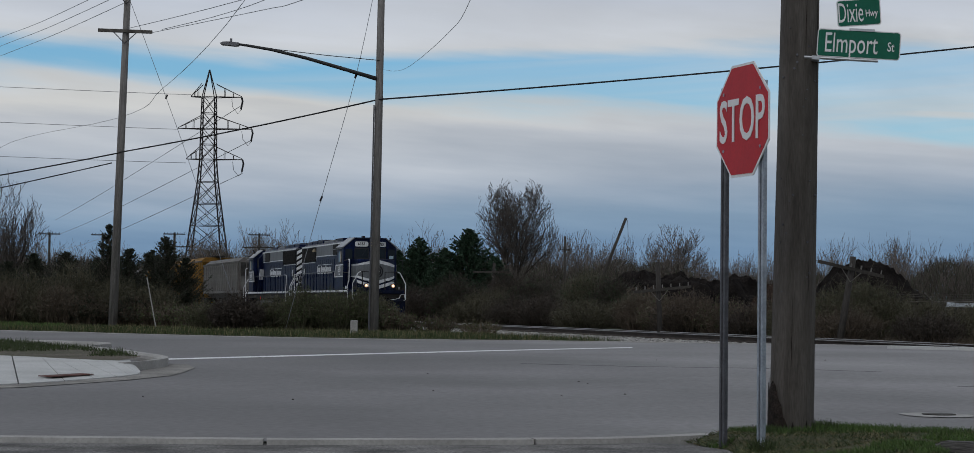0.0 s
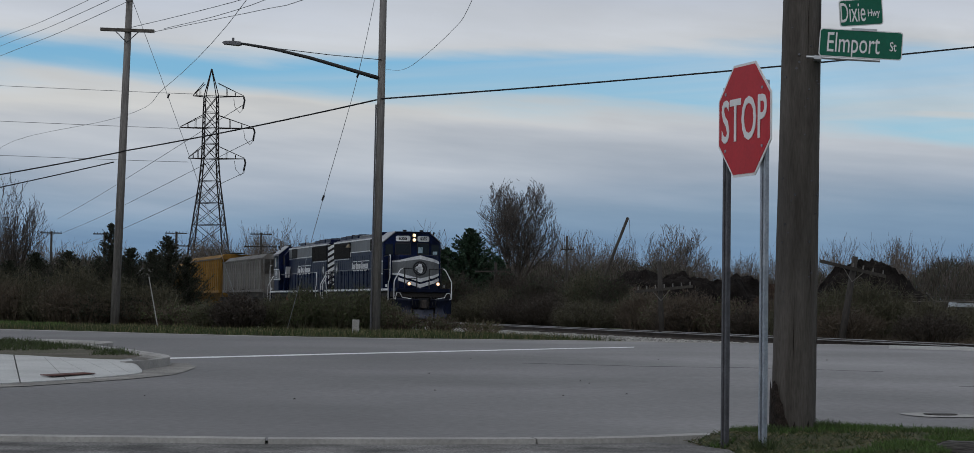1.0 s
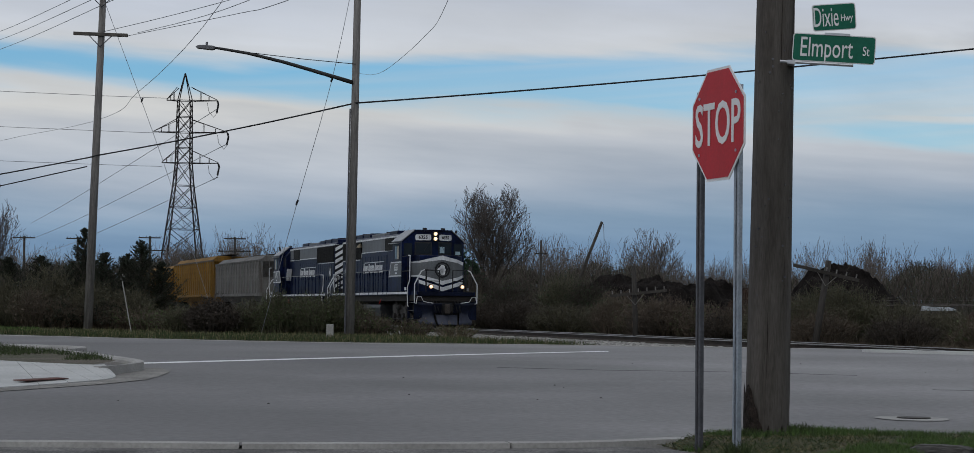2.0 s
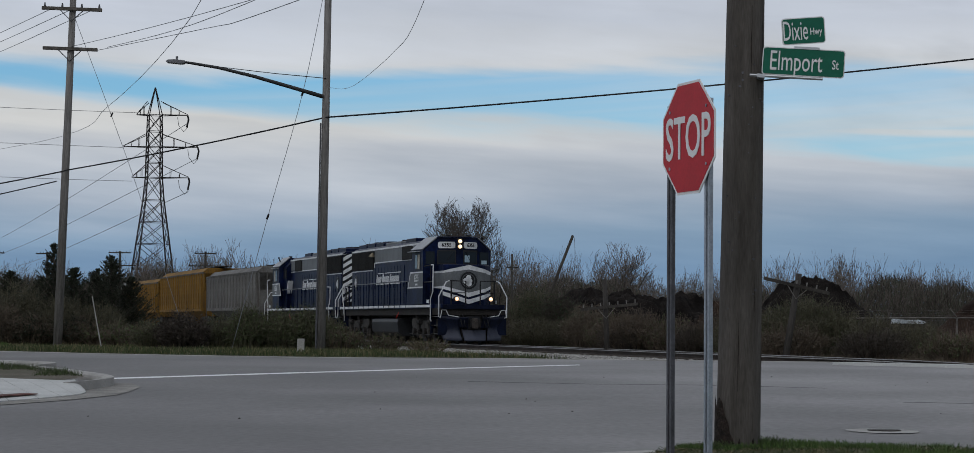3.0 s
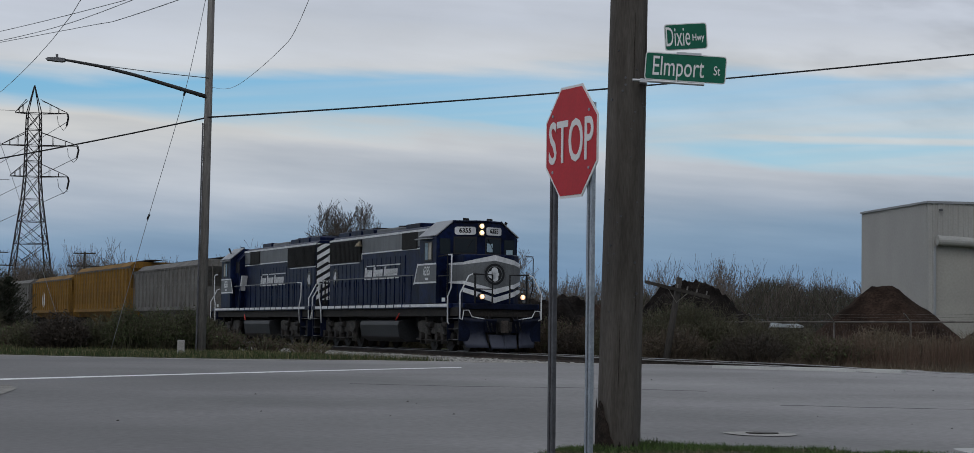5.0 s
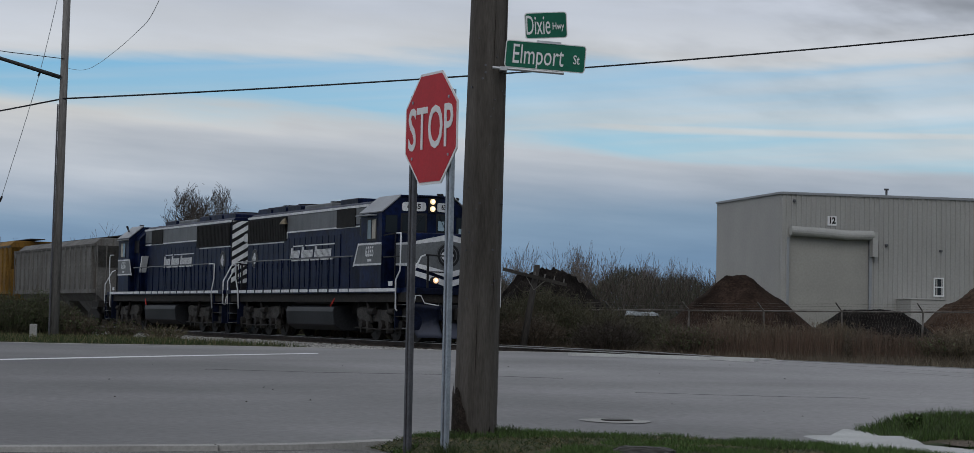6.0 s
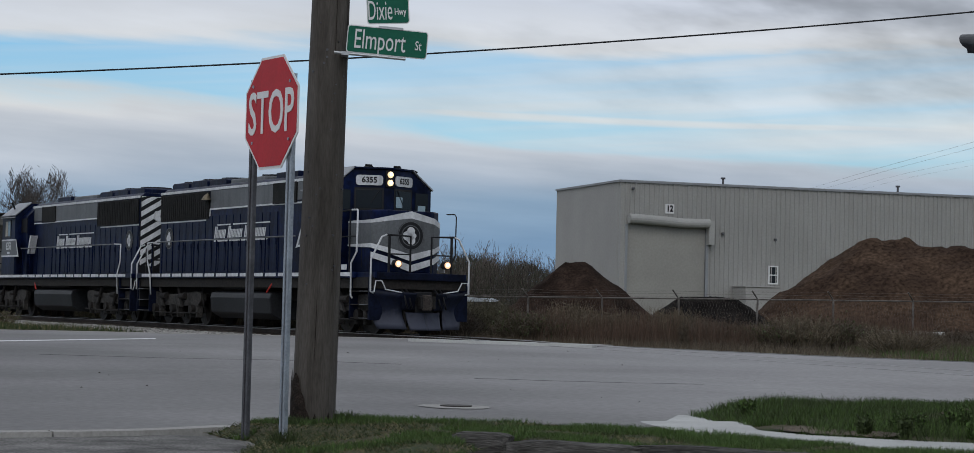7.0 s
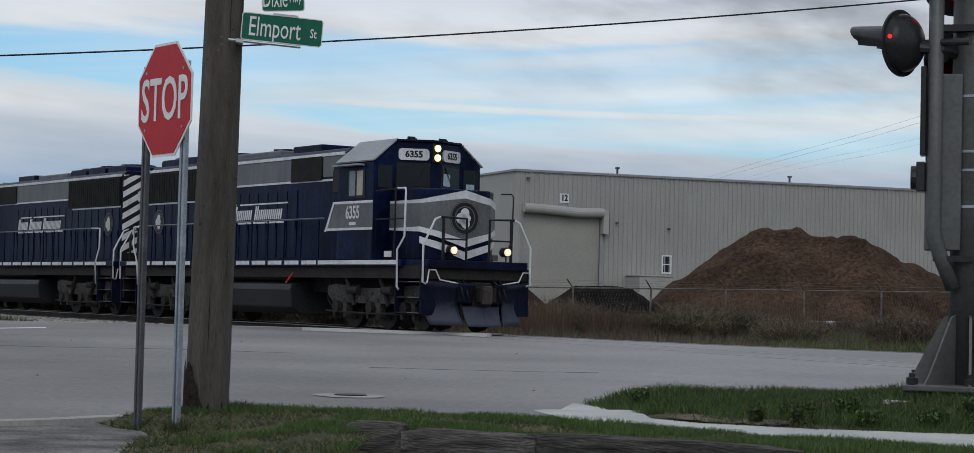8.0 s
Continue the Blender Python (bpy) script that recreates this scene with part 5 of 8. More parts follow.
def limbs_mesh(name, segs, material, sides=4):
    """Round tapered limbs from rows (start, end, radius, end radius)."""
    p = np.array([s[0] for s in segs])
    q = np.array([s[1] for s in segs])
    r0 = np.array([s[2] for s in segs])[:, None]
    r1 = np.array([s[3] for s in segs])[:, None]
    way = q - p
    way /= np.linalg.norm(way, axis=1, keepdims=True) + 1e-9
    ref = np.where(np.abs(way[:, 2:3]) > 0.9, np.array([[1.0, 0, 0]]), np.array([[0, 0, 1.0]]))
    u = np.cross(way, ref)
    u /= np.linalg.norm(u, axis=1, keepdims=True) + 1e-9
    v = np.cross(way, u)
    quads = []
    for k in range(sides):
        a, b = 6.28318 * k / sides, 6.28318 * (k + 1) / sides
        ca, sa, cb, sb = math.cos(a), math.sin(a), math.cos(b), math.sin(b)
        quads.append(np.stack([p + (u * ca + v * sa) * r0, p + (u * cb + v * sb) * r0, q + (u * cb + v * sb) * r1, q + (u * ca + v * sa) * r1], 1))
    return quads_mesh(name, np.concatenate(quads), material)


BARK = leafy("grey-brown bark", (0.075, 0.062, 0.054), 0.3)
TWIG = leafy("bare grey-brown twigs", (0.072, 0.062, 0.057), 0.35)
# paler than TWIG: the haze of distance is put into the colour
FAR_TWIG = leafy("haze-paled far twigs", (0.115, 0.097, 0.085), 0.4)
NEEDLE = leafy("dark evergreen needles", (0.027, 0.032, 0.020), 0.6)
OLIVE_TWIG = leafy("olive-brown spring brush", (0.078, 0.072, 0.047), 0.5)
PINE = leafy("pine needles", (0.024, 0.046, 0.026), 0.5)
GREEN_BRUSH = leafy("green spring shrub leaves", (0.036, 0.056, 0.027), 0.5)
BUD = leafy("young green leaves", (0.066, 0.084, 0.036), 0.55)
RED_TWIG = leafy("reddish-brown brush", (0.086, 0.067, 0.050), 0.55)
TAN_STALK = leafy("dry tan stalks", (0.125, 0.100, 0.070), 0.5)
RED_STALK = leafy("reddish dry stalks", (0.105, 0.068, 0.050), 0.5)
DARK_BRUSH = leafy("dark brown brush", (0.046, 0.037, 0.030), 0.55)
GRASS = leafy("grass blades", (0.060, 0.103, 0.027), 0.55)
OLIVE_GRASS = leafy("dull olive grass blades", (0.040, 0.056, 0.020), 0.55)
DRY_GRASS = leafy("dry grass blades", (0.16, 0.14, 0.075), 0.45)


def grow(seed, height, spread, levels, forks, r0, mains=8):
    """Limbs of a bare tree: a short trunk that opens into a fan of rising limbs, each forking several times."""
    r = random.Random(seed)
    thick, thin = [], []

    def limb(p, way, length, rad, level):
        n = 3
        for i in range(n):
            way = (way + Vector((r.gauss(0, 0.09), r.gauss(0, 0.09), 0.05))).normalized()
            q = p + way * (length / n)
            ra, rb = rad * (1 - 0.5 * i / n), rad * (1 - 0.5 * (i + 1) / n)
            (thick if level < 2 else thin).append((tuple(p), tuple(q), ra, rb))
            if level < levels:
                for _ in range(forks):
                    side = Vector((r.gauss(0, 1), r.gauss(0, 1), r.gauss(0, 0.4)))
                    side = (side - way * side.dot(way)).normalized()
                    w = (way * (1 - spread) + side * spread + Vector((0, 0, 0.22))).normalized()
                    limb(q, w, length * r.uniform(0.42, 0.62), rb * 0.55, level + 1)
            p = q
    base = Vector((0, 0, -0.2))
    fork = Vector((r.gauss(0, 0.1), 0, height * 0.24))
    thick.append((tuple(base), tuple(fork), r0, r0 * 0.75))
    for k in range(mains):
        q = 6.28318 * (k + r.random() * 0.6) / mains
        lean = (0.08, 0.55, 0.35, 0.68, 0.25, 0.60, 0.45, 0.62)[k % 8]
        limb(base.lerp(fork, r.uniform(0.75, 1.0)), Vector((math.cos(q) * lean, math.sin(q) * lean, 1)).normalized(), height * r.uniform(0.42, 0.55), r0 * 0.5, 1)
    return thick, thin


def bare_tree(x, y, height, spread, seed, label, r0=0.14, levels=4, forks=2, z=0.0, scale_w=1.0, twig=TWIG, crown=None):
    thick, thin = grow(seed, height, spread, levels, forks, r0)
    if crown:
        # an even, oval crown: (its middle, half width, half height), parts of the height; twigs end at its ragged edge
        def within(p):
            x_, y_, z_ = p[0] / (crown[1] * height), p[1] / (crown[1] * height), (p[2] - crown[0] * height) / (crown[2] * height)
            return x_ * x_ + y_ * y_ + (z_ * z_ if z_ > 0 else 0.6 * z_ * z_) < (1 + 0.22 * noise.noise((p[0] * 0.9, p[1] * 0.9, p[2] * 0.9))) ** 2
        thick, thin = ([q for q in rows if within(q[1]) or q[1][2] < 0.3 * height] for rows in (thick, thin))
    top = max(s[1][2] for s in thick + thin)
    k = height / top
    fine = 0.00007 * math.hypot(x, y) + 0.002
    def fit(rows):
        return [((a[0] * k * scale_w, a[1] * k * scale_w, a[2] * k), (b[0] * k * scale_w, b[1] * k * scale_w, b[2] * k), max(ra, fine), max(rb, fine * 0.8)) for a, b, ra, rb in rows]
    ob = thing("bare_tree", Matrix.Translation((x, y, z)), label, "tree")
    part("trunk", limbs_mesh("trunk", fit(thick), BARK, 5), BARK, ob, "grey-brown trunk and limbs")
    if thin:
        part("crown", limbs_mesh("crown", fit(thin), twig, 3), twig, ob, "crown of fine bare twigs")
    return ob


bare_tree(2.25, 150, 11.0, 0.50, 3, "large bare tree with a round crown of fine twigs", 0.17, 4, 3, scale_w=0.95, crown=(0.60, 0.34, 0.42))
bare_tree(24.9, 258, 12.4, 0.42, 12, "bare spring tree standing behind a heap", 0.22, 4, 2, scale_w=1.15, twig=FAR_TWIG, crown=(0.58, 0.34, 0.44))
bare_tree(-21.3, 87.4, 7.0, 0.42, 21, "bare tree beside the hedge", 0.10, 4, 2, scale_w=0.95)
bare_tree(-26.5, 92.0, 6.4, 0.42, 22, "bare tree beside the hedge", 0.09, 4, 2)
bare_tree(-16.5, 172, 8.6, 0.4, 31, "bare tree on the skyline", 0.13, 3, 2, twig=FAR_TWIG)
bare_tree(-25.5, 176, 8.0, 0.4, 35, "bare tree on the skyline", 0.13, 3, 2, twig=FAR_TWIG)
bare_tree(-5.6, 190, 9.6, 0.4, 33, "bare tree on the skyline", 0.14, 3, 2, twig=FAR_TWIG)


def evergreen(x, y, height, radius, seed, label, material, droop=0.0, ragged=0.5, z=0.2, tuft=0.07, count=90, fill=1.0, loose=1.0):
    """A conifer: a trunk with many ragged branches, each hung with tufts of needles."""
    r = np.random.default_rng(seed)
    ob = thing("evergreen", Matrix.Translation((x, y, z)), label, "evergreen tree")
    segs = [((0, 0, -0.2), (0.02, 0, height * 0.5), height * 0.028, height * 0.018), ((0.02, 0, height * 0.5), (0, 0, height * 0.98), height * 0.018, 0.01)]
    pts = []
    for i in range(count):
        k = r.uniform(0.04, 1.0)
        z0 = height * k
        ln = radius * (1 - k) ** 0.75 * r.uniform(1 - ragged, 1 + ragged * 0.4) + 0.06 * height * (1 - k) + 0.05
        q = r.uniform(0, 6.28318)
        rise = r.uniform(0.15, 0.7) - droop
        end = np.array([math.cos(q) * ln, math.sin(q) * ln, z0 + ln * rise])
        start = np.array([0, 0, z0])
        segs.append((tuple(start), tuple(end), 0.012 * height * 0.4, 0.004))
        m = int((16 + ln * 22) * fill)
        t = r.uniform(0.15, 1.05, m)[:, None]
        pts.append(start + (end - start) * t + r.normal(size=(m, 3)) * (0.045 + 0.10 * ln * (1.1 - t) * 0.6) * loose)
    part("trunk", limbs_mesh("trunk", segs, BARK, 4), BARK, ob)
    part("crown", quads_mesh("crown", leaf_quads(np.concatenate(pts), tuft), material), material, ob, "ragged crown of needles")
    return ob


# the hedge stands behind the tall pole: junipers of uneven height with two spires
HEDGE = ((-23.5, 76.5, 2.3, 1.1), (-21.6, 75.6, 2.2, 1.0), (-20.0, 75.2, 2.5, 1.0), (-18.6, 75.8, 2.3, 1.0), (-17.3, 74.8, 2.6, 0.95), (-16.2, 75.4, 2.7, 1.0), (-15.2, 76.2, 2.5, 0.95), (-14.45, 74.8, 3.75, 0.85), (-13.5, 74.0, 2.8, 0.9), (-12.9, 75.6, 2.8, 0.95), (-12.15, 74.2, 3.3, 1.0), (-11.5, 74.9, 2.5, 0.95), (-25.4, 77.4, 2.5, 1.2), (-27.5, 79, 2.5, 1.2))
for i, (x, y, h, w) in enumerate(HEDGE):
    evergreen(x, y, h, w, 40 + i, "dark shaggy juniper in the hedge beyond the road", NEEDLE, -0.35, 0.65, 0.25, 0.024, 300, 2.6, 0.30)
for i, (x, y, h, w) in enumerate(((-1.3, 140, 6.6, 2.9), (-3.0, 141, 5.2, 2.3), (-5.0, 145, 6.1, 2.2), (-6.6, 146, 5.2, 1.7), (0.6, 139, 4.6, 1.8), (-8.4, 150, 5.6, 1.8))):
    evergreen(x, y, h, w, 60 + i, "dark green pine beyond the track", PINE, -0.1, 0.45, 0.0, 0.075, 420, 1.7, 0.45)


def bush(x, y, h, w, seed, label, twig, leaf=None, stems=260, leaves=900, tuft=0.05, z=0.25, lean=0.25, name="bush"):
    """A shrub: many thin stems fanning from its foot, forked at the top, with or without small leaves."""
    r = np.random.default_rng(seed)
    ob = thing(name, Matrix.Translation((x, y, z)), label, "shrub")
    q = r.uniform(0, 6.28318, stems)
    rad = np.sqrt(r.uniform(0, 1, stems)) * w
    foot = np.stack([np.cos(q) * rad * 0.55, np.sin(q) * rad * 0.55, np.full(stems, -0.05)], 1)
    top = np.stack([np.cos(q) * rad, np.sin(q) * rad, h * np.sqrt(np.clip(1.05 - (rad / w) ** 2 * 0.8, 0.1, 1)) * r.uniform(0.45, 1.08, stems)], 1) + r.normal(size=(stems, 3)) * lean * w * 0.3
    top[:, 2] = np.abs(top[:, 2]) + 0.1
    mid = (foot + top) / 2 + r.normal(size=(stems, 3)) * 0.06 * h
    out = [stroke_quads(foot, mid, np.full(stems, 0.013), np.full(stems, 0.010)), stroke_quads(mid, top, np.full(stems, 0.010), np.full(stems, 0.004))]
    for k in range(5):
        t = r.uniform(0.2, 1.0, (stems, 1))
        b = mid + (top - mid) * t
        e = b + r.normal(size=(stems, 3)) * np.array([0.13, 0.13, 0.10]) * h * 0.9 + np.array([0, 0, 0.06 * h])
        e[:, 2] = np.maximum(e[:, 2], 0.03)
        out.append(stroke_quads(b, e, np.full(stems, 0.007), np.full(stems, 0.003)))
    part("stem_thicket", quads_mesh("stem_thicket", np.concatenate(out), twig), twig, ob, "thicket of thin stems")
    if leaf is not None:
        u = r.integers(0, stems, leaves)
        t = r.uniform(0.1, 1.05, (leaves, 1))
        c = mid[u] + (top[u] - mid[u]) * t + r.normal(size=(leaves, 3)) * 0.08 * h
        c[:, 2] = np.maximum(c[:, 2], 0.02)
        part("foliage", quads_mesh("foliage", leaf_quads(c, tuft), leaf), leaf, ob, "small leaves")
    return ob


# verge beyond the road, in front of the train
for i, (x, y, h, w) in enumerate(((-22.5, 73.6, 2.1, 1.5), (-20.6, 73.2, 1.9, 1.4), (-18.8, 72.9, 2.2, 1.4), (-17.2, 72.8, 1.8, 1.3), (-15.4, 73.0, 2.1, 1.2), (-13.6, 72.6, 1.7, 1.1), (-12.2, 72.4, 1.4, 1.0), (-24.8, 74.6, 2.2, 1.6), (-16.2, 71.9, 1.3, 1.2), (-19.6, 71.8, 1.4, 1.3))):
    bush(x, y, h, w, 400 + i, "tall olive-brown leafless brush before the junipers", OLIVE_TWIG, OLIVE_TWIG, 620, 1500, 0.032, 0.2)
bush(-7.65, 60.0, 0.98, 0.85, 1, "dense round dark brown shrub on the verge", DARK_BRUSH, DARK_BRUSH, 700, 3000, 0.04)
bush(-5.75, 60.4, 1.22, 0.60, 2, "bright green budding shrub on the verge", OLIVE_TWIG, BUD, 420, 8000, 0.021)
bush(-4.75, 60.8, 1.10, 0.75, 3, "green budding shrub among brown twigs", OLIVE_TWIG, BUD, 420, 6500, 0.021)
bush(-3.9, 61.4, 1.20, 0.70, 4, "green budding shrub at the foot of a pole", OLIVE_TWIG, BUD, 420, 7000, 0.021)
for i, (x, y, h, w) in enumerate(((-6.7, 61.2, 0.95, 0.6), (-8.7, 61.0, 0.75, 0.7), (-3.3, 62.0, 0.9, 0.6), (-5.3, 62.2, 0.9, 0.7))):
    bush(x, y, h, w, 430 + i, "tangled olive-brown brush on the verge", OLIVE_TWIG, BUD, 460, 2200, 0.02)
bush(-2.75, 60.4, 0.62, 0.70, 5, "low brown and green shrub beside the pole", RED_TWIG, BUD, 260, 900, 0.032)
bush(-1.6, 61.0, 0.42, 0.80, 6, "low dry shrub beside the track", RED_TWIG, BUD, 200, 500, 0.03)
bush(-0.2, 61.5, 0.28, 0.8, 7, "low dry grassy shrub beside the track", TAN_STALK, BUD, 160, 300, 0.03)
for i, (x, y, h, k) in enumerate(((-9.6, 66.2, 0.6, 2), (-14.6, 71.6, 1.0, 1), (-15.6, 71.4, 1.3, 0), (-9.0, 66.8, 0.65, 2), (-17.6, 71.8, 1.35, 0), (-19.4, 72.4, 1.3, 0), (-12.0, 71.4, 0.7, 2), (-12.9, 71.8, 0.9, 1), (-21.4, 73.0, 1.2, 0), (-11.0, 70.0, 0.6, 2))):
    bush(x, y, h, 0.95, 20 + i, ("brown leafless shrub at the edge of the hedge", "dark tangled shrub under the junipers", "low green-budded shrub under the junipers")[k], RED_TWIG, (RED_TWIG, NEEDLE, BUD)[k], 380, (500, 1800, 900)[k], 0.04)

# the far side of the track: a long belt of brush, taller and greener to the left
r_ = random.Random(9)
BELT = [(0.5, 118, 2.1, 2.2), (2.8, 116, 2.8, 1.6), (4.2, 112, 1.9, 2.0), (5.6, 108, 3.1, 1.6), (6.9, 106, 2.7, 1.3), (3.0, 104, 1.5, 1.8), (5.0, 98, 1.3, 1.8), (-1.8, 120, 2.9, 1.7), (-3.8, 124, 2.2, 2.2), (7.8, 98, 1.7, 1.6), (1.2, 126, 3.3, 1.4), (-6, 128, 2.4, 2.4), (-8, 132, 2.8, 2.4), (3.6, 124, 2.6, 2.0), (8.6, 110, 1.6, 1.8), (-0.6, 112, 1.4, 2.0), (1.6, 108, 1.5, 1.8)]
for i, (x, y, h, w) in enumerate(BELT):
    green = i in (3, 4, 1, 7, 9, 14)
    bush(x, y, h, w, 70 + i, "dark green tangled shrub beyond the track" if green else "dark brown tangled shrub beyond the track", OLIVE_TWIG if i % 3 == 0 else DARK_BRUSH, GREEN_BRUSH if green else DARK_BRUSH, 900, 4600 if green else 2600, 0.042, 0.0)
NEAR_BELT = []
for i in range(40):
    k = i / 39
    x, y = 5.2 + 22.0 * k, 72.0 - 24.0 * k + 3.5 * math.sin(i * 2.4)
    NEAR_BELT.append((x + r_.uniform(-0.5, 0.5), y + 4.0 * (i % 3), (1.55 - 1.05 * k) * r_.uniform(0.65, 1.2)))
for i, (x, y, h) in enumerate(NEAR_BELT):
    kind = i % 4 if x < 17 else (0, 1, 2, 1)[i % 4]
    off = (x * TRACK_SIDE[0] + y * TRACK_SIDE[1]) - TRACK_OFF
    if off < 2.6:
        x += (3.2 - off) * TRACK_SIDE[0]
        y += (3.2 - off) * TRACK_SIDE[1]
    bush(x, y, h, 1.25, 120 + i, ("reddish-brown leafless brush beyond the track", "dry tan stalks among brown brush", "brown brush with a few green buds", "dark leafless brush beyond the track")[kind], (RED_TWIG, TAN_STALK if x > 17 else RED_TWIG, RED_TWIG, DARK_BRUSH)[kind], (RED_TWIG, None, BUD, DARK_BRUSH)[kind], 520, (700, 0, 1100, 900)[kind], 0.035, 0.1)
for i, (x, y, h, w) in enumerate(((11.4, 64.6, 1.55, 0.9), (12.3, 65.0, 1.95, 1.0), (13.3, 65.3, 1.75, 1.0), (14.5, 64.4, 1.35, 1.1), (10.4, 66.0, 1.45, 1.0), (15.8, 63.6, 1.1, 1.1))):
    bush(x, y, h, w, 440 + i, "green-budding brush beside an old pole" if i < 3 else "olive-brown brush beyond the track", OLIVE_TWIG, BUD if i < 3 else OLIVE_TWIG, 620, 2600, 0.022, 0.05)
for i in range(26):
    k = i / 25
    x, y = 9.0 + 34.0 * k, 79.0 - 10.0 * k + r_.uniform(-3.5, 0.5)
    bush(x, y, (0.72 - 0.45 * k) * r_.uniform(0.5, 1.2), 1.4, 170 + i, "brown leafless brush along the fence", RED_TWIG if i % 3 else TAN_STALK, RED_TWIG if i % 2 else None, 480, 600, 0.04, 0.0)


# pebbles and crumbs on the asphalt
peb = Shape()
r_peb = random.Random(31)
for i in range(26):
    x, y, k = r_peb.uniform(-4, 12), r_peb.uniform(19.5, 40), r_peb.uniform(0.008, 0.018)
    if x > -4 + (y - 20) * 0.1:
        peb.add([(x + k * 1.2, y, road_z(x, y)), (x, y + k, road_z(x, y)), (x - k, y, road_z(x, y)), (x, y - k, road_z(x, y)), (x + 0.3 * k, y, road_z(x, y) + k * 0.9)], [(0, 1, 4), (1, 2, 4), (2, 3, 4), (3, 0, 4)])
tagged(part("road_pebbles", peb, DARK_POLE), "small dark stones scattered on the asphalt", "pebbles", kind="stuff")


def stuff(name, me, material, label, category):
    return tagged(part(name, me, material), label, category, kind="stuff")


def blades(outline, n, high, wide, spread, zfun, lift=0.0, dry=0.0, keep=None):
    """Loose blades of grass over an outline."""
    xs, ys = [p[0] for p in outline], [p[1] for p in outline]
    pts = []
    while len(pts) < n:
        x, y = random.uniform(min(xs), max(xs)), random.uniform(min(ys), max(ys))
        if inside(x, y, outline) and (keep is None or keep(x, y)):
            pts.append((x, y, zfun(x, y) + lift))
    p = np.array(pts)
    hi = high * RNG.uniform(0.45, 1.3, n) * (0.75 + 0.5 * np.array([bumpiness(a, b, 1.7) + 0.5 for a, b, c in pts]))
    q = p + np.stack([RNG.normal(0, spread, n), RNG.normal(0, spread, n), np.maximum(hi, 0.01)], 1)
    return stroke_quads(p, q, np.full(n, wide), np.full(n, wide * 0.2))


random.seed(3)
def bare_spot(x, y):
    return bumpiness(x + 3, y, 1.1) > -0.32 and not (x < 2.2 and y < 15.2 and bumpiness(x, y, 3.0) < 0.1)


near = CORNER_GRASS
def green_spot(x, y):
    return bare_spot(x, y) and bumpiness(x - 7, y, 0.9) + 0.5 * bumpiness(x, y + 5, 2.6) + 0.34 * (x - 3.0) > -0.02


def dull_spot(x, y):
    return bumpiness(x, y - 3, 2.2) > -0.25


stuff("corner_grass", quads_mesh("corner_grass", blades(near, 52000, 0.045, 0.0032, 0.022, corner_z, 0.035, keep=green_spot), GRASS), GRASS, "short patchy green grass on the corner", "grass")
stuff("dull_grass", quads_mesh("dull_grass", blades(near, 17000, 0.032, 0.0032, 0.026, corner_z, 0.035, keep=dull_spot), OLIVE_GRASS), OLIVE_GRASS, "dull trodden olive grass on the corner", "grass")
stuff("corner_straw", quads_mesh("corner_straw", blades(near, 12000, 0.022, 0.003, 0.035, corner_z, 0.035), DRY_GRASS), DRY_GRASS, "dry straw lying in the grass", "grass")
tuft = [[(x + 0.11 * math.cos(k * 0.785), y + 0.11 * math.sin(k * 0.785)) for k in range(8)] for x, y in ((2.72, 15.70), (2.30, 15.62), (2.05, 14.5))]
stuff("grass_tufts", quads_mesh("grass_tufts", np.concatenate([blades(o, 200, 0.07, 0.004, 0.035, corner_z, 0.03) for o in tuft]), OLIVE_GRASS), OLIVE_GRASS, "longer tufts of grass round the pole and the posts", "grass")
bank = [(6.72, 18.7), (8.2, 19.72), (12, 19.1), (14, 18.3), (14, 12), (11.0, 10.4), (10.1, 11.6), (8.15, 13.52), (6.95, 14.06), (6.25, 14.75), (6.04, 15.3), (6.44, 16.6), (6.68, 18.0)]


def bank_spot(x, y):
    return math.hypot((x - 6.3) * 1.5, y - 15.5) > 0.55 + 0.3 * bumpiness(x, y, 4.0)


stuff("bank_grass", quads_mesh("bank_grass", blades(bank, 56000, 0.075, 0.0042, 0.035, bank_z, 0.03, keep=lambda x, y: bank_spot(x, y) and bumpiness(x, y, 1.3) > -0.3), GRASS), GRASS, "longer green grass on the bank", "grass")
stuff("bank_dull_grass", quads_mesh("bank_dull_grass", blades(bank, 34000, 0.085, 0.0042, 0.045, bank_z, 0.03, keep=bank_spot), OLIVE_GRASS), OLIVE_GRASS, "dull olive grass on the bank", "grass")
EARTH_PATCH = [(6.22, 14.95), (6.30, 14.72), (6.62, 14.50), (7.00, 14.28), (7.12, 14.42), (6.92, 14.78), (6.66, 15.15), (6.44, 15.50), (6.26, 15.42)]
grid_patch("bare_earth", EARTH_PATCH, 0.062, mat("bare pale earth", (0.095, 0.076, 0.058), 0.95, vary=0.4, big=5, small=40, bump=0.8), "bare trodden earth at the edge of the bank", "earth", 0.06, bank_z)
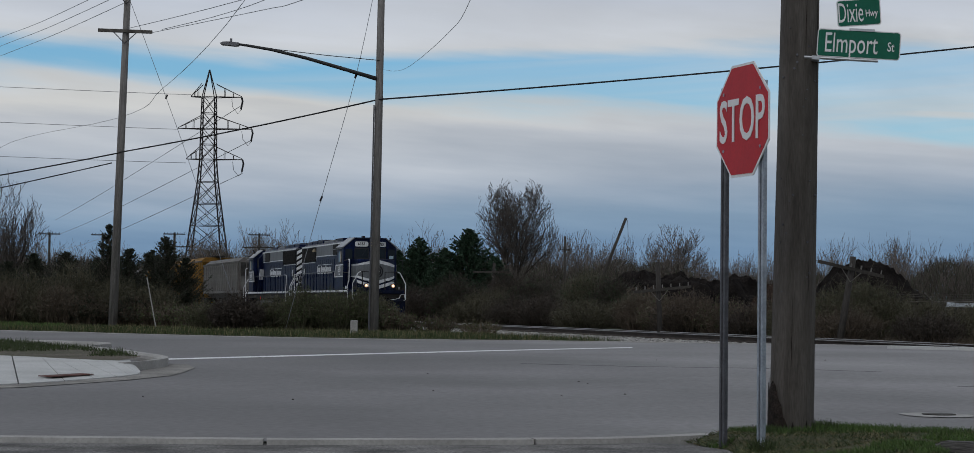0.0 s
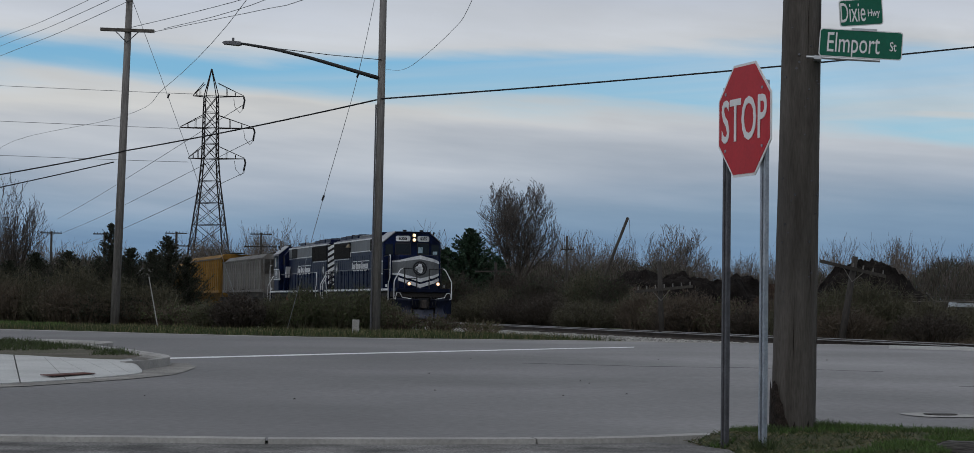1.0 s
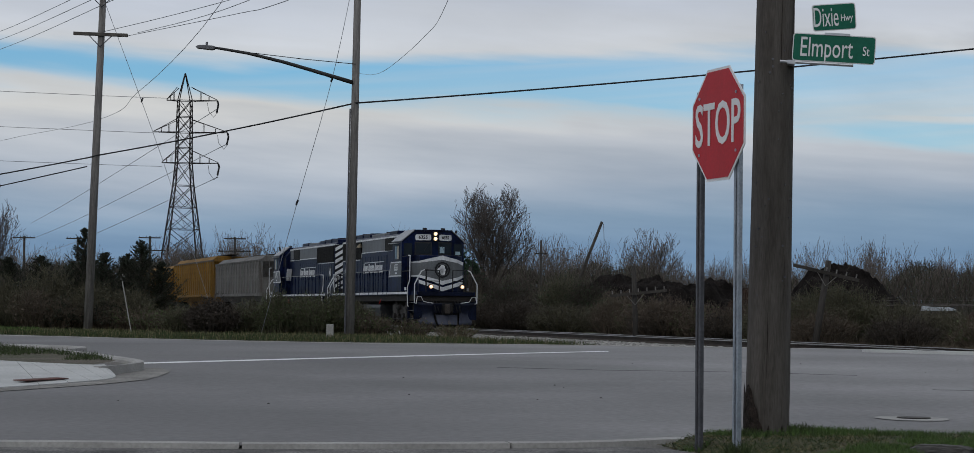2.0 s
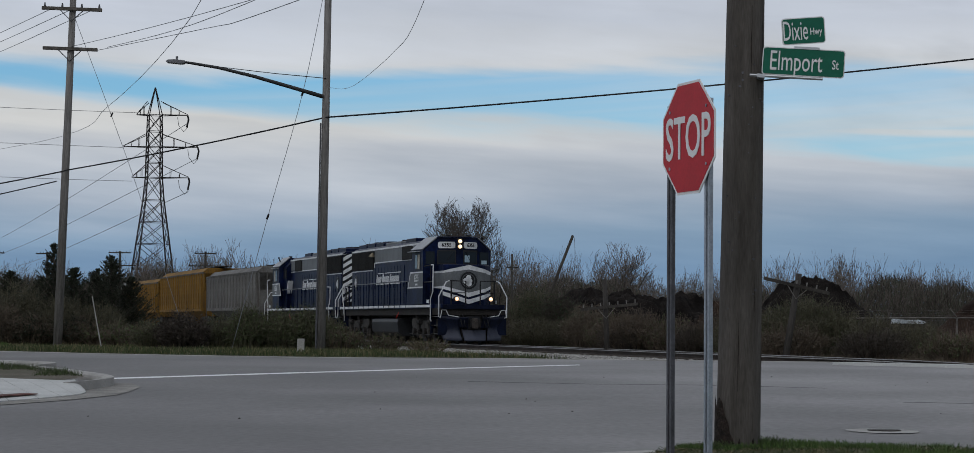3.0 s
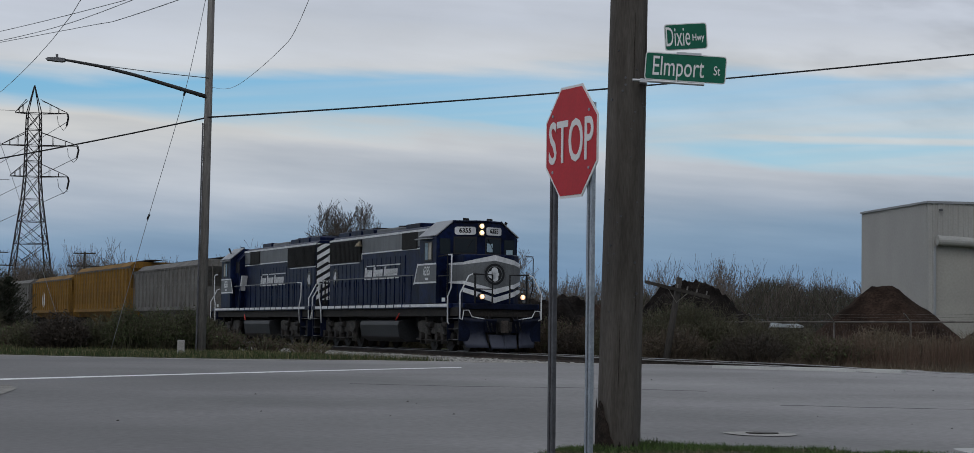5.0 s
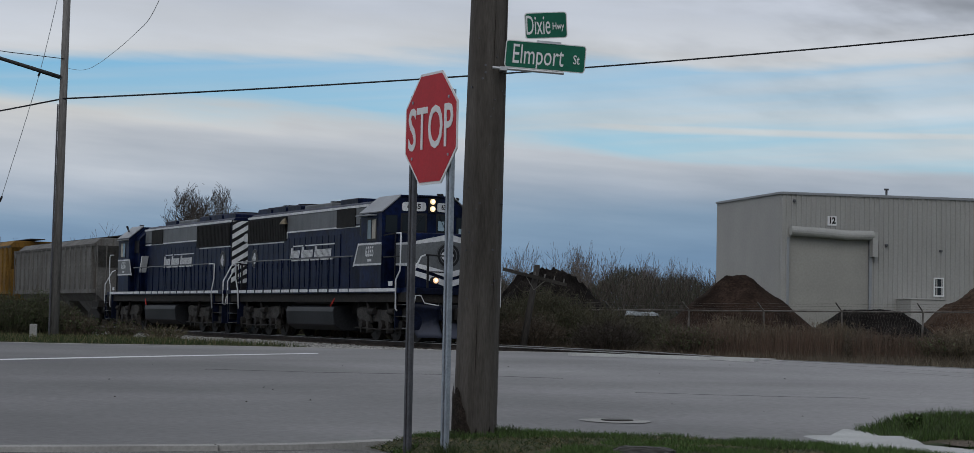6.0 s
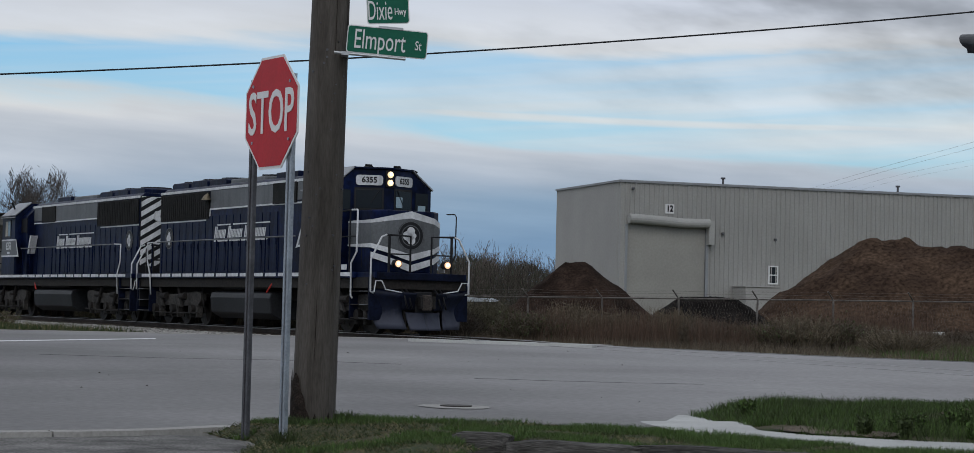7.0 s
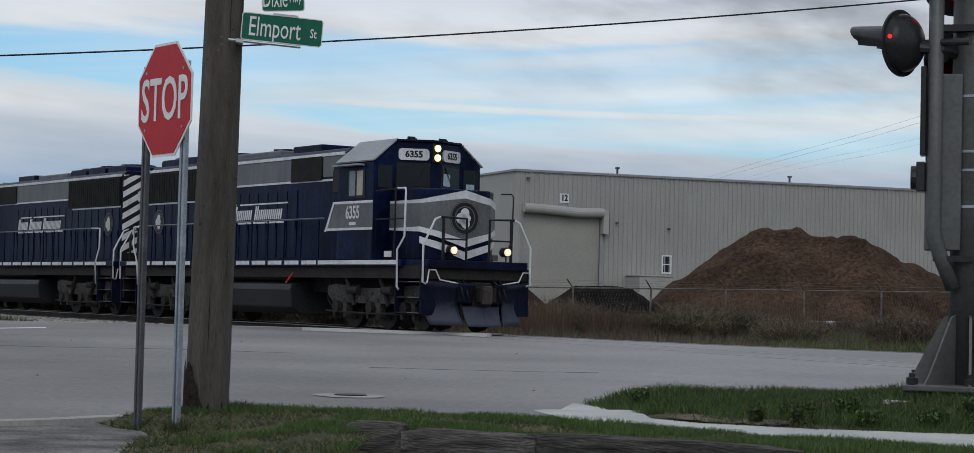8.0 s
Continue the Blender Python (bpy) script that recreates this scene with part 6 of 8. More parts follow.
for i, (x, y, h, w) in enumerate(((7.55, 14.15, 0.05, 0.12), (8.05, 14.05, 0.07, 0.14), (8.35, 13.85, 0.05, 0.14), (7.30, 14.9, 0.07, 0.16), (7.9, 15.2, 0.08, 0.16), (6.75, 17.2, 0.09, 0.10), (8.8, 14.6, 0.07, 0.16))):
    bush(x, y, h, w, 310 + i, "leafy green weeds growing in the bank", OLIVE_GRASS, GRASS, 60, 300, 0.017, bank_z(x, y) + 0.03)
for i, (x, y) in enumerate(((7.0, 14.35), (6.75, 14.6))):
    bush(x, y, 0.07, 0.08, 300 + i, "broad-leaved green weed on the bank", OLIVE_GRASS, OLIVE_GRASS, 30, 160, 0.018, ground_z(x, y) + 0.03)
verge = [(-45, 80.5), (-14, 57.0), (-7.9, 52.2), (-2.9, 50.0), (0.5, 50.4), (3.6, 50.2), (0.6, 56.0), (-2.6, 61.5), (-8, 64), (-14, 65), (-30, 76)]
tagged(flat_patch("verge_turf", verge, 0.02, TURF, step=1.0, height=ground_z), "green grass verge along the far side of the road", "verge", kind="structure")
stuff("verge_grass", quads_mesh("verge_grass", blades(verge, 42000, 0.11, 0.009, 0.03, ground_z, 0.02), OLIVE_GRASS), OLIVE_GRASS, "rough green verge grass", "grass")
stuff("verge_lawn", quads_mesh("verge_lawn", blades([(-27, 70), (-16.5, 60.5), (-13.2, 59.6), (-13.6, 64), (-16.5, 67.5), (-24, 73)], 22000, 0.13, 0.010, 0.03, ground_z, 0.02), GRASS), GRASS, "fresh green grass of the far verge", "grass")
stuff("verge_straw", quads_mesh("verge_straw", blades(verge, 12000, 0.14, 0.007, 0.04, ground_z, 0.02), DRY_GRASS), DRY_GRASS, "dry stalks in the verge grass", "grass")
isle = [(-20, 39.6), (-10, 39.2), (-7.5, 35.5), (-6.0, 32.5), (-5.5, 31.0), (-6.6, 30.8), (-9, 32.2), (-20, 36.4)]
stuff("island_grass", quads_mesh("island_grass", blades(isle, 24000, 0.075, 0.006, 0.03, lambda x, y: road_z(x, y) + 0.12, keep=lambda x, y: y > 33 + 0.12 * (x + 6) + bumpiness(x, y, 0.9) * 2 or x > -6.3), OLIVE_GRASS), OLIVE_GRASS, "thin grass on the opposite corner", "grass")
field = [(16.0, 46.5), (18.5, 40.8), (22, 37.4), (30, 30), (48, 40), (48, 70), (36, 70), (14, 78), (9.5, 66), (12, 55)]
stuff("weeds", quads_mesh("weeds", blades(field, 36000, 0.20, 0.008, 0.09, ground_z, 0.0, keep=lambda x, y: (x * TRACK_SIDE[0] + y * TRACK_SIDE[1]) - TRACK_OFF > 2.4), TAN_STALK), TAN_STALK, "dry tan weeds beyond the track", "weeds")
stuff("field_grass", quads_mesh("field_grass", blades([(20.5, 39.6), (30, 31), (44, 36), (44, 62), (30, 62), (24, 54)], 46000, 0.17, 0.009, 0.05, ground_z), GRASS), GRASS, "green weeds before the fence", "grass")
stuff("red_stalks", quads_mesh("red_stalks", np.concatenate([blades([(cx + w * math.cos(k * 0.785), cy + w * math.sin(k * 0.785)) for k in range(8)], 1500, h, 0.006, 0.10, ground_z) for cx, cy, w, h in ((18.6, 57.0, 1.6, 0.85), (20.8, 54.6, 1.2, 0.7), (26.0, 58.0, 1.5, 1.0), (27.6, 57.0, 1.0, 0.8), (23.4, 55.0, 1.0, 0.6), (16.4, 58.6, 1.3, 0.8))]), RED_STALK), RED_STALK, "tall reddish dry stalks before the fence", "weeds")
stuff("brush_litter", quads_mesh("brush_litter", blades(field, 20000, 0.36, 0.006, 0.16, ground_z, 0.0, keep=lambda x, y: (x * TRACK_SIDE[0] + y * TRACK_SIDE[1]) - TRACK_OFF > 2.6 and bumpiness(x, y, 0.35) > -0.15), RED_TWIG), RED_TWIG, "reddish-brown twiggy undergrowth", "undergrowth")


# loose stones of the ballast shoulder
def stones():
    n = 12000
    s = RNG.uniform(-100, -38, n)
    o = np.where(RNG.uniform(size=n) < 0.85, RNG.uniform(-4.7, -1.0, n), RNG.uniform(-0.6, 3.0, n))
    z = np.where(o < 1.6, 0.055, 0.055 - (o - 1.6) * 0.11) + np.where(o < -3.0, 0.02, 0.0)
    ok = s < -43.5 + 1.15 * o
    s, o, z = s[ok], o[ok], z[ok]
    n = len(s)
    c = np.stack([TRACK_WAY[0] * s + TRACK_SIDE[0] * (TRACK_OFF + o), TRACK_WAY[1] * s + TRACK_SIDE[1] * (TRACK_OFF + o), z], 1)
    out = []
    d = RNG.uniform(0.02, 0.055, (n, 3))
    for ax in range(3):
        u, v, w = np.zeros((n, 3)), np.zeros((n, 3)), np.zeros((n, 3))
        u[:, (ax + 1) % 3] = d[:, 0]
        v[:, (ax + 2) % 3] = d[:, 1]
        w[:, ax] = d[:, 2] * 0.8
        for sg in (-1, 1):
            j = RNG.normal(0, 0.006, (n, 3))
            out.append(np.stack([c + w * sg - u - v, c + w * sg + u - v + j, c + w * sg + u + v, c + w * sg - u + v - j], 1))
    return quads_mesh("ballast_stones", np.concatenate(out), leafy("loose grey stones", (0.36, 0.35, 0.335), 0.6, 0.9))


stuff("ballast_stones", stones(), MATS["loose grey stones"], "loose grey ballast stones beside the rails", "gravel")


# ---- far woods along the horizon ----
def far_wood():
    r = np.random.default_rng(77)
    strokes = []
    kinds = []
    for k in range(5):
        thick, thin = grow(500 + k, 10.0, (0.42, 0.5, 0.36, 0.46, 0.4)[k], 3, 2, 0.12, 5)
        rows = thick + thin
        top = max(q[1][2] for q in rows)
        kinds.append((np.array([q[0] for q in rows]) / top, np.array([q[1] for q in rows]) / top))
    for i in range(480):
        az = radians(r.uniform(-17, 34))
        d = r.uniform(215, 330)
        h = r.uniform(7.0, 10.8) * d / 260 * (1.0 + 0.12 * math.sin(az * 40))
        p, q = kinds[i % 5]
        t = r.uniform(0, 6.28318)
        rot = np.array([[math.cos(t), math.sin(t), 0], [-math.sin(t), math.cos(t), 0], [0, 0, 1]])
        wide = np.array([r.uniform(0.6, 0.95), 0.6, 1.0]) * h
        at = np.array([math.sin(az) * d, math.cos(az) * d, 0.0])
        p, q = p @ rot * wide + at, q @ rot * wide + at
        thick = np.where(np.arange(len(p)) < 20, 0.060, 0.020)
        strokes.append(stroke_quads(p, q, thick, thick * 0.7))
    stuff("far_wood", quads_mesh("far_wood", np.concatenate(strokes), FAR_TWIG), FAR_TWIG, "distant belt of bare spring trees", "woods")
    # undergrowth of the same woods: thin rising stems, brown and dull green
    n = 260000
    az = np.radians(r.uniform(-16, 33, n))
    d = r.uniform(205, 300, n)
    env = 5.4 + 0.9 * np.sin(az * 31) + 0.7 * np.sin(az * 83 + 1) + 0.5 * np.sin(az * 190 + 2)
    z = r.uniform(size=n) ** 1.35 * env * d / 250
    c = np.stack([np.sin(az) * d, np.cos(az) * d, z], 1)
    e = c + np.stack([r.normal(0, 0.35, n), r.normal(0, 0.3, n), r.uniform(0.3, 1.4, n)], 1)
    half = r.uniform(size=n) < 0.65
    for pick, m, lab in ((half, leafy("far brown undergrowth", (0.060, 0.049, 0.042), 0.5), "distant brown undergrowth below the trees"), (~half, leafy("far green undergrowth", (0.048, 0.050, 0.034), 0.5), "distant dull green undergrowth below the trees")):
        k = int(pick.sum())
        stuff("far_undergrowth", quads_mesh("far_undergrowth", stroke_quads(c[pick], e[pick], np.full(k, 0.032), np.full(k, 0.012)), m), m, lab, "undergrowth")


far_wood()


# ---- the train ----
# seconds, and metres that the train still has to go
TRAIN_S = [(0.0, -66.5), (0.5, -61.95), (1.0, -57.42), (1.5, -52.93), (3.0, -40.09), (3.5, -35.97), (4.0, -31.8), (5.5, -19.83), (6.0, -15.87), (6.5, -11.92), (7.0, -7.94), (7.5, -3.96), (8.0, 0.0)]
FRONT = -37.9      # where the leading pilot stands along the track at the end
TURN = math.atan2(TRACK_WAY[1], TRACK_WAY[0])
WHEELSETS = []

# the pale blue runs paint in vertical highlights along with the grime
BLUE = mat("navy loco paint", (0.0024, 0.0060, 0.027), 0.38, vary=0.5, big=1.1, small=7, bump=0.22, grime_sheen=(0.020, 0.029, 0.058, 0.60), spec=0.08)
PLATE_BLUE = mat("scuffed dark end paint", (0.0035, 0.006, 0.018), 0.7, vary=0.4, big=2, small=14, bump=0.1, spec=0.1)
PALE_ROOF = mat("pale grey roof paint", (0.25, 0.26, 0.28), 0.45, vary=0.12, big=0.9, small=14, bump=0.04)
LOCO_GREY = mat("grey loco paint", (0.115, 0.122, 0.130), 0.45, vary=0.16, big=0.9, small=18, bump=0.04, grime_sheen=(0.05, 0.05, 0.055, 0.45))
LOCO_WHITE = mat("white loco paint", (0.60, 0.61, 0.63), 0.5, vary=0.12, big=1.5, small=18, bump=0.03, grime_sheen=(0.25, 0.25, 0.26, 0.4))
GRILLE = mat("dark radiator grille", (0.012, 0.012, 0.012), 0.8, vary=0.3, big=2, small=40, bump=0.3)
UNDER = mat("grimy underframe", (0.016, 0.015, 0.015), 0.8, vary=0.4, big=1.5, small=14, bump=0.3, second=(0.024, 0.021, 0.019))
WHEEL = mat("wheel steel", (0.028, 0.025, 0.023), 0.55, 0.5, vary=0.3, big=3, small=20, bump=0.2)
GLASS = mat("dark cab glass", (0.010, 0.012, 0.015), 0.06, vary=0.1, bump=0)
# opaque pane: skylight from beyond the cab is put into its colour
SKY_GLASS = mat("sky-coloured cab pane", (0.32, 0.42, 0.48), 0.1, vary=0.1, bump=0)
LAMP = mat("burning headlight", (1.0, 0.72, 0.42), 0.3, vary=0.02, bump=0, emit=0.85)
CORE = mat("white-hot lamp core", (1.0, 0.90, 0.74), 0.3, vary=0.02, bump=0, emit=2.0)
DITCH = mat("burning ditch light", (1.0, 0.60, 0.36), 0.3, vary=0.02, bump=0, emit=0.75)
BLACK = mat("black paint", (0.012, 0.012, 0.014), 0.5, vary=0.2, bump=0.03)


def train_pose(s, turn=0.0):
    return Matrix.Translation(on_track(s, 0.0, RAIL_TOP)) @ Matrix.Rotation(TURN + turn, 4, "Z")


def wheel_mesh():
    s = Shape()
    for y0, y1, sgn in ((-0.83, -0.70, -1), (0.70, 0.83, 1)):
        s.rod([(0, y0, 0), (0, y1, 0)], 0.51, 28)
        s.rod([(0, sgn * 0.70, 0), (0, sgn * 0.67, 0)], 0.54, 28)
        s.rod([(0, sgn * 0.83, 0), (0, sgn * 0.95, 0)], 0.14, 12)
        for k in range(6):
            q = 6.28318 * k / 6
            s.disc((math.cos(q) * 0.3, sgn * 0.835, math.sin(q) * 0.3), (0, 1, 0), 0.05, 0.02, 8)
    s.rod([(0, -0.72, 0), (0, 0.72, 0)], 0.09, 10)
    return s.mesh("wheelset", WHEEL)


WHEEL_MESH = wheel_mesh()


def wheelset(x, parent, scale=1.0):
    ob = part("wheelset", WHEEL_MESH, WHEEL, parent, at=Matrix.Translation((x, 0, 0.51)))
    WHEELSETS.append((ob, x))
    return ob


def truck(parent, axles, mirror=1):
    """A three-axle truck: two cast side frames with pedestals, springs and brake gear."""
    mid, half = sum(axles) / len(axles), (max(axles) - min(axles)) / 2
    ob = new("truck")
    ob.parent = parent
    ob["label"] = "grimy cast-steel truck"
    for sgn in (-1, 1):
        y0, y1 = sorted((sgn * 1.06, sgn * 1.26))
        s = Shape()
        e = half + 0.62
        s.prism([(mid - e, 1.02), (mid - e, 0.80), (mid - e + 0.25, 0.62), (mid - 0.35, 0.60), (mid - 0.2, 0.46), (mid + 0.2, 0.46), (mid + 0.35, 0.60), (mid + e - 0.25, 0.62), (mid + e, 0.80), (mid + e, 1.02), (mid + e - 0.4, 1.08), (mid + 0.5, 0.98), (mid - 0.5, 0.98), (mid - e + 0.4, 1.08)], y0, y1)
        for a in axles:
            for d in (-0.27, 0.27):
                s.prism([(a + d - 0.09, 0.75), (a + d + 0.09, 0.75), (a + d + 0.06, 0.24), (a + d - 0.06, 0.24)], y0, y1)
            s.box(a - 0.2, a + 0.2, y0 + 0.02, y1 + 0.03 * sgn if sgn > 0 else y1, 0.36, 0.66)
        cast = mat("dusty cast truck frame", (0.030, 0.028, 0.027), 0.8, vary=0.45, big=2.5, small=16, bump=0.3, second=(0.062, 0.058, 0.054), spec=0.2)
        part("side_frame", s, cast, ob, bevel=0.02)
        for k in range(7):
            x = mid - e + 0.35 + (2 * e - 0.7) * k / 6
            part("frame_hole", Shape().disc((x, sgn * 1.262, 0.82 + 0.03 * (k % 2)), (0, 1, 0), 0.055 if k % 2 else 0.035, 0.01, 10), BLACK, ob)
        part("brake_rod", Shape().rod([(mid - e + 0.1, sgn * 1.34, 0.40), (mid, sgn * 1.34, 0.36), (mid + e - 0.1, sgn * 1.34, 0.40)], 0.025, 6), UNDER, ob)
        part("sand_pipe", Shape().rod([(mid + e - 0.05, sgn * 1.2, 1.3), (mid + e + 0.08, sgn * 1.2, 0.7), (mid + e - 0.12, sgn * 0.95, 0.15)], 0.022, 6), UNDER, ob)
        part("sand_pipe", Shape().rod([(mid - e + 0.05, sgn * 1.2, 1.3), (mid - e - 0.08, sgn * 1.2, 0.7), (mid - e + 0.12, sgn * 0.95, 0.15)], 0.022, 6), UNDER, ob)
        for a in axles:
            part("journal_box", Shape().disc((a, sgn * 1.30, 0.51), (0, 1, 0), 0.15, 0.16, 14), UNDER, ob)
        for k in range(len(axles) - 1):
            m = (axles[k] + axles[k + 1]) / 2
            coil = Shape()
            coil.rod([(m + 0.16 * math.cos(j * 0.7), sgn * 1.17 + 0.1 * math.sin(j * 0.7), 0.66 + j * 0.011) for j in range(36)], 0.022, 5)
            part("spring", coil, UNDER, ob)
            part("brake_cylinder", Shape().rod([(m - 0.2, sgn * 1.32, 0.92), (m + 0.25, sgn * 1.32, 0.92)], 0.10, 12), UNDER, ob)
            part("damper", Shape().rod([(m - 0.35, sgn * 1.33, 1.2), (m + 0.05, sgn * 1.33, 0.55)], 0.05, 8), UNDER, ob)
    for a in axles:
        wheelset(a, parent)
    return ob


def bars_of_name(length, high, slant=0.20):
    """The company's name as plain slanted bars in three words, the first bar of each taller."""
    words, x = [], 0.0
    for word in (4, 5, 7):
        s = Shape()
        for k in range(2 * word):
            z1 = high if k < 2 else high * 0.72
            s.prism([(x, 0), (x + 0.062, 0), (x + 0.062 + slant * z1, z1), (x + slant * z1, z1)], -0.006, 0)
            x += 0.092
        words.append(s)
        x += 0.12
    for s in words:
        s.v = [(a * length / x, b, c) for a, b, c in s.v]
    return words


def round_emblem(r, parent, at):
    """A plain round emblem: dark disc, pale rings and pale shapes."""
    ob = part("emblem", Shape().disc((0, 0, 0), (0, 1, 0), r, 0.012, 36), BLACK, parent, "round dark and white painted emblem", at=at)
    ring = Shape()
    n = 36
    for r0, r1 in ((r * 0.93, r * 0.99), (r * 0.66, r * 0.72)):
        for j in range(n):
            a, b = 6.28318 * j / n, 6.28318 * (j + 1) / n
            ring.add([(r0 * math.cos(a), -0.008, r0 * math.sin(a)), (r1 * math.cos(a), -0.008, r1 * math.sin(a)), (r1 * math.cos(b), -0.008, r1 * math.sin(b)), (r0 * math.cos(b), -0.008, r0 * math.sin(b))], [(0, 1, 2, 3)])
    part("emblem_ring", ring, LOCO_GREY, ob)
    inner = Shape()
    for cx, cz, rr in ((-0.30, -0.02, 0.32), (0.0, 0.30, 0.30), (0.05, -0.32, 0.30), (0.22, 0.0, 0.20), (-0.12, -0.14, 0.3)):
        inner.disc((cx * r, -0.010, cz * r), (0, 1, 0), rr * r, 0.004, 14)
    part("emblem_field", inner, LOCO_WHITE, ob)
    return ob


def plough_paint():
    """Dark blue paint with pale dust that thins out unevenly above the rail."""
    m = mat("dusty dark blue plough paint", (0.0035, 0.0062, 0.019), 0.55, vary=0.35, big=1.5, small=12, bump=0.1)
    nt = m.node_tree
    N, L = nt.nodes.new, nt.links.new
    b = nt.nodes["Principled BSDF"]
    paint = b.inputs["Base Color"].links[0].from_socket
    tc, sep, nz, ad, mr, mx = N("ShaderNodeTexCoord"), N("ShaderNodeSeparateXYZ"), N("ShaderNodeTexNoise"), N("ShaderNodeMath"), N("ShaderNodeMapRange"), N("ShaderNodeMix")
    nz.inputs["Scale"].default_value, nz.inputs["Detail"].default_value = 2.6, 5.0
    L(tc.outputs["Object"], sep.inputs[0])
    L(tc.outputs["Object"], nz.inputs["Vector"])
    ad.operation = "MULTIPLY_ADD"
    L(nz.outputs["Fac"], ad.inputs[0])
    ad.inputs[1].default_value = 0.75
    L(sep.outputs[2], ad.inputs[2])
    mr.inputs["From Min"].default_value, mr.inputs["From Max"].default_value = 1.05, 0.50
    L(ad.outputs[0], mr.inputs["Value"])
    mx.data_type = "RGBA"
    L(mr.outputs[0], mx.inputs["Factor"])
    L(paint, mx.inputs["A"])
    mx.inputs["B"].default_value = (0.046, 0.051, 0.074, 1)
    L(mx.outputs["Result"], b.inputs["Base Color"])
    return m


def locomotive(number, off, turn):
    ob = thing("locomotive", train_pose(FRONT + off, turn), "dark navy diesel locomotive with grey band and white chevrons", "locomotive", group="locomotives")
    LEN, HOOD, END = -18.05, -17.2, -0.30
    # underframe, deck
    frame_ = part("underframe", Shape().box(LEN + 0.05, END - 0.12, -1.42, 1.42, 1.22, 1.52).box(LEN + 0.3, -0.5, -0.75, 0.75, 0.85, 1.25), UNDER, ob, "dark underframe")
    part("deck", Shape().box(LEN, -1.40, -1.52, 1.52, 1.50, 1.66).box(-1.40, END - 0.05, -1.40, 1.40, 1.50, 1.66), BLUE, ob, bevel=0.015)
    stripe = Shape().box(0, 1, -0.008, 0, 0, 0.10).mesh("sill_stripe", LOCO_WHITE)
    for sgn in (-1, 1):
        x = -5.45
        spans = [(-5.38, -1.5)]
        while x > HOOD + 0.2:
            spans.append((x - 0.80, x - 0.04))
            x -= 0.93
        for x0, x1 in spans:
            part("sill_stripe", stripe, LOCO_WHITE, frame_, at=Matrix.Translation((x0, sgn * 1.523, 1.545)) @ Matrix.Diagonal((x1 - x0, sgn * -1.0 if sgn > 0 else 1.0, 1, 1)))
    # long hood
    hood = Shape().prism([(-0.98, 1.66), (0.98, 1.66), (0.98, 4.34), (0.80, 4.52), (-0.80, 4.52), (-0.98, 4.34)], HOOD, -5.1, "x")
    hood_ob = part("long_hood", hood, BLUE, ob, bevel=0.03)
    for sgn in (-1, 1):
        y = sgn * 0.98
        def panel(x0, x1, z0, z1, th):
            return Shape().box(x0, x1, min(y, y + sgn * th), max(y, y + sgn * th), z0, z1)
        part("grey_band", panel(-12.82, -7.95, 3.74, 4.32, 0.012), LOCO_GREY, hood_ob, "grey painted upper band")
        part("grey_panel", panel(-6.22, -5.15, 3.80, 4.32, 0.012), LOCO_GREY, hood_ob)
        part("radiator", panel(-17.1, -12.88, 3.42, 4.30, 0.05), GRILLE, hood_ob, "dark radiator grille")
        bars = Shape()
        for k in range(24):
            xk = -17.0 + k * 0.176
            bars.box(xk, xk + 0.02, min(y + sgn * 0.05, y + sgn * 0.065), max(y + sgn * 0.05, y + sgn * 0.065), 3.46, 4.26)
        part("grille_bar", bars, GRILLE, hood_ob)["kind"] = "stuff"
        part("intake", panel(-7.92, -6.25, 3.72, 4.34, 0.04), GRILLE, hood_ob, "dark intake grille")
        for x0, x1, z in ((-17.15, -12.85, 3.36), (-12.85, -7.95, 3.70), (-7.95, -5.2, 3.69)):
            part("white_rule", panel(x0, x1, z, z + 0.05, 0.014), LOCO_WHITE, hood_ob)
        part("white_rule", panel(-12.88, -12.83, 3.36, 3.74, 0.014), LOCO_WHITE, hood_ob)
        part("roof_edge", Shape().box(HOOD, -5.1, min(y, y + sgn * 0.03), max(y, y + sgn * 0.03), 4.33, 4.41), LOCO_WHITE, hood_ob, "pale roof edge")
        # engine-room doors
        door = Shape().box(0.02, 0.52, -0.022, 0, 0, 1.75).box(0.44, 0.48, -0.04, -0.02, 0.75, 0.95)
        me = door.mesh("hood_door", BLUE)
        k = -7.6
        while k > -17.0:
            top = 1.0 if k > -12.9 else 0.92
            part("hood_door", me, BLUE, hood_ob, at=Matrix.Translation((k - 0.5 if sgn < 0 else k, y, 1.75)) @ Matrix.Rotation(0 if sgn < 0 else math.pi, 4, "Z") @ Matrix.Diagonal((1, 1, top, 1)))
            k -= 0.56
        rule = Matrix.Translation((-12.4 if sgn < 0 else -8.2, y + sgn * 0.026, 2.78)) @ Matrix.Rotation(0 if sgn < 0 else math.pi, 4, "Z")
        for word in bars_of_name(4.15, 0.37):
            part("name_word", word, LOCO_WHITE, hood_ob, "white lettering as plain blocks", at=rule)
        part("name_rule", Shape().box(0, 4.2, -0.006, 0, -0.11, -0.035), LOCO_WHITE, hood_ob, at=rule)
        part("name_rule", Shape().box(0.25, 1.3, -0.006, 0, 0.40, 0.44).box(1.5, 4.32, -0.006, 0, 0.40, 0.44), LOCO_WHITE, hood_ob, at=rule)
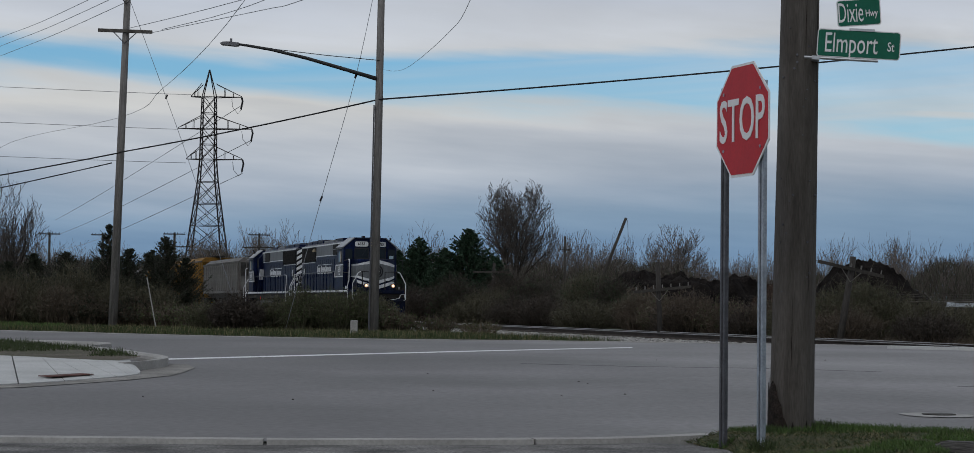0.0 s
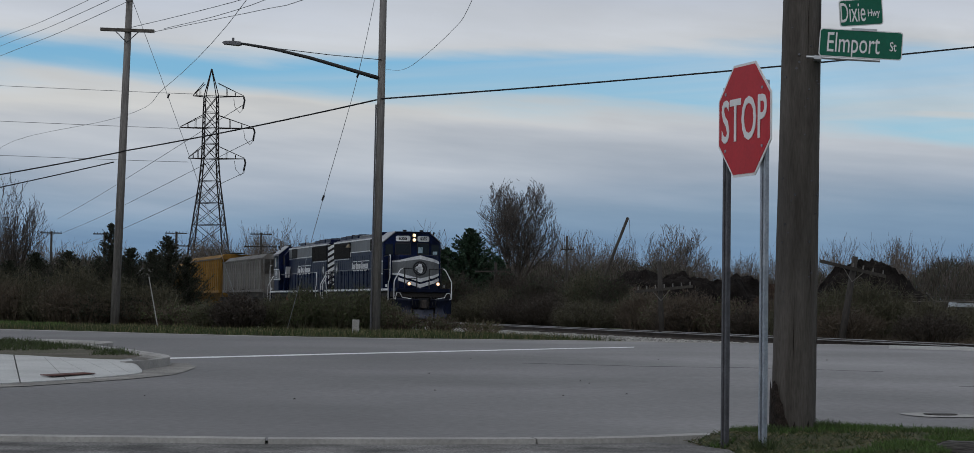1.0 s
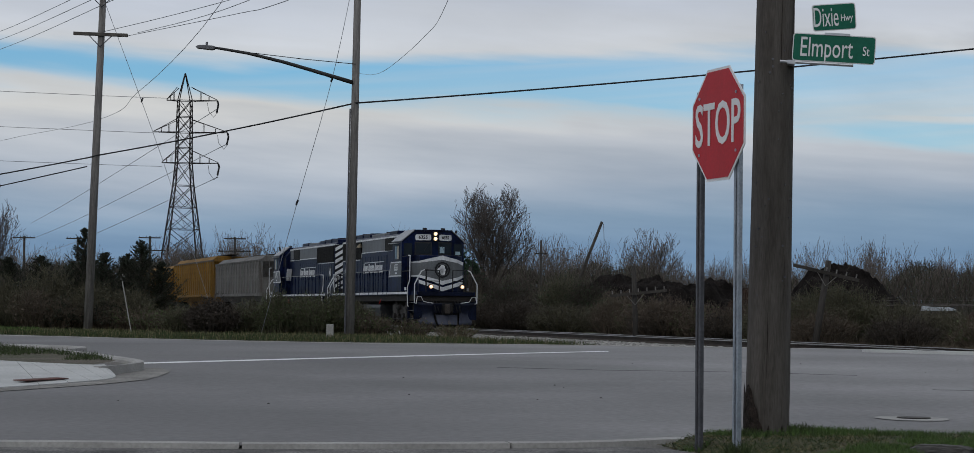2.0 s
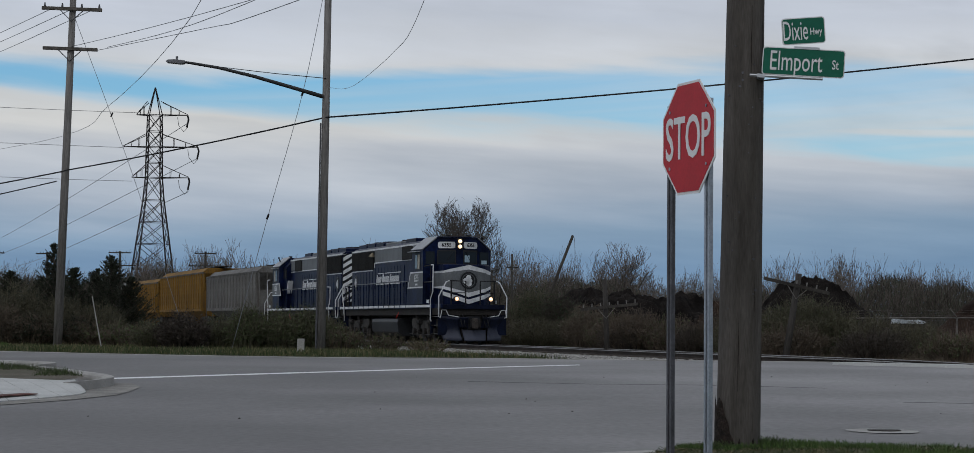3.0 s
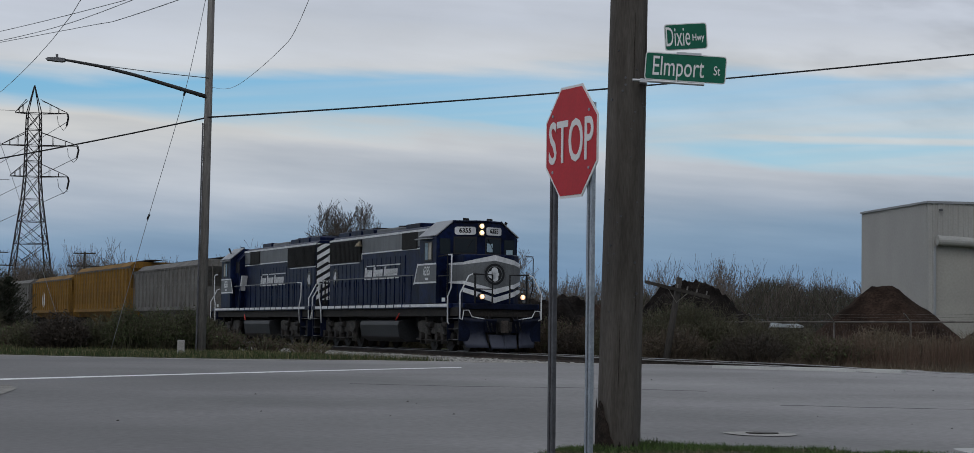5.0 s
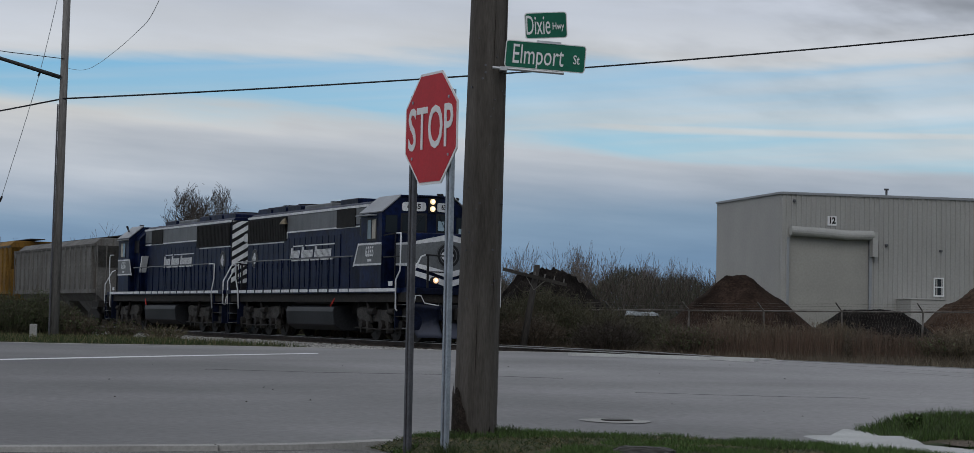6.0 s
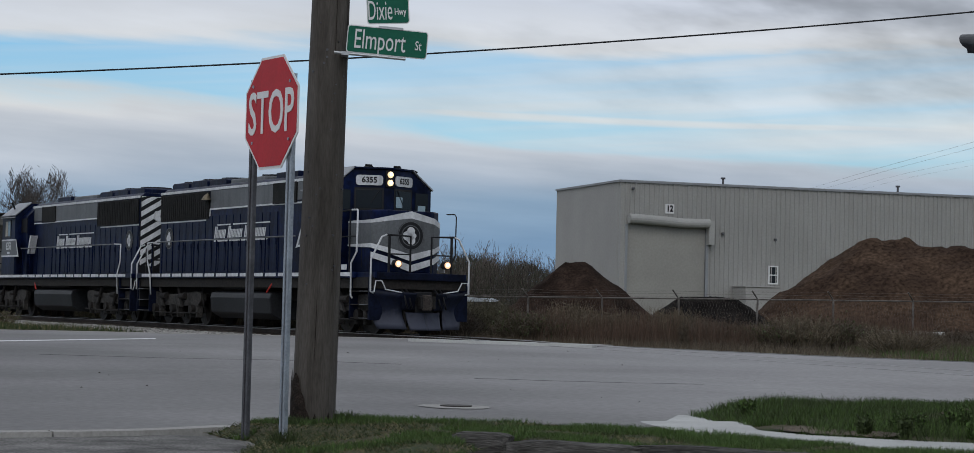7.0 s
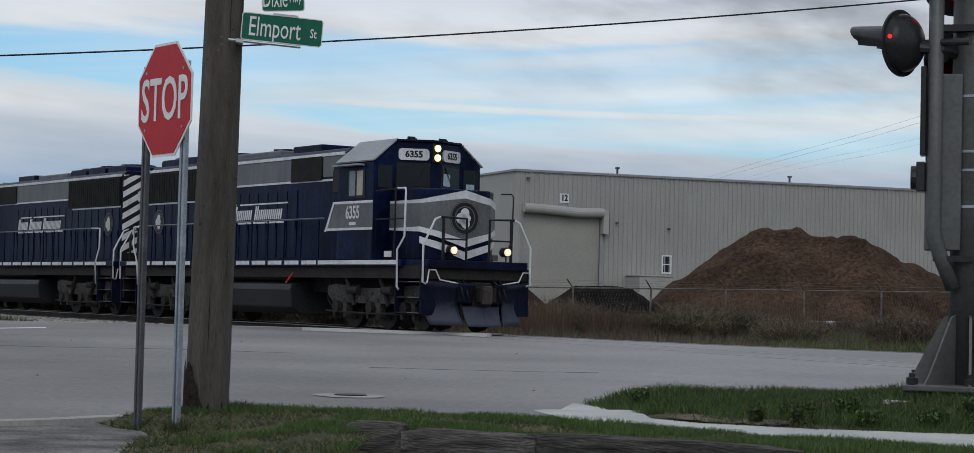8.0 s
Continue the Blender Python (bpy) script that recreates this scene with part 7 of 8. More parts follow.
        round_emblem(0.36, hood_ob, Matrix.Translation((-16.3, y + sgn * 0.03, 2.85)) @ Matrix.Rotation(0 if sgn < 0 else math.pi, 4, "Z"))
    # striped hood end with its number board
    end = part("hood_end", Shape().box(HOOD - 0.03, HOOD - 0.002, -0.97, 0.97, 1.7, 4.40), BLACK, ob, "black and white diagonally striped hood end")
    for k in range(13):
        # each stripe clipped to the end sheet, strip by strip across
        z, m_, st = 1.75 + k * 0.34, 10, Shape()
        for i in range(m_ + 1):
            a = -0.95 + 1.9 * i / m_
            mid = z - 1.15 * (a + 0.95) / 1.9
            for c in (mid, mid + 0.19):
                st.v.append((HOOD - 0.045, a, min(4.38, max(1.95, c))))
        for i in range(m_):
            if st.v[2 * i + 1][2] - st.v[2 * i][2] > 0.01 or st.v[2 * i + 3][2] - st.v[2 * i + 2][2] > 0.01:
                st.f.append((2 * i, 2 * i + 2, 2 * i + 3, 2 * i + 1))
        if st.f:
            part("white_stripe", st, LOCO_WHITE, end)
    def board(parent, x, y, z, w, h, facing, text):
        m = Matrix.Translation((x, y, z)) @ Matrix.Rotation(radians(facing), 4, "Z")
        pts = []
        for cx, cz, q0 in ((w - 0.08, h - 0.08, 0), (-w + 0.08, h - 0.08, 90), (-w + 0.08, -h + 0.08, 180), (w - 0.08, -h + 0.08, 270)):
            pts += [(cx + 0.08 * math.cos(radians(q0 + k * 30)), cz + 0.08 * math.sin(radians(q0 + k * 30))) for k in range(4)]
        b = part("number_board", Shape().prism(pts, -0.03, 0.03), LOCO_WHITE, parent, "white number board reading " + text, at=m)
        part("digits", letters(text, h * 1.55, BLACK, 0.002, 1.0, 0.008), BLACK, b, at=Matrix.Translation((0, -0.034, 0)))
    board(end, HOOD - 0.06, 0.0, 3.72, 0.46, 0.17, -90, number)
    # roof gear
    for x0, x1, z in ((-16.9, -15.4, 4.72), (-15.2, -13.8, 4.74), (-13.6, -12.2, 4.72)):
        fan = part("radiator_fan", Shape().prism([(x0, 4.34), (x1, 4.34), (x1, z - 0.06), (x1 - 0.12, z), (x0 + 0.12, z), (x0, z - 0.06)], -0.72, 0.72), BLUE, ob, "dark roof fan housing", bevel=0.03)
        part("fan_rim", Shape().disc(((x0 + x1) / 2, 0, z + 0.02), (0, 0, 1), 0.55, 0.06, 20), BLACK, fan)
    part("dynamic_brake", Shape().box(-11.9, -9.2, -0.7, 0.7, 4.48, 4.66), LOCO_GREY, ob, bevel=0.04)
    part("exhaust_stack", Shape().rod([(-10.2, -0.2, 4.5), (-10.2, -0.2, 4.76)], 0.16, 12).rod([(-9.7, -0.2, 4.5), (-9.7, -0.2, 4.74)], 0.16, 12), BLACK, ob)
    part("roof_box", Shape().box(-8.6, -7.0, -0.62, 0.62, 4.48, 4.72), BLUE, ob, bevel=0.03)
    bell = Shape()
    bell.rod([(-12.9, -1.06, 4.22), (-12.9, -1.10, 4.12), (-12.9, -1.10, 4.02)], 0.04, 12, 0.17)
    part("bell", bell, mat("tarnished bell bronze", (0.20, 0.17, 0.12), 0.5, 0.7, vary=0.2, bump=0.05), ob, "small bronze bell")
    # cab
    CF, CR = -2.70, -4.45
    roof_line = [(-1.53, 1.66), (1.53, 1.66), (1.53, 4.02), (0.88, 4.56), (-0.88, 4.56), (-1.53, 4.02)]
    cab = part("cab", Shape().prism(roof_line, CR, CF, "x"), BLUE, ob, "navy cab with sloping roof sides", bevel=0.025)
    part("cab_back", Shape().prism([(-1.25, 1.66), (1.25, 1.66), (1.25, 4.0), (0.85, 4.42), (-0.85, 4.42), (-1.25, 4.0)], -5.2, CR, "x"), BLUE, ob, bevel=0.02)
    for sgn in (-1, 1):
        y = sgn * 1.53
        part("roof_slope", Shape().add([(CR - 0.06, sgn * 1.56, 4.03), (CF + 0.04, sgn * 1.56, 4.03), (CF + 0.04, sgn * 0.90, 4.585), (CR - 0.06, sgn * 0.90, 4.585), (CR - 0.06, sgn * 1.58, 4.06), (CF + 0.04, sgn * 1.58, 4.06), (CF + 0.04, sgn * 0.90, 4.615), (CR - 0.06, sgn * 0.90, 4.615)],
                                           [(0, 1, 2, 3), (4, 5, 6, 7), (0, 1, 5, 4), (1, 2, 6, 5), (2, 3, 7, 6), (3, 0, 4, 7)]), PALE_ROOF, cab, "pale grey sloping roof panel")
        part("sun_visor", Shape().prism([(CR + 0.05, 3.98), (CF - 0.45, 3.98), (CF - 0.45, 3.94), (CR + 0.05, 3.94)], min(y, y + sgn * 0.22), max(y, y + sgn * 0.22)), PALE_ROOF, cab)
        win = part("side_window", Shape().box(-3.92, -3.10, min(y - sgn * 0.02, y + sgn * 0.012), max(y - sgn * 0.02, y + sgn * 0.012), 3.16, 3.86), BLACK, cab, "cab side window with sliding panes")
        part("pane", Shape().box(-3.84, -3.56, min(y + sgn * 0.012, y + sgn * 0.022), max(y + sgn * 0.012, y + sgn * 0.022), 3.22, 3.82), mat("pale side pane", (0.20, 0.25, 0.27), 0.1, vary=0.1, bump=0), win)
        part("blind", Shape().box(-3.48, -3.20, min(y + sgn * 0.012, y + sgn * 0.020), max(y + sgn * 0.012, y + sgn * 0.020), 3.22, 3.82), mat("cream blind", (0.36, 0.34, 0.30), 0.7, vary=0.1, bump=0.02), win, "cream blind")
        th = sorted((y, y + sgn * 0.010))
        band = part("grey_band", Shape().prism([(-4.95, 2.42), (CF, 2.42), (CF, 3.03), (-4.55, 3.03)], *th), LOCO_GREY, cab, "grey band along the cab side")
        t2 = sorted((y + sgn * 0.010, y + sgn * 0.016))
        part("white_rule", Shape().prism([(-4.57, 3.03), (CF, 3.03), (CF, 3.09), (-4.60, 3.09)], *t2), LOCO_WHITE, band)
        part("white_rule", Shape().prism([(-4.98, 2.38), (CF, 2.38), (CF, 2.44), (-4.94, 2.44)], *t2), LOCO_WHITE, band)
        part("white_rule", Shape().prism([(-5.06, 2.36), (-4.96, 2.36), (-4.56, 3.09), (-4.64, 3.09)], *t2), LOCO_WHITE, band)
        side = Matrix.Rotation(0 if sgn < 0 else math.pi, 4, "Z")
        part("cab_number", letters(number, 0.44, LOCO_WHITE, 0.002, 0.78, 0.008), LOCO_WHITE, band, "white painted number " + number, at=Matrix.Translation((-3.66, y + sgn * 0.016, 2.80)) @ side)
        part("owner_mark", Shape().box(-0.16, 0.16, -0.004, 0, -0.03, 0.05), LOCO_WHITE, band, at=Matrix.Translation((-3.66, y + sgn * 0.012, 2.53)) @ side)
        part("step_light_plate", Shape().box(-2.12, -1.80, min(y * 0.99, y), max(y * 0.99, y), 1.72, 1.86), LOCO_WHITE, ob)
        yb = sgn * 1.25
        part("vent_panel", Shape().box(-5.17, -4.47, min(yb, yb + sgn * 0.03), max(yb, yb + sgn * 0.03), 3.36, 3.92), BLACK, cab, "black vent panel")
    # cab front: two faces that meet in a blunt edge, with windows, number boards and headlight
    f, PEAK, PW = CF + 0.004, CF + 0.36, 0.14
    part("cab_front", Shape().prism([(CF - 0.05, -0.92), (CF, -0.92), (PEAK, -PW), (PEAK, PW), (CF, 0.92), (CF - 0.05, 0.92)], 3.30, 4.54, "z"), BLUE, ob, "navy peaked cab front", bevel=0.015)
    part("front_roof", Shape().prism([(CF - 0.10, -0.90), (CF + 0.04, -0.94), (PEAK + 0.07, -PW), (PEAK + 0.07, PW), (CF + 0.04, 0.94), (CF - 0.10, 0.90)], 4.545, 4.60, "z"), BLUE, ob, bevel=0.01)
    for sgn in (-1, 1):
        lean_ = math.atan2(PEAK - CF, 0.92 - PW)
        face = Matrix.Translation(((CF + PEAK) / 2, sgn * (0.92 + PW) / 2, 0)) @ Matrix.Rotation(radians(90) + sgn * lean_, 4, "Z")
        part("windscreen_surround", Shape().box(-0.41, 0.41, -0.008, 0.002, 3.40, 4.03), BLACK, cab, at=face)
        part("windscreen", Shape().box(-0.36, 0.36, -0.016, -0.008, 3.46, 3.97), GLASS, cab, "dark windscreen pane", bevel=0.004, at=face)
        part("wiper", Shape().rod([(-sgn * 0.28, -0.03, 3.96), (-sgn * 0.05, -0.035, 3.60)], 0.010, 5), BLACK, cab, at=face)
        board(cab, face.translation.x + 0.012, face.translation.y + sgn * 0.005, 4.235, 0.375, 0.140, 90 + sgn * math.degrees(lean_), number)
        part("side_windscreen", Shape().box(f, f + 0.012, *sorted((sgn * 1.02, sgn * 1.42)), 3.40, 3.95), GLASS, cab, "dark windscreen pane", bevel=0.004)
        if sgn > 0:
            part("through_window", Shape().box(-0.33, -0.04, -0.020, -0.016, 3.50, 3.80), SKY_GLASS, cab, "pane painted pale as the sky beyond the cab", at=face)
            part("through_window", Shape().box(f + 0.012, f + 0.016, 1.10, 1.34, 3.44, 3.60), SKY_GLASS, cab, "pane painted pale as the sky beyond the cab")
    case = part("headlight_case", Shape().box(PEAK - 0.02, PEAK + 0.05, -0.13, 0.13, 4.04, 4.52), BLACK, cab, bevel=0.02)
    for z in (4.40, 4.17):
        part("headlight", Shape().disc((PEAK + 0.06, 0, z), (1, 0, 0), 0.088, 0.04, 20), LAMP, case, "burning headlight")
        part("lamp_core", Shape().disc((PEAK + 0.085, 0.01, z + 0.01), (1, 0, 0), 0.048, 0.012, 14), CORE, case)
    for y in (-0.35, 0.55):
        part("roof_fitting", Shape().box(CF - 0.4, CF - 0.1, y - 0.06, y + 0.06, 4.56, 4.66).rod([(CF - 0.25, y - 0.1, 4.68), (CF - 0.25, y + 0.1, 4.68)], 0.03, 8), BLACK, ob)
    part("aerial_horn", Shape().rod([(CF - 0.6, 1.2, 4.3), (CF - 0.55, 1.32, 4.62)], 0.03, 6, 0.06), BLACK, ob)
    # nose
    NF = -1.02
    nose_plan = [(CF, -1.03), (NF - 0.31, -1.03), (NF, -0.72), (NF, 0.72), (NF - 0.31, 1.03), (CF, 1.03)]
    nose = part("nose", Shape().prism(nose_plan, 1.66, 3.36, "z"), BLUE, ob, "blunt navy nose", bevel=0.04)

    def on_nose(rows, out, m_, label=""):
        """A painted strip round the nose: rows of (across, low, high), across measured along its faces from the middle."""
        s = Shape()
        def place(u):
            a = abs(u)
            sg = 1 if u > 0 else -1
            if a <= 0.72:
                return NF + out, u
            if a <= 1.158:
                k = (a - 0.72) / 0.438
                return NF - 0.31 * k + out * 0.7, sg * (0.72 + 0.31 * k + out * 0.7)
            return NF - 0.31 - (a - 1.158), sg * (1.03 + out)
        us = sorted(set([r[0] for r in rows] + [u for u in (-1.158, -0.72, 0, 0.72, 1.158) if rows[0][0] < u < rows[-1][0]]))
        n = 0
        for u in us:
            for (a, l0, h0), (b, l1, h1) in zip(rows[:-1], rows[1:]):
                if a <= u <= b:
                    k = (u - a) / (b - a)
                    x, y = place(u)
                    s.v += [(x, y, l0 + (l1 - l0) * k), (x, y, h0 + (h1 - h0) * k)]
                    n += 1
                    break
        s.f = [(2 * i, 2 * i + 2, 2 * i + 3, 2 * i + 1) for i in range(n - 1)]
        return part("nose_stripe", s, m_, nose, label)
    on_nose([(-2.5, 2.42, 3.03), (-1.158, 2.42, 3.03), (0, 2.12, 3.24), (1.158, 2.42, 3.03), (2.5, 2.42, 3.03)], 0.042, LOCO_GREY, "grey chevron band")
    on_nose([(-2.5, 3.02, 3.08), (-1.158, 3.00, 3.09), (0, 3.15, 3.345), (1.158, 2.92, 3.06), (2.5, 3.02, 3.08)], 0.047, LOCO_WHITE, "white chevron")
    on_nose([(-2.5, 2.38, 2.43), (-1.158, 2.33, 2.45), (0, 1.98, 2.17), (1.158, 2.33, 2.45), (2.5, 2.38, 2.43)], 0.047, LOCO_WHITE, "white chevron")
    on_nose([(-1.158, 2.06, 2.22), (0, 1.69, 1.88), (1.158, 2.06, 2.22)], 0.047, LOCO_WHITE, "white chevron")
    round_emblem(0.40, nose, Matrix.Translation((NF + 0.052, -0.02, 2.68)) @ Matrix.Rotation(radians(90), 4, "Z"))
    part("nose_door_gap", Shape().box(-1.9, -1.86, -1.045, -1.03, 1.8, 3.1), BLACK, nose)
    # pilot, plough, steps, coupler at both ends
    for x, d in ((END, 1), (LEN, -1)):
        part("end_plate", Shape().box(min(x, x - 0.18 * d), max(x, x - 0.18 * d), -1.34, 1.34, 1.46, 1.66), PLATE_BLUE, ob, bevel=0.02)
        part("buffer_beam", Shape().box(*sorted((x - 0.2 * d, x - 0.30 * d)), -1.45, 1.45, 0.55, 1.42), BLACK, ob, "dark recessed buffer beam")
        cp = Shape().box(*sorted((x - 0.1 * d, x + 0.30 * d)), -0.16, 0.16, 0.72, 1.02).prism([(x + 0.18 * d, -0.20), (x + 0.42 * d, -0.24), (x + 0.45 * d, -0.05), (x + 0.34 * d, 0.02), (x + 0.44 * d, 0.20), (x + 0.2 * d, 0.22)], 0.70, 1.04, "z")
        part("coupler", cp, UNDER, ob, "rusty knuckle coupler", bevel=0.02)
        for sgn in (-1, 1):
            y0, y1 = sorted((sgn * 1.05, sgn * 1.50))
            st = part("step_well", Shape().box(*sorted((x - 0.15 * d, x - 0.22 * d)), y0, y1, 0.38, 1.5).box(*sorted((x - 1.30 * d, x - 1.34 * d)), y0, y1, 0.38, 1.5).box(*sorted((x - 0.15 * d, x - 1.34 * d)), *sorted((sgn * 1.03, sgn * 1.07)), 0.38, 1.5), PLATE_BLUE, ob, "dark blue step well")
            for z in (0.42, 0.78, 1.14):
                part("tread", Shape().box(*sorted((x - 0.22 * d, x - 1.30 * d)), *sorted((sgn * 1.07, sgn * 1.48)), z - 0.015, z + 0.015), UNDER, st)
                part("tread_edge", Shape().box(*sorted((x - 0.25 * d, x - 0.75 * d)), *sorted((sgn * 1.482, sgn * 1.495)), z - 0.008, z + 0.012), LOCO_GREY, st)
            # white corner handrails
            r1 = [(x - 1.15 * d, sgn * 1.50, 0.95), (x - 1.18 * d, sgn * 1.54, 1.02), (x - 1.20 * d, sgn * 1.54, 1.9), (x - 0.92 * d, sgn * 1.52, 2.2), (x - 0.90 * d, sgn * 1.52, 3.26), (x - 0.96 * d, sgn * 1.50, 3.33), (x - 1.35 * d, sgn * 1.47, 3.34)]
            if d < 0:
                r1 = [(x - 1.45 * d, sgn * 1.50, 0.95), (x - 1.45 * d, sgn * 1.54, 1.6), (x - 1.15 * d, sgn * 1.54, 2.1), (x - 1.15 * d, sgn * 1.54, 2.68), (x - 1.9 * d, sgn * 1.50, 2.70)]
            far_side = d > 0 and sgn > 0 and not turn
            part("grab_rail", Shape().rod(r1, 0.018 if far_side else 0.026, 8), BLACK if far_side else LOCO_WHITE, ob, "dark corner handrail" if far_side else "white corner handrail", smooth=True)
            if d > 0 and sgn < 0:
                part("gate_rail", Shape().rod([(x - 1.35, sgn * 1.47, 3.34), (x - 2.3, sgn * 1.50, 3.30)], 0.022, 6).rod([(x - 1.45, sgn * 1.47, 3.33), (x - 1.45, sgn * 1.47, 1.66)], 0.022, 6).rod([(x - 0.95, sgn * 1.50, 2.62), (x - 2.3, sgn * 1.50, 2.62)], 0.02, 6), BLACK, ob)
            r2 = [(x - 0.12 * d, sgn * 1.40, 1.10), (x - 0.10 * d, sgn * 1.50, 1.14), (x - 0.10 * d, sgn * 1.50, 2.0), (x - 0.12 * d, sgn * 1.18, 2.60), (x - 0.12 * d, sgn * 1.03, 2.66)]
            part("grab_rail", Shape().rod(r2, 0.026, 8), LOCO_WHITE, ob, "white corner handrail", smooth=True)
            part("lift_lever", Shape().rod([(x + 0.02 * d, sgn * 1.45, 1.12), (x + 0.02 * d, sgn * 1.40, 1.42), (x + 0.02 * d, sgn * 1.22, 1.42), (x + 0.02 * d, sgn * 1.1, 1.2), (x + 0.05 * d, sgn * 0.6, 1.12)], 0.018, 6), LOCO_WHITE, ob)
            part("front_rail", Shape().rod([(x - 0.12 * d, sgn * 1.03, 2.66), (x - 0.10 * d, sgn * 0.32, 2.64), (x - 0.10 * d, sgn * 0.32, 1.66)], 0.032, 6).rod([(x - 0.12 * d, sgn * 0.95, 2.65), (x - 0.12 * d, sgn * 0.95, 1.66)], 0.038, 6).rod([(x - 0.12 * d, sgn * 0.95, 2.15), (x - 0.10 * d, sgn * 0.32, 2.15)], 0.02, 6), BLACK, ob)
    for sgn in (-1, 1):
        d_ = part("ditch_light_case", Shape().rod([(END - 0.15, sgn * 0.75, 1.89), (END + 0.03, sgn * 0.75, 1.89)], 0.115, 16), BLACK, ob)
        part("lamp_core", Shape().disc((END + 0.058, sgn * 0.75, 1.90), (1, 0, 0), 0.045, 0.012, 14), CORE, d_)
        part("ditch_light", Shape().disc((END + 0.04, sgn * 0.75, 1.89), (1, 0, 0), 0.088, 0.03, 18), DITCH, d_, "burning ditch light")
    dusty = plough_paint()

    def blade(side, u0, u1, z0, z1):
        """A piece of the hollow V-shaped plough between two widths and heights; narrower towards its foot."""
        s, n, m = Shape(), 8, 7
        for back in (0.0, 0.04):
            for i in range(n + 1):
                for k in range(m + 1):
                    u, z = u0 + (u1 - u0) * i / n, z0 + (z1 - z0) * k / m
                    rise = (z - 0.15) / 1.0
                    half = 1.24 + 0.30 * max(0.0, rise) ** 0.8
                    s.v.append((END + 0.40 - 0.50 * u ** 1.4 - 0.20 * math.sin(3.1416 * min(1.0, max(0.0, rise))) - back, side * half * u, z + (0.10 * u * u * max(0.0, rise))))
        q = (n + 1) * (m + 1)
        for i in range(n):
            for k in range(m):
                f = (i * (m + 1) + k, (i + 1) * (m + 1) + k, (i + 1) * (m + 1) + k + 1, i * (m + 1) + k + 1)
                s.f += [f, tuple(p + q for p in reversed(f))]
        for i in range(n):
            for k in (0, m):
                p, r = i * (m + 1) + k, (i + 1) * (m + 1) + k
                s.f.append((p, r, r + q, p + q))
        for k in range(m):
            for i in (0, n):
                p = i * (m + 1) + k
                s.f.append((p, p + 1, p + 1 + q, p + q))
        return s
    plough = part("snow_plough", blade(1, 0.44, 1.0, 0.15, 1.10), dusty, ob, "dark blue hollow plough, dusty towards its foot", smooth=True)
    part("plough_blade", blade(-1, 0.44, 1.0, 0.15, 1.10), dusty, plough, smooth=True)
    for side in (-1, 1):
        part("plough_plate", blade(side, 0.0, 0.37, 0.13, 0.60), dusty, plough, smooth=True)
        part("plough_cheek", blade(side, 0.20, 0.44, 0.66, 1.12), dusty, plough, smooth=True)
        part("plough_rib", Shape().prism([(END - 0.3, 0.2), (END + 0.10, 0.25), (END - 0.05, 1.1), (END - 0.3, 1.1)], *sorted((side * 0.50, side * 0.53))), UNDER, plough)
    # coupler shank, air hoses and their glad hands in the mouth of the plough
    part("coupler_pocket", Shape().box(END - 0.25, END + 0.12, -0.26, 0.26, 0.58, 1.16), BLACK, ob, bevel=0.03)
    part("coupler_knuckle", Shape().rod([(END + 0.42, -0.06, 0.66), (END + 0.42, -0.06, 1.08)], 0.13, 14).box(END + 0.10, END + 0.40, -0.13, 0.15, 0.74, 1.00), mat("rusty coupler steel", (0.052, 0.044, 0.040), 0.7, 0.3, vary=0.4, big=5, small=30, bump=0.2), ob, "rusty knuckle", bevel=0.02)
    for y in (-0.62, -0.48, 0.40, 0.55):
        part("air_hose", Shape().rod([(END - 0.02, y, 1.22), (END + 0.16, y, 1.10), (END + 0.22, y + 0.03, 0.86), (END + 0.20, y + 0.10, 0.70)], 0.024, 6), BLACK, ob, smooth=True)
    # side handrails: stanchions and a long rail
    post = Shape().rod([(0, 0, 0), (0, 0, 1.06)], 0.022, 6).mesh("stanchion", BLUE)
    for sgn in (-1, 1):
        x = -5.45
        while x > HOOD + 0.2:
            part("stanchion", post, BLUE, ob, at=Matrix.Translation((x, sgn * 1.49, 1.64)))
            x -= 0.93
        part("hand_rail", Shape().rod([(-5.2, sgn * 1.49, 2.70), (HOOD + 0.6, sgn * 1.49, 2.70)], 0.022, 6), LOCO_GREY, ob)
    # below the deck
    tank = Shape().prism([(-0.95, 1.15), (-1.42, 1.05), (-1.46, 0.9), (-1.40, 0.45), (-1.1, 0.27), (1.1, 0.27), (1.40, 0.45), (1.46, 0.9), (1.42, 1.05), (0.95, 1.15)], -11.5, -6.95, "x")
    part("fuel_tank", tank, mat("dark grey tank paint", (0.018, 0.019, 0.022), 0.5, vary=0.25, big=1, small=14, bump=0.06), ob, "dark grey fuel tank", bevel=0.03)
    for sgn in (-1, 1):
        part("air_reservoir", Shape().rod([(-10.9, sgn * 1.22, 1.30), (-7.4, sgn * 1.22, 1.30)], 0.16, 14), UNDER, ob)
        part("brake_hose", Shape().rod([(-6.9, sgn * 1.40, 1.34), (-7.05, sgn * 1.44, 1.20), (-7.2, sgn * 1.45, 1.08)], 0.028, 6), mat("red valve handle", (0.45, 0.04, 0.03), 0.5, vary=0.1, bump=0), ob, "small red valve handle")
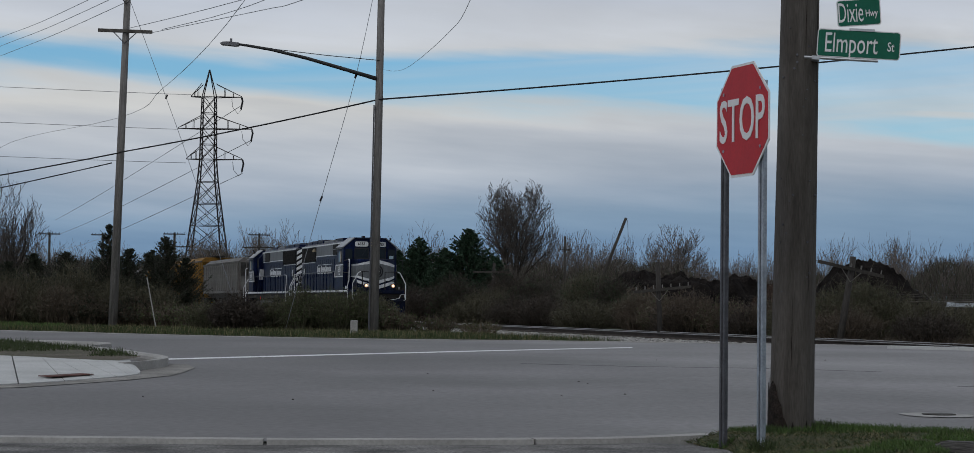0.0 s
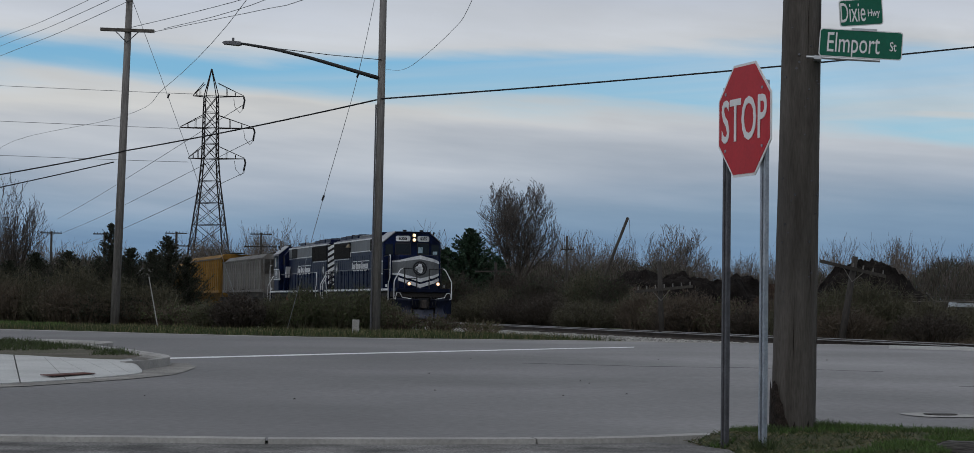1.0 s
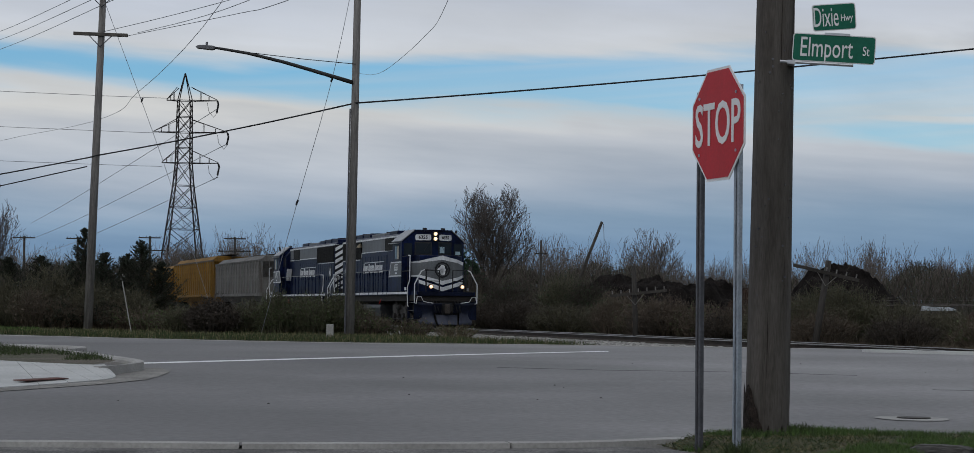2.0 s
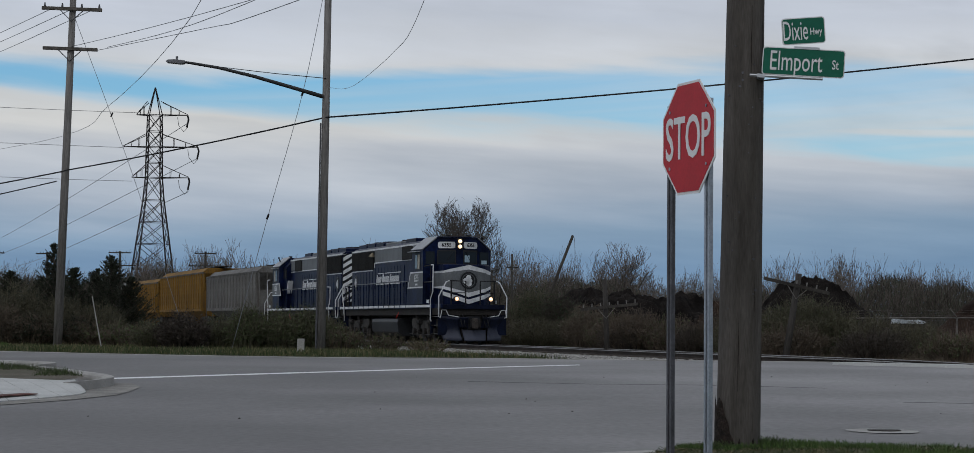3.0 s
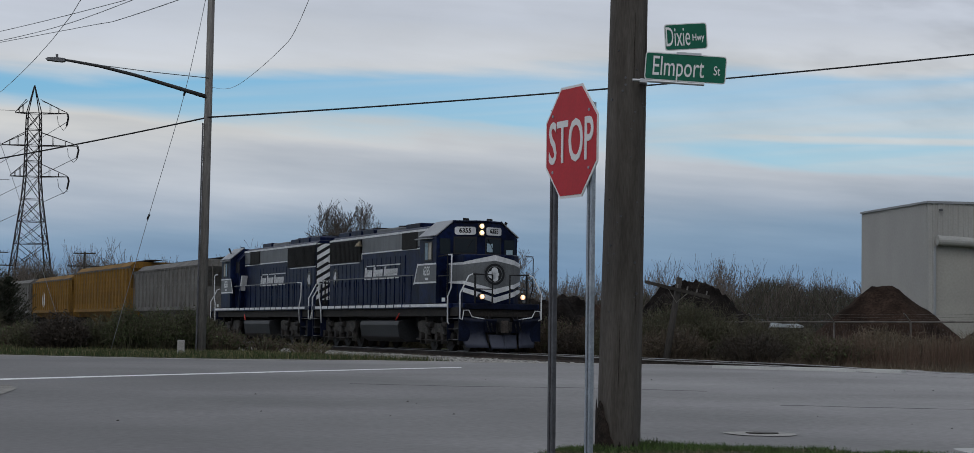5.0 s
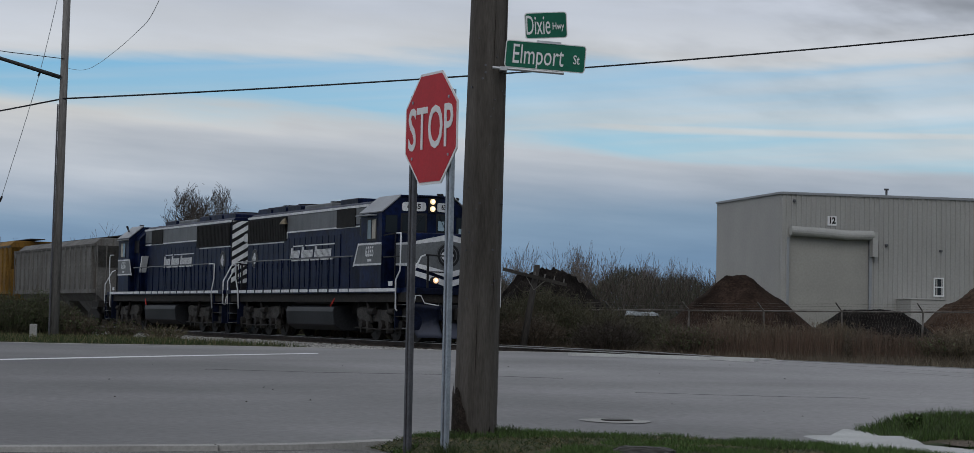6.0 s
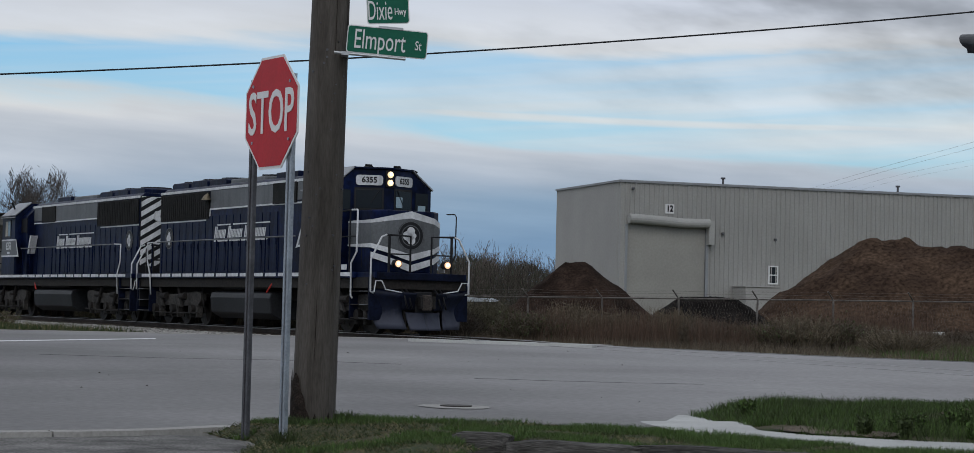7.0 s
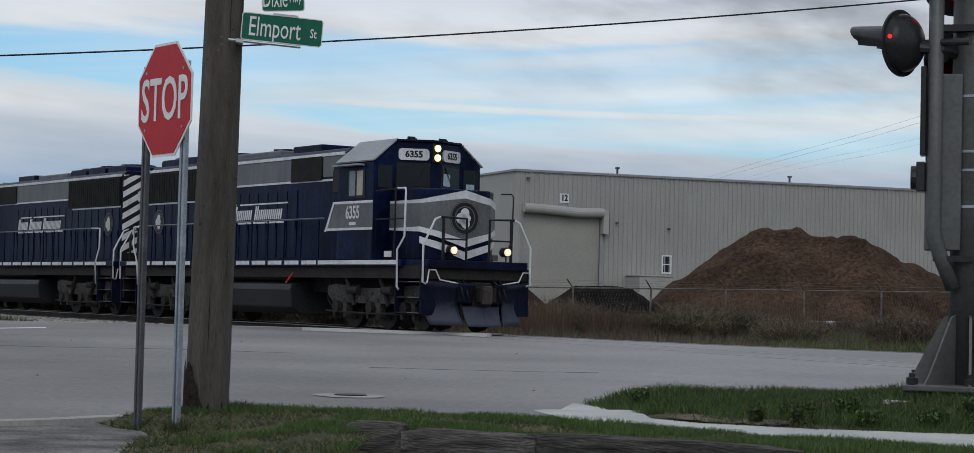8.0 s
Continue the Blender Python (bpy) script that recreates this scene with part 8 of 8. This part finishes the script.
    if turn:
        part("slanted_panel", Shape().prism([(-5.32, 2.50), (-5.46, 2.50), (-5.80, 3.22), (-5.62, 3.22)], 1.0, 1.28), LOCO_WHITE, ob, "white slanted panel beside the cab", bevel=0.01)
    truck(ob, (-1.45, -3.05, -4.70))
    truck(ob, (-13.35, -15.0, -16.6))
    return ob


loco = locomotive("6355", 0.0, 0.0)
loco_b = locomotive("6356", -36.45, math.pi)


def hopper(off, length, high, paint, label, emblem=False):
    """A covered hopper car: ribbed sides over sloping end sheets, running boards, ladders and trucks."""
    ob = thing("hopper_car", train_pose(FRONT + off), label, "freight car", group="freight cars")
    L, W = length, 1.58
    body = part("body", Shape().prism([(-1.0, 1.25), (1.0, 1.25), (W, 1.75), (W, high - 0.35), (1.15, high), (-1.15, high), (-W, high - 0.35), (-W, 1.75)], -L + 1.1, -1.1, "x"), paint, ob, bevel=0.03)
    for e, d in ((-1.1, 1), (-L + 1.1, -1)):
        part("end_sheet", Shape().add([(e, -W, high - 0.4), (e, W, high - 0.4), (e + 0.85 * d, W, high - 0.4), (e + 0.85 * d, -W, high - 0.4), (e - 0.9 * d, -1.2, 1.75), (e - 0.9 * d, 1.2, 1.75)], [(0, 1, 2, 3), (3, 2, 5, 4), (0, 3, 4), (1, 2, 5), (0, 1, 5, 4)]), paint, ob)
        part("end_ladder", Shape().rod([(e + 0.8 * d, -W + 0.05, 1.2), (e + 0.8 * d, -W + 0.05, high - 0.3)], 0.03, 6).rod([(e + 0.8 * d, -W + 0.5, 1.2), (e + 0.8 * d, -W + 0.5, high - 0.3)], 0.03, 6), paint, ob)
        part("end_sill", Shape().box(*sorted((e - 0.3 * d, e + 0.95 * d)), -1.45, 1.45, 0.95, 1.25), UNDER, ob)
        cp = Shape().box(*sorted((e + 0.9 * d, e + 1.25 * d)), -0.15, 0.15, 0.72, 1.0)
        part("coupler", cp, UNDER, ob)
    n = int((L - 2.2) / 1.02)
    rib = Shape().prism([(-0.05, 0.0), (0.05, 0.0), (0.03, -0.07), (-0.03, -0.07)], 1.78, high - 0.36, "z").mesh("side_rib", paint)
    for sgn in (-1, 1):
        for k in range(n + 1):
            part("side_rib", rib, paint, body, at=Matrix.Translation((-1.15 - k * (L - 2.3) / n, sgn * W, 0)) @ Matrix.Rotation(0 if sgn < 0 else math.pi, 4, "Z"))
        part("side_sill", Shape().box(-L + 0.9, -0.9, *sorted((sgn * 1.45, sgn * 1.62)), 1.60, 1.80), paint, ob)
        part("top_chord", Shape().box(-L + 0.5, -0.5, *sorted((sgn * 1.45, sgn * 1.62)), high - 0.42, high - 0.30), mat("dirty roof edge", (0.08, 0.075, 0.07), 0.8, vary=0.3, bump=0.1), ob)
    part("running_board", Shape().box(-L + 0.6, -0.6, -0.4, 0.4, high + 0.08, high + 0.13), UNDER, ob)
    for k in range(3):
        x = -L * (0.25 + 0.25 * k)
        part("discharge_gate", Shape().add([(x - 1.4, -1.0, 1.3), (x + 1.4, -1.0, 1.3), (x + 1.4, 1.0, 1.3), (x - 1.4, 1.0, 1.3), (x - 0.4, -0.5, 0.5), (x + 0.4, -0.5, 0.5), (x + 0.4, 0.5, 0.5), (x - 0.4, 0.5, 0.5)], [(0, 1, 5, 4), (1, 2, 6, 5), (2, 3, 7, 6), (3, 0, 4, 7), (4, 5, 6, 7)]), paint, ob)
    if emblem:
        part("emblem", Shape().disc((-L + 6.2, -W - 0.012, 2.55), (0, 1, 0), 0.55, 0.02, 28), LOCO_WHITE, ob, "faded round white emblem")
    for c in (-2.2, -L + 2.2):
        t = new("truck")
        t.parent = ob
        for sgn in (-1, 1):
            y0, y1 = sorted((sgn * 1.0, sgn * 1.15))
            part("side_frame", Shape().prism([(c - 1.15, 0.62), (c - 0.5, 0.86), (c + 0.5, 0.86), (c + 1.15, 0.62), (c + 1.15, 0.42), (c + 0.75, 0.42), (c + 0.35, 0.26), (c - 0.35, 0.26), (c - 0.75, 0.42), (c - 1.15, 0.42)], y0, y1), UNDER, t, bevel=0.02)
        for a in (c - 0.85, c + 0.85):
            wheelset(a, ob)
    return ob


GREY_CAR = mat("pale grey car paint", (0.13, 0.126, 0.12), 0.8, vary=0.2, big=0.8, small=12, bump=0.05, grime_sheen=(0.07, 0.052, 0.040, 0.75))
YELLOW_CAR = mat("faded yellow car paint", (0.175, 0.092, 0.016), 0.8, vary=0.25, big=0.6, small=10, bump=0.05, grime_sheen=(0.07, 0.045, 0.025, 0.75))
cars = [(hopper(-37.2, 18.6, 4.25, GREY_CAR, "weathered grey covered hopper car with rust streaks"), -37.2),
        (hopper(-56.1, 20.6, 4.62, YELLOW_CAR, "faded yellow covered hopper car with rust streaks"), -56.1),
        (hopper(-77.0, 18.6, 4.3, YELLOW_CAR, "faded yellow covered hopper car with a pale painted emblem", True), -77.0),
        (hopper(-95.9, 18.6, 4.3, GREY_CAR, "weathered grey covered hopper car with rust streaks"), -95.9)]


# ---- everything that moves ----
def along(t):
    """Metres still to go at t, between the rows of TRAIN_S."""
    for (t0, s0), (t1, s1) in zip(TRAIN_S[:-1], TRAIN_S[1:]):
        if t <= t1:
            return s0 + (s1 - s0) * (t - t0) / (t1 - t0)
    return TRAIN_S[-1][1]


def motions():
    walk(loco, [(t, train_pose(FRONT + s)) for t, s in TRAIN_S])
    walk(loco_b, [(t, train_pose(FRONT + s - 36.45, math.pi)) for t, s in TRAIN_S])
    for car, off in cars:
        walk(car, [(t, train_pose(FRONT + s + off)) for t, s in TRAIN_S])
    steps = [i / 15 for i in range(121)]
    for ws, x in WHEELSETS:
        way = -1 if ws.parent == loco_b else 1
        walk(ws, [(t, Matrix.Translation((x, 0, 0.51)) @ Matrix.Rotation(way * along(t) / 0.51, 4, "Y")) for t in steps])


motions()
